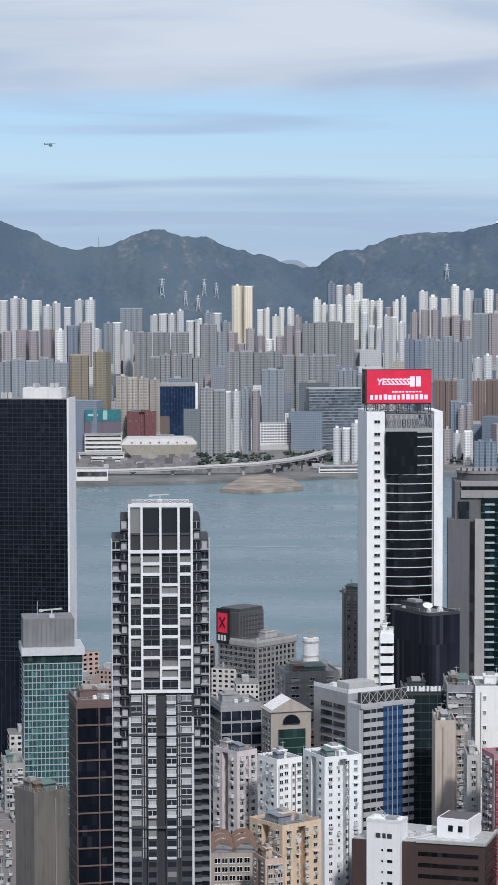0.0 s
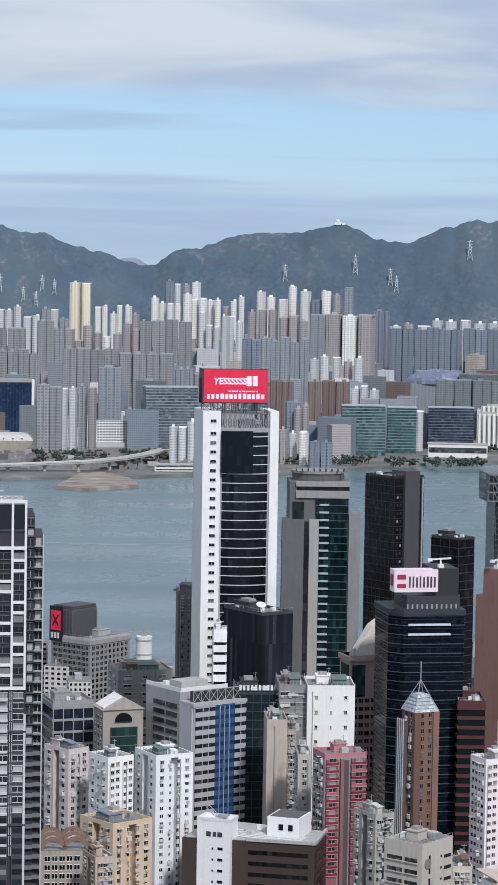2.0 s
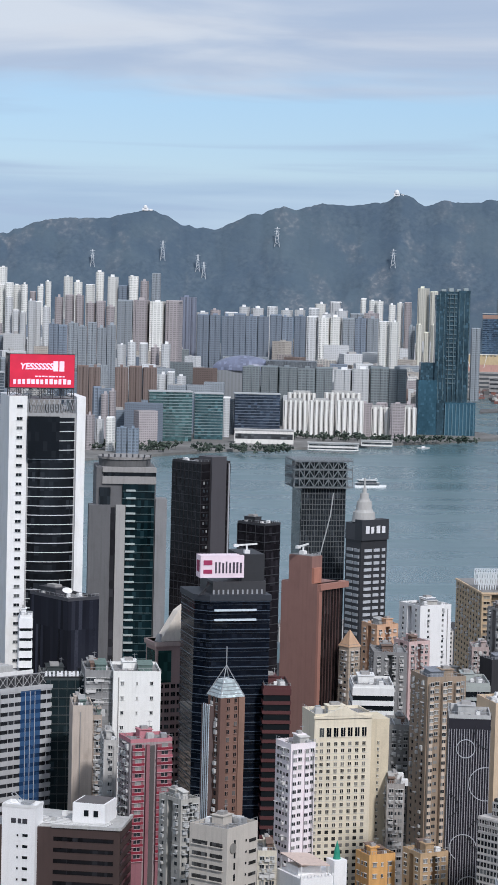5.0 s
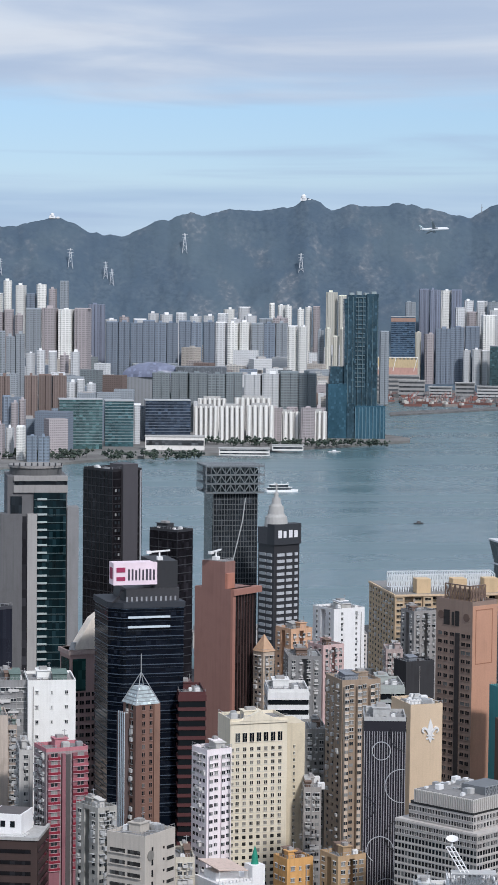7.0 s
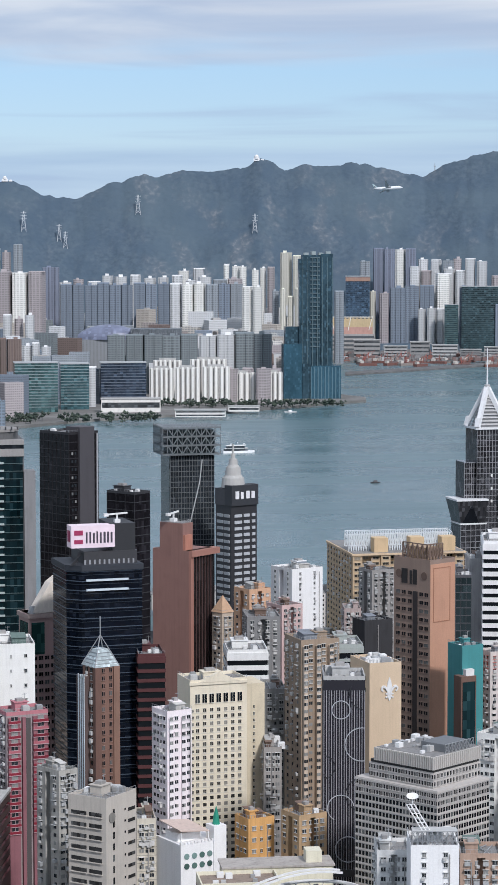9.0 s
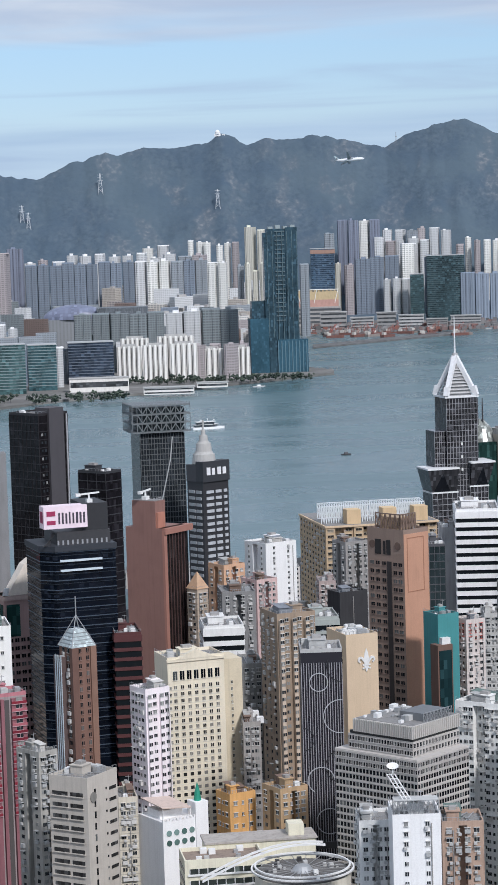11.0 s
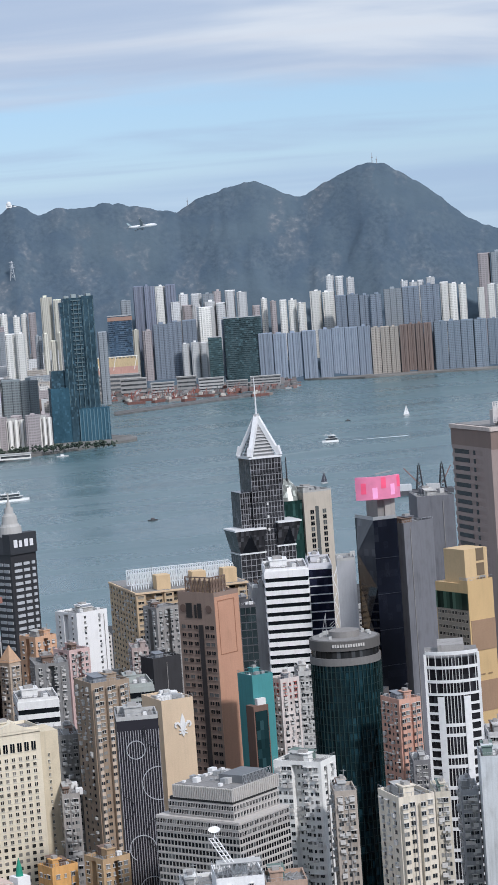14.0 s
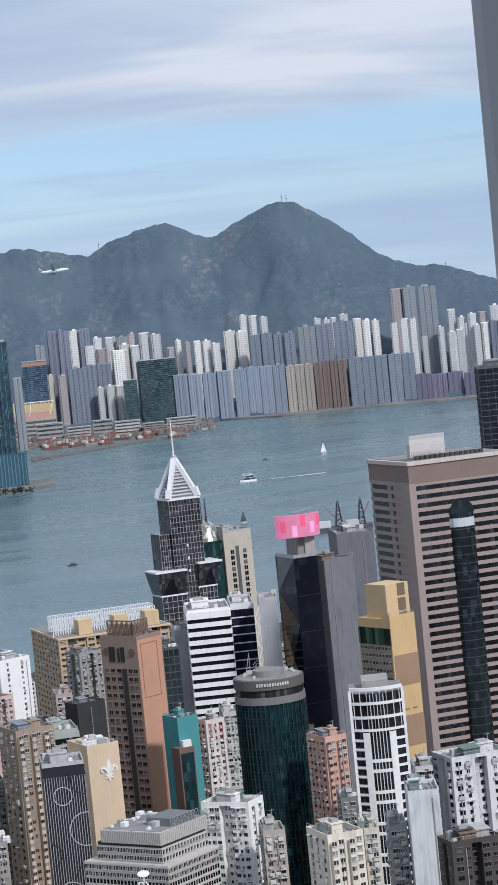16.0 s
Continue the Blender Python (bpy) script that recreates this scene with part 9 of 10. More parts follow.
def tube(pts, t):
    """One square tube bent through the points, in the plane of its own y."""
    vs, fs = [], []
    for x, y, z in pts:
        vs += [(x, y - t / 2, z - t / 2), (x, y + t / 2, z - t / 2), (x, y + t / 2, z + t / 2), (x, y - t / 2, z + t / 2)]
    for k in range(len(pts) - 1):
        fs += [(4 * k + i, 4 * k + (i + 1) % 4, 4 * k + 4 + (i + 1) % 4, 4 * k + 4 + i) for i in range(4)]
    return vs, fs + [(3, 2, 1, 0), tuple(range(len(vs) - 4, len(vs)))]


def school_hall(x, y, top, W, D, rot):
    """Low cream school: window bands in white frames, a brown flat roof behind a parapet, a long rear wing."""
    top -= BASE
    cream = wall((0.66, 0.64, 0.55), stain=0.35)
    root = block("school_building", "low cream school with white window bands", x, y, top, W, D, rot, cream, "school")
    part("roof", box(0.4, 0.4, top, W - 0.4, D - 0.4, top + 0.2), wall((0.30, 0.24, 0.20), stain=0.7), root, "brown stained roof deck")
    for q in (box(0, 0, top, W, 0.4, top + 1.2), box(0, D - 0.4, top, W, D, top + 1.2), box(0, 0.4, top, 0.4, D - 0.4, top + 1.2), box(W - 0.4, 0.4, top, W, D - 0.4, top + 1.2)):
        part("parapet", q, cream, root)
    for k in range(5):
        z = top - 2.6 - 3.1 * k
        part("window_band", box(1.2, -0.12, z, W - 0.8, 0.05, z + 1.4), curtain((0.05, 0.06, 0.055), 0.15, 0.8, (1.3, 9)), root)
        part("sill", box(0.8, -0.5, z - 0.45, W - 0.4, 0, z), WHITE, root)
        for i in range(9):
            part("mullion", box(1.2 + (W - 2.2) * i / 8, -0.25, z, 1.4 + (W - 2.2) * i / 8, 0, z + 1.4), WHITE, root)
        part("window_band", box(-0.12, 1, z, 0.05, D - 1, z + 1.2), curtain((0.05, 0.06, 0.055), 0.15, 0.8, (1.3, 9)), root)
    part("rear_wing", box(W * 0.35, D, 0, W * 1.75, D + 9, top + 1.6), cream, root, "long cream rear wing")
    part("rear_roof", box(W * 0.35 - 0.5, D - 0.4, top + 1.6, W * 1.75 + 0.5, D + 9.5, top + 2.1), wall((0.44, 0.41, 0.38), stain=0.6), root, "grey-brown rear roof")
    part("stair_head", box(W * 1.42, D + 2, top + 2.1, W * 1.62, D + 7, top + 5.2), cream, root)
    r = random.Random(4)
    for i in range(7):
        a, b, q = r.uniform(2, W - 4), r.uniform(2, D - 3), r.uniform(0.7, 1.5)
        part("cooling_unit", box(a, b, top + 0.2, a + q * 1.3, b + q, top + 0.2 + q), r.choice((ACGREY, WHITE, STEEL)), root)


def round_canopy(x, y, top, R):
    """Round hall roof: dark glazed disc under a white tubular rim, spokes and two long arches."""
    root = thing("round_hall", x, y, BASE, 0, "round hall under a white tubular ring roof", "hall")
    h = top - BASE
    part("wall", prism(ring(0, 0, R * 0.94, 40), 0, h - 1.2), wall((0.62, 0.60, 0.54), stain=0.4), root)
    part("roof", prism(ring(0, 0, R * 0.92, 40), h - 1.2, h - 0.8), wall((0.16, 0.155, 0.15), stain=0.6), root, "dark stained roof disc")
    rim = [(R * math.cos(radians(q)), R * math.sin(radians(q)), h) for q in range(0, 361, 9)]
    for k, (f, dz) in enumerate(((1.0, 0.0), (0.93, 0.7))):
        vs, fs = [], []
        for px, py, pz in rim:
            for du, dw in ((-0.22, -0.2), (0.22, -0.2), (0.22, 0.2), (-0.22, 0.2)):
                vs.append((px * (f + du / R), py * (f + du / R), pz + dz + dw))
        n = len(rim)
        fs = [(4 * i + j, 4 * i + (j + 1) % 4, 4 * i + 4 + (j + 1) % 4, 4 * i + 4 + j) for i in range(n - 1) for j in range(4)]
        part("rim", (vs, fs), WHITE, root, "white tubular rim")
    for i in range(20):
        a = radians(18 * i)
        c, q = math.cos(a), math.sin(a)
        part("spoke", bar((R * 0.22 * c, R * 0.22 * q, h - 0.3), (R * 0.98 * c, R * 0.98 * q, h), 0.14), plain((0.30, 0.30, 0.30)), root)
    part("hub", prism(ring(0, 0, R * 0.24, 20), h - 0.8, h + 0.6, ring(0, 0, R * 0.14, 20)), STEEL, root)
    for k in range(2):
        pts = [(-R * 1.9 + R * 2.5 * q / 12, R * (0.55 + 0.22 * k), h - 3.5 + 7.5 * math.sin(math.pi * 0.62 * q / 12)) for q in range(13)]
        part("roof_arch", tube(pts, 0.5), WHITE, root, "white tubular arch")
    r = random.Random(9)
    for i in range(16):
        a, d, q = r.uniform(0, 6.28), R * r.uniform(0.3, 0.8), r.uniform(0.5, 1.2)
        part("roof_box", box(d * math.cos(a), d * math.sin(a), h - 0.8, d * math.cos(a) + q, d * math.sin(a) + q, h - 0.8 + q), r.choice((ACGREY, WHITE, DARKMETAL)), root)


def zigzag_wall(x, y, top, W, D, rot):
    """Blank pale grey party wall with a white zigzag truss up its edge."""
    top -= BASE
    root = block("office_building", "blank pale grey block with a white zigzag truss", x, y, top, W, D, rot, wall((0.42, 0.43, 0.45), 0.7, 0.3), "office building")
    zig = []
    for k in range(14):
        z = top - 3 - 4.2 * k
        a, b = (-1.9, -0.3) if k % 2 else (-0.3, -1.9)
        zig.append(bar((a, -0.3, z), (b, -0.3, z - 4.2), 0.28))
    zig += [bar((-0.2, -0.3, 10), (-0.2, -0.3, top - 2), 0.25), bar((-2.0, -0.3, 10), (-2.0, -0.3, top - 2), 0.2)]
    part("zigzag_truss", join(zig), WHITE, root, "white zigzag truss")
    roof_kit(root, W, D, top, 23, room=0, acs=4)


def wake_line(points, w):
    """A faint old wake on the water."""
    vs = []
    for i, (x, y) in enumerate(points):
        k = w * math.sin(math.pi * (i + 0.3) / len(points))
        vs += [(x, y - k, 0.12), (x, y + k, 0.12)]
    fs = [(2 * i, 2 * i + 2, 2 * i + 3, 2 * i + 1) for i in range(len(points) - 1)]
    tagged(new("wake", mesh("wake", (vs, fs), wall((0.36, 0.42, 0.43), 0.5, 0.6))), "faint pale wake across the harbour", "wake", kind="structure")


def helicopter(x, y, z, rot, L):
    root = thing("helicopter", x, y, z, rot, "small dark helicopter over the harbour", "helicopter")
    m = plain((0.12, 0.13, 0.14))
    part("body", prism(ring(0, 0, L * 0.2, 12, ry=L * 0.09), -L * 0.09, L * 0.09, ring(0, 0, L * 0.15, 12, ry=L * 0.06)), m, root)
    part("tail_boom", bar((-L * 0.1, 0, L * 0.03), (-L * 0.6, 0, L * 0.08), L * 0.06), m, root)
    part("tail_fin", box(-L * 0.64, -0.1, L * 0.02, -L * 0.56, 0.1, L * 0.2), m, root)
    part("rotor", join([bar((-L * 0.5, 0, L * 0.16), (L * 0.5, 0, L * 0.16), 0.25), bar((0, -L * 0.5, L * 0.16), (0, L * 0.5, L * 0.16), 0.25), bar((0, 0, 0), (0, 0, L * 0.17), 0.4)]), m, root)
    part("skid", join([bar((-L * 0.15, L * 0.08, -L * 0.14), (L * 0.18, L * 0.08, -L * 0.14), 0.2), bar((-L * 0.15, -L * 0.08, -L * 0.14), (L * 0.18, -L * 0.08, -L * 0.14), 0.2), bar((0, 0, -L * 0.05), (0, L * 0.08, -L * 0.14), 0.2), bar((0, 0, -L * 0.05), (0, -L * 0.08, -L * 0.14), 0.2)]), m, root)


# far shore, block after block
far_row(-6.22, -3.51, 4120, 171, 11, "white", 11, 1)
far_row(-6.23, -3.58, 3695, 139, 9, "pinkgrey", 10, 2)
far_row(-4.12, -3.06, 3185, 119, 2, "ochre", 4, 3)
far_row(-3.58, -2.67, 3865, 139, 4, "white", 9, 4)
far_row(-3.07, -2.03, 3100, 92, 4, "tan", 6, 5)
far_row(-2.97, -2.45, 4290, 161, 1, "grey", 0, 6)
far_row(-2.63, -1.37, 3780, 132, 3, "stone", 2, 7)
far_row(-2.28, -1.44, 4290, 158, 4, "white", 8, 8)
far_row(-1.44, -0.40, 4035, 151, 5, "grey", 13, 9)
far_row(-1.11, -0.72, 3738, 145, 1, "stone", 0, 10)
far_row(-0.39, 0.19, 4460, 198, 2, "yellow", 2, 11)
far_row(0.19, 1.23, 4205, 157, 6, "bright", 8, 12)
far_row(-0.72, 1.29, 3865, 127, 9, "pinkgrey", 12, 13)
far_row(-0.53, 0.75, 3440, 113, 4, "stone", 2, 14)
far_row(0.77, 2.01, 3398, 108, 4, "stone", 2, 15)
far_row(0.29, 0.84, 3185, 98, 1, "grey", 0, 16)
far_row(-1.12, -0.53, 2930, 85, 2, "stone", 3, 17)
far_row(-0.60, 0.28, 2972, 82, 4, "white", 4, 18)
far_row(1.49, 2.59, 4290, 177, 6, "bright", 10, 19)
far_row(1.82, 2.62, 4375, 202, 4, "bright", 5, 20)
far_row(2.59, 3.70, 4290, 174, 6, "bright", 10, 21)
far_row(1.23, 2.43, 3865, 146, 4, "stone", 3, 22)
far_row(2.59, 3.63, 3950, 148, 6, "white", 11, 23)
far_row(-2.29, -1.05, 3440, 108, 5, "stone", 5, 24)
far_row(2.07, 2.72, 3270, 91, 3, "grey", 6, 25)
far_row(1.94, 2.60, 2802, 49, 3, "white", 3, 26)
far_row(-6.11, -4.17, 3270, 108, 6, "grey", 7, 27)
far_row(3.91, 6.18, 4375, 188, 9, "bright", 10, 28)
far_row(3.72, 5.15, 4035, 152, 6, "pinkgrey", 9, 29)
far_row(5.15, 6.64, 3865, 159, 4, "grey", 2, 30)
far_row(5.16, 6.46, 3440, 106, 5, "white", 4, 31)
far_row(5.13, 6.10, 3100, 88, 3, "brown", 2, 32)
far_row(4.26, 4.80, 3100, 87, 2, "brown", 1, 33)
far_row(4.47, 5.18, 2845, 40, 3, "white", 4, 34)
far_row(3.59, 5.15, 3610, 124, 7, "grey", 8, 35)
far_row(4.65, 5.18, 2972, 64, 3, "pinkgrey", 4, 36)
far_row(5.19, 5.71, 2802, 32, 2, "bluegrey", 2, 37)
far_row(6.60, 6.99, 4120, 162, 1, "purple", 0, 38)
far_row(7.00, 11.19, 4035, 136, 15, "slate", 3, 39)
far_row(7.00, 11.16, 4205, 143, 13, "white", 6, 40)
far_row(9.73, 10.40, 4375, 154, 2, "white", 2, 41)
far_row(10.76, 11.31, 4290, 167, 3, "bright", 5, 42)
far_row(11.41, 11.93, 4290, 159, 3, "bright", 4, 43)
far_row(12.05, 12.63, 4460, 181, 2, "cream", 3, 44)
far_row(11.17, 11.71, 3865, 136, 2, "bright", 1, 45)
far_row(11.88, 12.57, 4035, 124, 4, "cream", 7, 46)
far_row(8.07, 11.87, 3355, 82, 9, "greygreen", 4, 47)
far_row(7.64, 7.90, 3100, 52, 1, "white", 0, 48)
far_row(5.89, 6.78, 3270, 73, 4, "white", 2, 49)
far_row(10.83, 12.16, 3185, 45, 4, "pinkgrey", 1, 50)
far_row(13.32, 13.56, 4120, 122, 1, "cream", 0, 51)
far_row(14.11, 14.59, 4525, 111, 2, "cream", 2, 52)
far_row(13.89, 14.12, 4588, 166, 1, "grey", 0, 53)
far_row(14.20, 15.18, 4600, 189, 4, "purple", 2, 54)
far_row(14.59, 15.60, 4538, 124, 3, "slate", 10, 55)
far_row(15.24, 16.84, 4600, 170, 6, "white", 3, 56)
far_row(15.67, 16.05, 4562, 143, 1, "bright", 0, 57)
far_row(15.22, 15.86, 4512, 80, 3, "white", 4, 58)
far_row(15.04, 16.33, 4600, 153, 5, "white", 4, 59)
far_row(16.92, 18.15, 4600, 144, 6, "bright", 8, 60)
far_row(18.24, 18.83, 4588, 157, 2, "bright", 3, 61)
far_row(18.64, 19.34, 4600, 182, 3, "white", 3, 62)
far_row(16.99, 18.34, 4500, 88, 4, "lavender", 2, 63)
far_row(18.38, 19.59, 4500, 90, 4, "lavender", 2, 64)
far_row(19.59, 20.24, 4500, 86, 3, "tan", 2, 65)
far_row(20.25, 20.99, 4500, 88, 4, "brown", 2, 66)
far_row(21.04, 22.57, 4500, 89, 5, "bluegrey", 1, 67)
far_row(22.55, 24.03, 4500, 47, 4, "mauve", 6, 68)
far_row(18.82, 19.36, 4538, 148, 2, "slate", 2, 69)
far_row(19.37, 19.88, 4538, 146, 2, "slate", 2, 70)
far_row(19.94, 21.20, 4538, 156, 3, "slate", 3, 71)
far_row(21.24, 21.89, 4588, 154, 3, "bright", 4, 72)
far_row(20.35, 21.12, 4600, 166, 4, "white", 4, 73)
far_row(22.09, 22.73, 4588, 153, 3, "bright", 8, 74)
far_row(22.15, 22.73, 4600, 207, 2, "grey", 2, 75)
far_row(22.78, 23.19, 4600, 206, 1, "grey", 0, 76)
far_row(22.77, 24.77, 4588, 122, 10, "white", 10, 77)
far_row(23.40, 25.57, 4600, 151, 9, "white", 8, 78)
far_row(23.93, 25.98, 4500, 55, 7, "slate", 6, 79)
far_row(16.17, 17.01, 4512, 119, 3, "greygreen", 4, 80)


# near shore, building by building
build_blackleft(-72.8, 997.3, 171.5, 13.1, 62.7, 82.2)
build_tealglass(-77.6, 846.5, 91.4, 20.1, 18.0, 8.2)
ribbon("brown granite office block with tall black windows", -53.3, 758.1, 89.7, 13.8, 18.0, 12.0, (0.17, 0.12, 0.105), curtain((0.006, 0.008, 0.014)), storey=5.5, h=0.45, mulls=3)
flats("bare grey concrete tower block", -56.1, 637.5, 86.4, 10.4, 10.2, 35.0, (0.2, 0.185, 0.17), cols=0, side=0, stain=0.6)
flats("old grey apartment block", -67.6, 676.6, 86.3, 5.7, 12.0, 10.7, (0.4, 0.39, 0.37), cols=3, side=2, seed=5)
flats("old brown apartment block", -69.0, 596.0, 87.2, 12.0, 12.0, 11.6, (0.25, 0.23, 0.22), cols=5, side=2, seed=6)
build_near_tower(-29.4, 599.3, 165.6, 15.7, 22.0, 2.8)
build_dbs(3.4, 1150.0, 49.6, 28.1, 24.6, 47.8)
build_tank(23.9, 1119.7, 44.2, 12.7, 16.0, 1.8)
flats("weathered grey low office block", 14.4, 999.9, 59.1, 22.8, 19.7, 11.2, (0.33, 0.32, 0.3), cols=3, side=2, w=3, storey=3.4)
ribbon("grey office block with navy windows", -9.8, 849.9, 72.6, 14.3, 16.0, 14.7, (0.34, 0.34, 0.345), curtain((0.016, 0.02, 0.032)), storey=4.2, h=0.8, mulls=5)
build_arch(7.2, 830.0, 74.1, 14.1, 11.6, 15.5)
build_blueoff(37.2, 819.2, 77.9, 24.1, 27.0, 32.4)
flats("white apartment block with a rose-grey tint", -3.9, 760.0, 73.2, 7.9, 12.3, 38.3, (0.6, 0.56, 0.55), cols=3, side=3, seed=8)
flats("white apartment block with square bays", 8.1, 740.0, 74.7, 9.1, 11.1, 31.4, (0.74, 0.73, 0.71), cols=4, side=3, seed=9, bay=0.8)
flats("pale grey and white apartment block", 22.5, 739.7, 75.4, 12.5, 15.0, 24.3, (0.7, 0.71, 0.71), cols=4, side=3, seed=10)
flats("cream apartment block with ochre panels", 9.0, 679.9, 68.0, 13.9, 15.1, 37.2, (0.62, 0.52, 0.38), cols=4, side=5, seed=11)
flats("small sand-coloured apartment block", 4.0, 640.0, 68.1, 5.4, 10.0, 19.6, (0.55, 0.45, 0.36), cols=3, side=3, seed=12)
build_vtc(43.9, 718.7, 60.8, 6.7, 10.4, 66.5)
build_arches(-10.8, 659.9, 66.1, 12.0, 14.0, 3.9)
glazed("dark glass office block with a white roof sign", 52.2, 830.4, 79.7, 14.0, 20.0, 0.4, (0.012, 0.022, 0.026), nR=6, nL=4, line=(0.06, 0.07, 0.07))
glazed("charcoal office block with a satellite dish", 61.7, 847.8, 104.1, 13.0, 23.6, 30.8, (0.022, 0.024, 0.034), storey=30, nR=0, nL=0, line=(0.07, 0.07, 0.08))
ribbon("narrow white stair tower block", 44.9, 840.8, 99.3, 4.0, 8.0, -0.1, (0.72, 0.72, 0.71), G_DARK, storey=3.4, h=2.4)
flats("plain white office block with few windows", 75.4, 821.6, 83.3, 16.0, 20.0, -1.2, (0.72, 0.72, 0.7), cols=3, side=3, storey=5.0, w=1.0, seed=13, rows=6, ac=0)
flats("grey frame building under repair", 66.2, 825.4, 82.9, 9.4, 20.0, -0.6, (0.3, 0.3, 0.3), cols=3, side=2, w=3, storey=3.6)
flats("beige windowless slab block", 60.2, 797.7, 76.0, 6.6, 16.0, -0.3, (0.52, 0.46, 0.4), cols=0, side=0, seed=14)
flats("beige slab with balconies", 67.0, 799.2, 72.6, 2.9, 15.0, -0.8, (0.42, 0.36, 0.31), cols=2, side=0, seed=15, rows=10)
flats("narrow grey apartment block", 67.8, 767.0, 70.6, 4.2, 16.0, -1.0, (0.5, 0.49, 0.47), cols=1, side=3, seed=16)
dish(BLOCKS["charcoal office block with a satellite dish"], 3.0, 5.0, BLOCKS["charcoal office block with a satellite dish"]["top"] + 2.6, 2.0)
sign_letters(BLOCKS["dark glass office block with a white roof sign"], 12.5)
flats("slim grey-brown office block with a plain front", 36.6, 954.3, 97.5, 8.5, 14.0, 1.0, (0.20, 0.185, 0.175), cols=3, side=0, seed=57, ac=0, w=0.9, rows=3)
build_redtower(41.8, 879.0, 172.8, 27.3, 18.7, 5.3)
build_greentower(82.9, 996.6, 138.0, 24.1, 26.0, -1.8)
glazed("black office tower with a stepped top", 137.3, 1091.4, 131.9, 17.0, 20.2, 32.8, (0.012, 0.011, 0.013), storey=3.6, nR=2, nL=8, line=(0.03, 0.027, 0.03), room=0)
glazed("black glass tower with a light grey flank", 159.9, 1047.9, 109.3, 10.1, 15.9, 39.3, (0.012, 0.011, 0.014), storey=3.6, nR=0, nL=4, line=(0.05, 0.05, 0.055))
dark_slab(BLOCKS["black office tower with a stepped top"])
build_phone(107.2, 853.3, 105.7, 26.2, 20.2, 6.8)
build_pinkgranite(97.5, 894.7, 82.8, 11.5, 10.8, 13.8)
build_pyramid(97.2, 713.7, 94.5, 7.6, 7.6, 22.0)
ribbon("dark red glazed office block", 130.8, 850.0, 73.5, 9.4, 20.0, -3.7, (0.105, 0.035, 0.036), G_DARK, storey=3.4, h=1.2)
build_terra(165.6, 945.6, 97.8, 15.2, 18.0, 42.1)
build_lattice(214.8, 1282.1, 104.1, 23.6, 19.9, 2.5)
build_bank(238.7, 1237.2, 82.0, 16.7, 13.0, 27.1)
build_crimson(73.2, 736.4, 76.7, 13.4, 10.8, 14.3)
flats("stained grey apartment block", 82.7, 685.0, 69.6, 6.5, 10.9, 28.1, (0.42, 0.41, 0.38), cols=4, side=4, seed=18, stain=0.7)
build_cream(90.3, 643.7, 70.7, 14.2, 12.4, 47.0)
flats("small cream apartment block", 104.4, 682.1, 55.6, 5.5, 14.0, -3.7, (0.58, 0.55, 0.48), cols=3, side=2, seed=19)
flats("white apartment block washed with pink", 116.2, 700.4, 82.3, 8.2, 9.0, 20.6, (0.74, 0.69, 0.7), cols=4, side=4, seed=20, bay=0.7)
build_yellow(131.4, 748.6, 82.2, 18.6, 17.3, 7.9)
flats("tan block with a small pyramid roof", 178.3, 943.3, 72.3, 5.7, 6.1, 29.3, (0.5, 0.42, 0.34), cols=2, side=2, seed=21)
flats("small orange-brown office block with plain walls", 200.6, 1000.1, 72.8, 10.8, 11.3, 23.7, (0.60, 0.42, 0.28), cols=4, side=3, seed=22, storey=3.2)
flats("white windowless block with a roof tank", 230.7, 1055.1, 73.1, 16.5, 16.3, 22.7, (0.74, 0.74, 0.73), cols=2, side=3, w=1, seed=23)
flats("pale pink apartment block", 209.6, 977.8, 69.2, 10.3, 11.1, 22.9, (0.6, 0.48, 0.46), cols=4, side=3, seed=24)
ribbon("black and white banded office block", 165.4, 864.3, 71.4, 14.4, 20.0, -6.8, (0.68, 0.68, 0.67), G_DARK, storey=3.6, h=1.8)
flats("dark grey apartment block", 185.9, 931.6, 72.4, 13.0, 18.0, -5.3, (0.26, 0.26, 0.26), cols=4, side=2, seed=25)
flats("tan apartment tower with deep balconies", 173.8, 780.9, 88.2, 13.5, 14.6, 9.5, (0.36, 0.285, 0.215), cols=6, side=3, seed=26, bay=1.6, rows=8, bay_color=(0.58, 0.51, 0.42))
flats("grey apartment block in a gap", 166.3, 803.0, 68.4, 7.1, 18.0, -6.7, (0.3, 0.3, 0.29), cols=3, side=2, seed=27)
build_estate(266.1, 1087.9, 75.0, 53.0, 50.5, 0.3)
build_twin(241.1, 867.1, 101.3, 13.0, 18.5, 30.5)
build_teal(247.0, 845.0, 73.3, 8.8, 9.8, 15.9)
build_circles(158.3, 681.9, 94.4, 11.9, 14.0, -11.1)
build_fleur(178.4, 707.9, 92.9, 10.2, 15.5, 7.9)
build_grid(173.6, 616.0, 76.2, 22.4, 27.9, 36.3)
build_mosque(114.9, 670.2, 51.4, 14.6, 13.9, 20.3)
flats("small yellow-orange school block", 135.4, 676.6, 55.3, 8.5, 7.8, 18.7, (0.62, 0.4, 0.16), cols=3, side=3, seed=28, w=1.2, storey=3.3, ac=0)
flats("small tan hostel block", 147.3, 663.9, 58.7, 9.1, 9.6, 19.5, (0.5, 0.36, 0.22), cols=4, side=4, seed=29, ac=0)
flats("plain white block with a roof crane", 146.1, 540.6, 80.7, 11.1, 14.0, -11.1, (0.74, 0.74, 0.73), cols=2, side=0, seed=30, w=1)
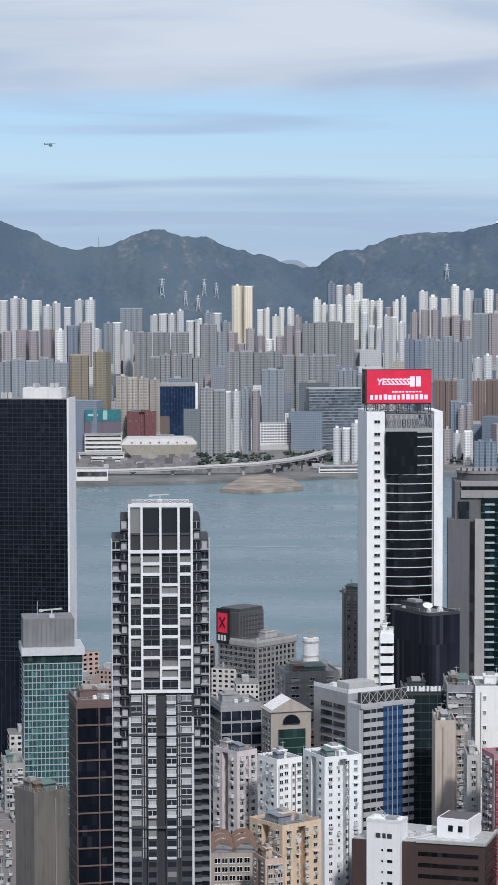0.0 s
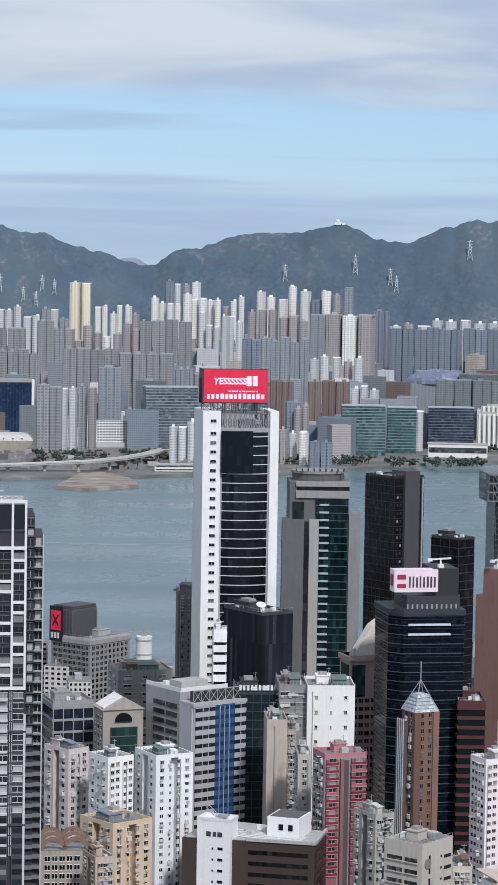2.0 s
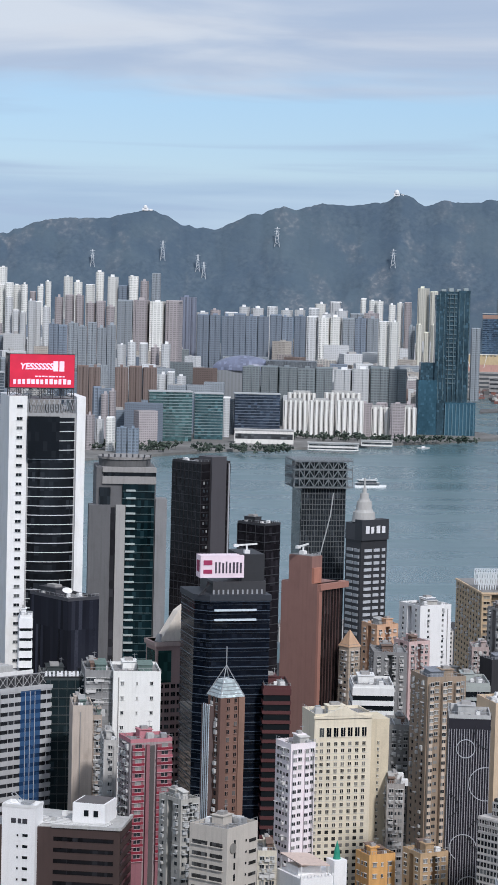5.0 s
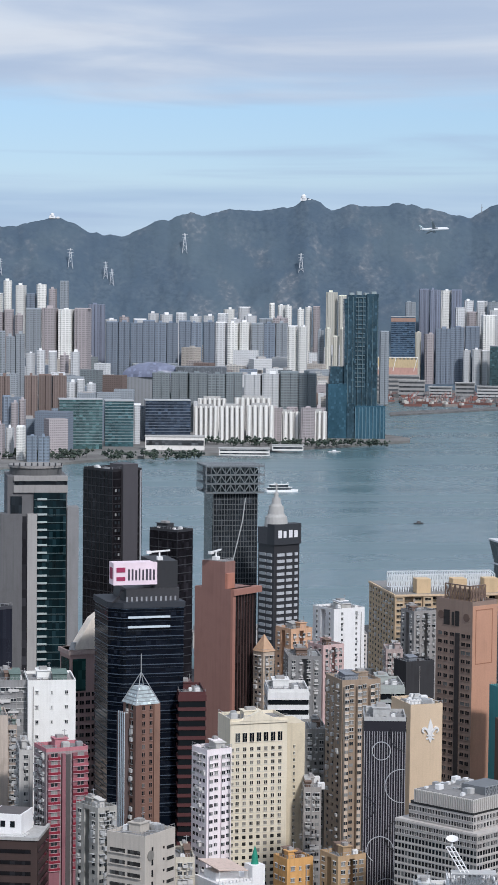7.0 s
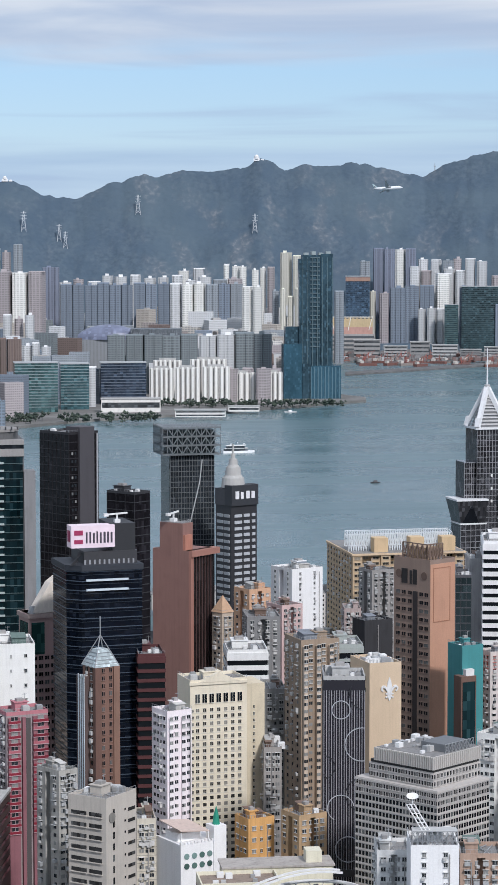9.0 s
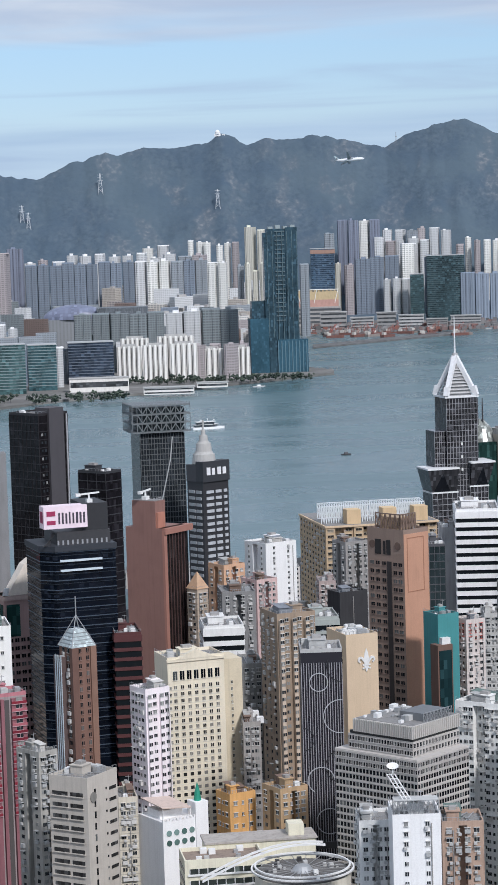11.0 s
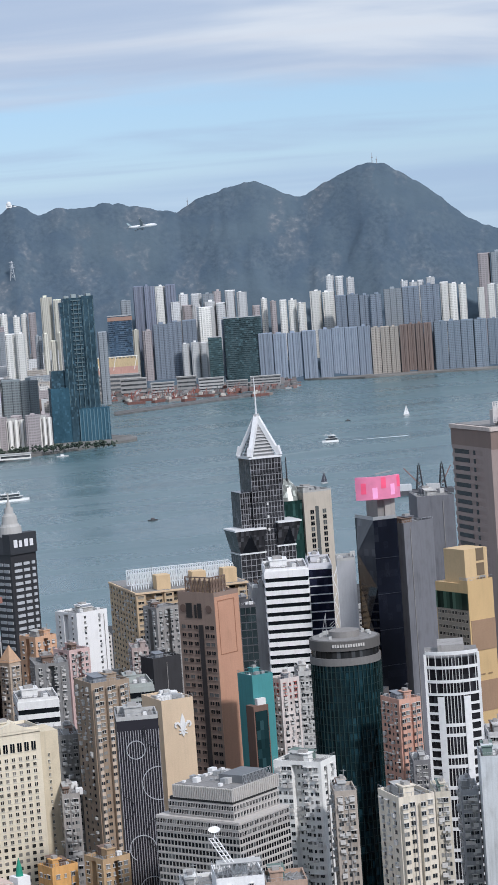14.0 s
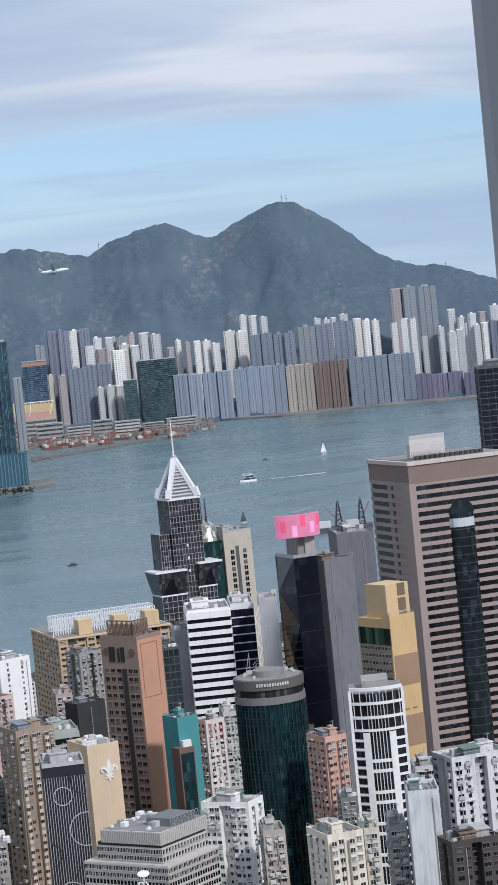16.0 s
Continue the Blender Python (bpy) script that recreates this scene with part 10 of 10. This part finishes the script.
flats("white block with a glazed top floor", 142.4, 557.1, 75.7, 7.9, 12.0, -10.3, (0.66, 0.66, 0.65), cols=4, side=2, seed=31)
flats("low brick and glass block", 165.4, 566.4, 71.4, 10.1, 12.0, -12.3, (0.45, 0.33, 0.26), cols=4, side=2, seed=32)
flats("grey apartment block in a side street", 173.5, 832.1, 61.0, 5.2, 18.0, -6.8, (0.34, 0.33, 0.33), cols=2, side=2, seed=33)
flats("brown-grey apartment block behind the hotel", 153.9, 744.2, 61.2, 5.5, 15.0, -6.7, (0.4, 0.38, 0.36), cols=3, side=2, seed=34)
ribbon("office block in white and black stripes", 288.5, 957.5, 96.3, 17.3, 28.0, -14.8, (0.76, 0.76, 0.76), G_DARK, storey=3.5, h=1.9, proud=0.4)
ribbon("office block in black with white lines", 306.6, 956.0, 96.8, 9.4, 28.0, -15.8, (0.6, 0.6, 0.62), curtain((0.012, 0.014, 0.03)), storey=3.5, h=0.5, proud=0.2)
build_spire(384.5, 1294.1, 96.2, 20.2, 30.5, 3.5)
build_domed(421.3, 1314.1, 91.2, 17.3, 23.0, 7.2)
build_facet(338.0, 962.4, 112.0, 10.8, 19.2, 5.6)
flats("blank grey office tower", 352.6, 966.4, 108.0, 17.5, 11.6, 24.7, (0.20, 0.205, 0.225), cols=0, side=0, seed=35, ac=0)
flats("tall blank grey office tower", 376.3, 1012.3, 113.5, 16.4, 26.0, -12.4, (0.18, 0.185, 0.205), cols=0, side=0, seed=36)
build_round(243.2, 762.1, 96.9, 22.7, 20.0, -17.7)
build_times(339.9, 833.4, 155.4, 39.9, 35.7, 1.8)
build_goldhotel(292.3, 744.7, 113.0, 10.4, 17.1, 16.6)
build_whiteframe(243.3, 656.4, 107.3, 15.0, 18.0, -20.3)
flats("salmon pink apartment block", 262.5, 734.5, 79.3, 8.0, 11.7, 10.3, (0.58, 0.38, 0.3), cols=4, side=4, seed=37, bay=0.8)
flats("narrow dark grey office block", 258.8, 714.6, 63.6, 5.2, 14.0, -14.9, (0.24, 0.24, 0.25), cols=2, side=2, seed=38)
flats("white apartment block with many windows", 210.3, 657.2, 79.4, 9.4, 15.1, 44.3, (0.72, 0.72, 0.7), cols=2, side=8, seed=39, w=1.3)
flats("beige banded apartment block", 207.3, 637.1, 75.1, 6.1, 12.0, -13.0, (0.46, 0.41, 0.36), cols=3, side=2, seed=40)
flats("cream apartment block with rounded bays", 203.7, 575.0, 85.6, 9.7, 13.7, 2.5, (0.66, 0.62, 0.55), cols=4, side=3, seed=41, bay=1.2)
flats("low beige apartment wing with small windows", 215.8, 581.2, 84.3, 3.8, 14.0, -15.4, (0.58, 0.55, 0.48), cols=2, side=2, seed=42)
flats("pale concrete gable block", 234.2, 595.6, 88.5, 8.2, 14.0, -18.5, (0.58, 0.6, 0.61), cols=0, side=0, seed=43, stain=0.6)
flats("grey worn apartment terrace", 232.6, 607.0, 77.8, 4.7, 14.0, -18.0, (0.38, 0.39, 0.4), cols=3, side=2, seed=44)
flats("dark brown office block", 228.4, 554.8, 83.4, 13.2, 9.1, -0.4, (0.085, 0.072, 0.068), cols=5, side=3, seed=45, w=1.6, ac=0, gl=G_DARK, trim=(0.14, 0.12, 0.11))
flats("grey and white tenement with drying racks", 268.5, 646.5, 84.6, 18.4, 13.2, 2.4, (0.60, 0.60, 0.60), cols=6, side=4, seed=46, w=1.7, h=1.3, gl=G_DARK)
flats("grey and white tenement", 273.5, 687.6, 75.1, 6.8, 14.0, -16.7, (0.58, 0.58, 0.58), cols=4, side=2, seed=47, gl=G_DARK)
flats("white and red apartment block", 262.3, 860.9, 67.9, 8.0, 9.0, 13.1, (0.62, 0.58, 0.56), cols=3, side=3, seed=48, trim=(0.55, 0.15, 0.12))
flats("grey and white apartment block", 280.6, 897.1, 63.6, 6.4, 16.0, -12.4, (0.55, 0.55, 0.54), cols=3, side=2, seed=49)
flats("white apartment block with stair tower", 217.6, 707.3, 67.6, 13.6, 14.8, 4.9, (0.7, 0.71, 0.69), cols=5, side=3, seed=50)
flats("brown checked apartment block", 222.9, 684.6, 63.4, 6.1, 12.0, -13.0, (0.42, 0.36, 0.33), cols=3, side=2, seed=51)
glazed("black glass tower beyond the square", 508.2, 1142.0, 173.5, 26.7, 30.0, -21.0, (0.012, 0.014, 0.02), nR=8, nL=6)
glazed("dark glass side tower", 266.7, 922.2, 87.8, 6.1, 18.0, -12.1, (0.03, 0.045, 0.05), nR=4, nL=3)
flats("plain grey block with blank walls", 285.8, 968.7, 87.6, 5.5, 18.0, -12.4, (0.42, 0.42, 0.42), cols=0, side=0, seed=52)
flats("black low block with roof fans", 237.5, 950.8, 66.3, 12.9, 9.8, 16.0, (0.05, 0.05, 0.055), cols=0, side=0, seed=53, ac=0)
flats("pinkish old apartment block", 236.7, 981.9, 66.6, 6.9, 14.0, -8.6, (0.46, 0.38, 0.36), cols=3, side=2, seed=54)
ribbon("grey-green car park block", 202.2, 856.4, 73.5, 10.9, 20.0, -7.3, (0.4, 0.43, 0.41), G_DARK, storey=3.2, h=1.1)
flats("grey tower flank of the estate", 267.2, 1056.7, 71.4, 12.0, 11.9, 15.8, (0.34, 0.33, 0.32), cols=4, side=3, seed=55)


# far shore landmarks
landmark_pair(708.2, 3176.0, 190.6, 38.7, 24.0, -6.6)
stripe_block(496.9, 3125.9, 47.0, 31.0, 16.0, -7.0)
stripe_block(529.5, 3120.5, 47.9, 31.7, 16.0, -7.6)
stripe_block(563.6, 3114.6, 48.8, 35.3, 16.0, -8.3)
stripe_block(510.2, 3174.4, 54.6, 36.6, 16.0, -7.1)
stripe_block(557.1, 3166.5, 55.9, 47.5, 16.0, -8.0)
stripe_block(606.9, 3133.2, 39.7, 29.0, 16.0, -9.0)
stripe_block(638.9, 3126.8, 40.6, 31.2, 16.0, -9.5)
glass_office(311.4, 2993.4, 62.6, 52.1, 26.0, -1.9, (0.06, 0.115, 0.12), "green glass waterfront office with pale floor lines")
glass_office(372.1, 3032.8, 58.7, 34.8, 26.0, -3.0, (0.05, 0.105, 0.12), "green glass waterfront office block")
glass_office(432.7, 3110.2, 55.4, 57.2, 24.0, -3.9, (0.035, 0.05, 0.075), "dark blue glass waterfront office with grey fins", (0.14, 0.16, 0.2))
hall(414.0, 2975.6, 71.7, 18.0, -7.9, 16.0, "white stepped podium hall by the water", 1)
navy_office(-119.4, 3224.6, 76.0, 50.0, 24.0, 6.1)
grid_hotel(-25.2, 3078.4, 40.3, 86.9, 18.0, 8.5)
glass_office(75.3, 3086.0, 77.6, 65.2, 30.0, 6.6, (0.10, 0.125, 0.15), "blue-grey waterfront office with close floor lines", (0.30, 0.32, 0.34))
arena(-152.9, 2942.3, 93.7, 60, 2, 16.0)
hall(-202.7, 3056.4, 45.9, 30, 3, 21.0, "white terraced hall with window bands", 4)
roof_screen(-202.6, 3062.0, 44.5, 37.5, 51.5, 3)
flats("low dull red market block", -151.2, 3076.3, 50.0, 36.3, 14.0, 3, (0.19, 0.085, 0.085), cols=5, side=2, seed=77, storey=4.0, ac=0, rows=3)
hall(-198.4, 2890.7, 52.7, 20, 3, 9.0, "long low white hall with window bands", 2)
hall(-183.0, 2621.7, 33.4, 12, 2, 13.0, "dark boxy waterfront ventilation building", 1)
hall(76.7, 2717.5, 44.5, 12, 3, 7.0, "low white pier building", 2)
hall(488.9, 2883.7, 59.8, 14, -10, 8.0, "white two-storey ferry pier", 2)
hall(567.6, 2959.2, 37.7, 10, -10, 6.0, "low white ferry pier", 1)
highway([(-306, 2683, 8), (-234, 2690, 7), (-191, 2693, 8), (-148, 2696, 8), (-105, 2698, 9), (-62, 2699, 11), (-25, 2700, 13), (12, 2700, 15), (43, 2748, 15), (70, 2811, 15), (94, 2866, 17)], 14, 13)
whale_roof(458, 3530, 106, 21, -11.4, 67.9)
painted_depot(1000, 4357, 67, 98, 14, -13.3)
for bearing, far, wide, high, tint in ((13.75, 4318, 46, 30, 0.36), (14.45, 4300, 40, 20, 0.44), (15.05, 4316, 34, 27, 0.33), (15.55, 4308, 44, 22, 0.5), (16.2, 4290, 36, 15, 0.3), (16.75, 4302, 52, 19, 0.4)):
    hall(far * math.sin(radians(bearing)), far * math.cos(radians(bearing)), wide, 16, -bearing, high, "low grey terminal building with window bands", 4, (tint, tint * 0.99, tint * 0.98))
blue_tower = glass_office(1053.3, 4364.7, 139.9, 42.9, 20.0, -10.6, (0.05, 0.085, 0.13), "blue glass tower with an orange roof band", (0.1, 0.14, 0.2))
part("roof_band", box(-0.9, -0.9, 128.5, 43.8, -0.45, 135.5), wall((0.36, 0.24, 0.19), 0.7, 0.3), blue_tower, "faded orange roof band")
glass_office(1257.2, 4320.8, 121.6, 67.6, 24.0, -13.2, (0.04, 0.07, 0.08), "dark green glass waterfront block", (0.07, 0.1, 0.11))
glass_office(1219.9, 4300.3, 89.9, 24.4, 16.0, -12.8, (0.045, 0.08, 0.09), "slim teal glass tower", (0.08, 0.12, 0.12))
crane_yard(13.9, 17.2, 4080, 4250, 26, 5)
container_rows(13.4, 17.8, 4180, 4480, 420, 6)
container_rows(-4.6, 3.6, 2725, 2960, 330, 8, (0.34, 0.33, 0.32))
far_field(230, 12)
low_city(1000, 33)
tree_belt("shore_trees", 4.3, 9.2, 2835, 2900, 100, 7, 4, "dark green trees along the far promenade")
tree_belt("park_trees", -1.2, 2.6, 2800, 2950, 90, 7, 5, "dark green trees round the road junction")
tree_belt("headland_trees", 9.2, 13.6, 3080, 3130, 90, 7, 6, "dark green trees on the headland")
tree_belt("street_trees", 9.5, 14, 1000, 1250, 40, 7, 9, "green street trees between blocks", BASE)
ferry(478, 2439, 6, 34)
ferry(940, 2812, 172, 20, "white motor launch under way", 95)
work_boat(648, 2974, 2, 16, (0.5, 0.5, 0.5), "small white pleasure boat")
sailing_boat(1162, 3143, 20, 15, (0.8, 0.8, 0.8))
sailing_boat(762, 2305, 30, 13, (0.06, 0.06, 0.08))
crane_barge(795, 2117, -14)
work_boat(539, 2118, 10, 8, (0.06, 0.06, 0.065), "small dark work boat under way")
work_boat(67, 1722, 10, 8, (0.06, 0.06, 0.065), "small dark work boat under way")
work_boat(538, 2118, 10, 8, (0.06, 0.06, 0.065), "small dark work boat under way")
work_boat(1076, 3138, 10, 8, (0.06, 0.06, 0.065), "small dark work boat under way")
for bearing, dip, high in ((4.56, 0.16, 30), (6.17, 0.00, 36), (6.98, 0.21, 30), (7.12, 0.39, 30), (8.79, -0.38, 36), (11.47, 0.03, 34), (-1.99, 0.53, 34), (-1.45, 0.73, 26), (-1.16, 0.86, 28), (-1.02, 0.50, 30), (-0.74, 0.58, 28)):
    far = slope_distance(bearing, dip)
    pylon(bearing, far, hill_height(bearing, far), high)
summit_station(5.75, 4848, hill_height(5.75, 4848), 4)
summit_station(11.51, 4848, hill_height(11.51, 4848), 5)
hill_mast(19.88, 4848, hill_height(19.88, 4848), 22)
hill_mast(19.98, 4848, hill_height(19.98, 4848), 16)
hill_mast(15.59, 4848, hill_height(15.59, 4848), 18)
hill_mast(-3.44, 4848, hill_height(-3.44, 4848), 22)
hill_mast(23.48, 4848, hill_height(23.48, 4848), 12)
airliner(1003, 3872, 290, 0.5, 48)
city_fill(90, 21)
hip_roof(BLOCKS["tan block with a small pyramid roof"])
roof_rig(BLOCKS["plain white block with a roof crane"])
gondola(BLOCKS["plain white block with a roof crane"], 6, 5, BLOCKS["plain white block with a roof crane"]["top"] + 1.0, 0.9)
school_hall(112.0, 622.0, 52.0, 21.0, 13.0, -4.0)
round_canopy(139.0, 603.0, 54.0, 13.0)
zigzag_wall(311.5, 934.0, 100.5, 7.4, 16.0, -17.0)
lookout()
helicopter(-205, 2592, 355, 20, 11)
wake_line([(-157, 2008), (-111, 2019), (-65, 2023), (-19, 2017), (27, 2008), (73, 2019), (120, 2035)], 3.5)
wake_line([(697, 2600), (766, 2662), (839, 2685), (918, 2717)], 3.5)
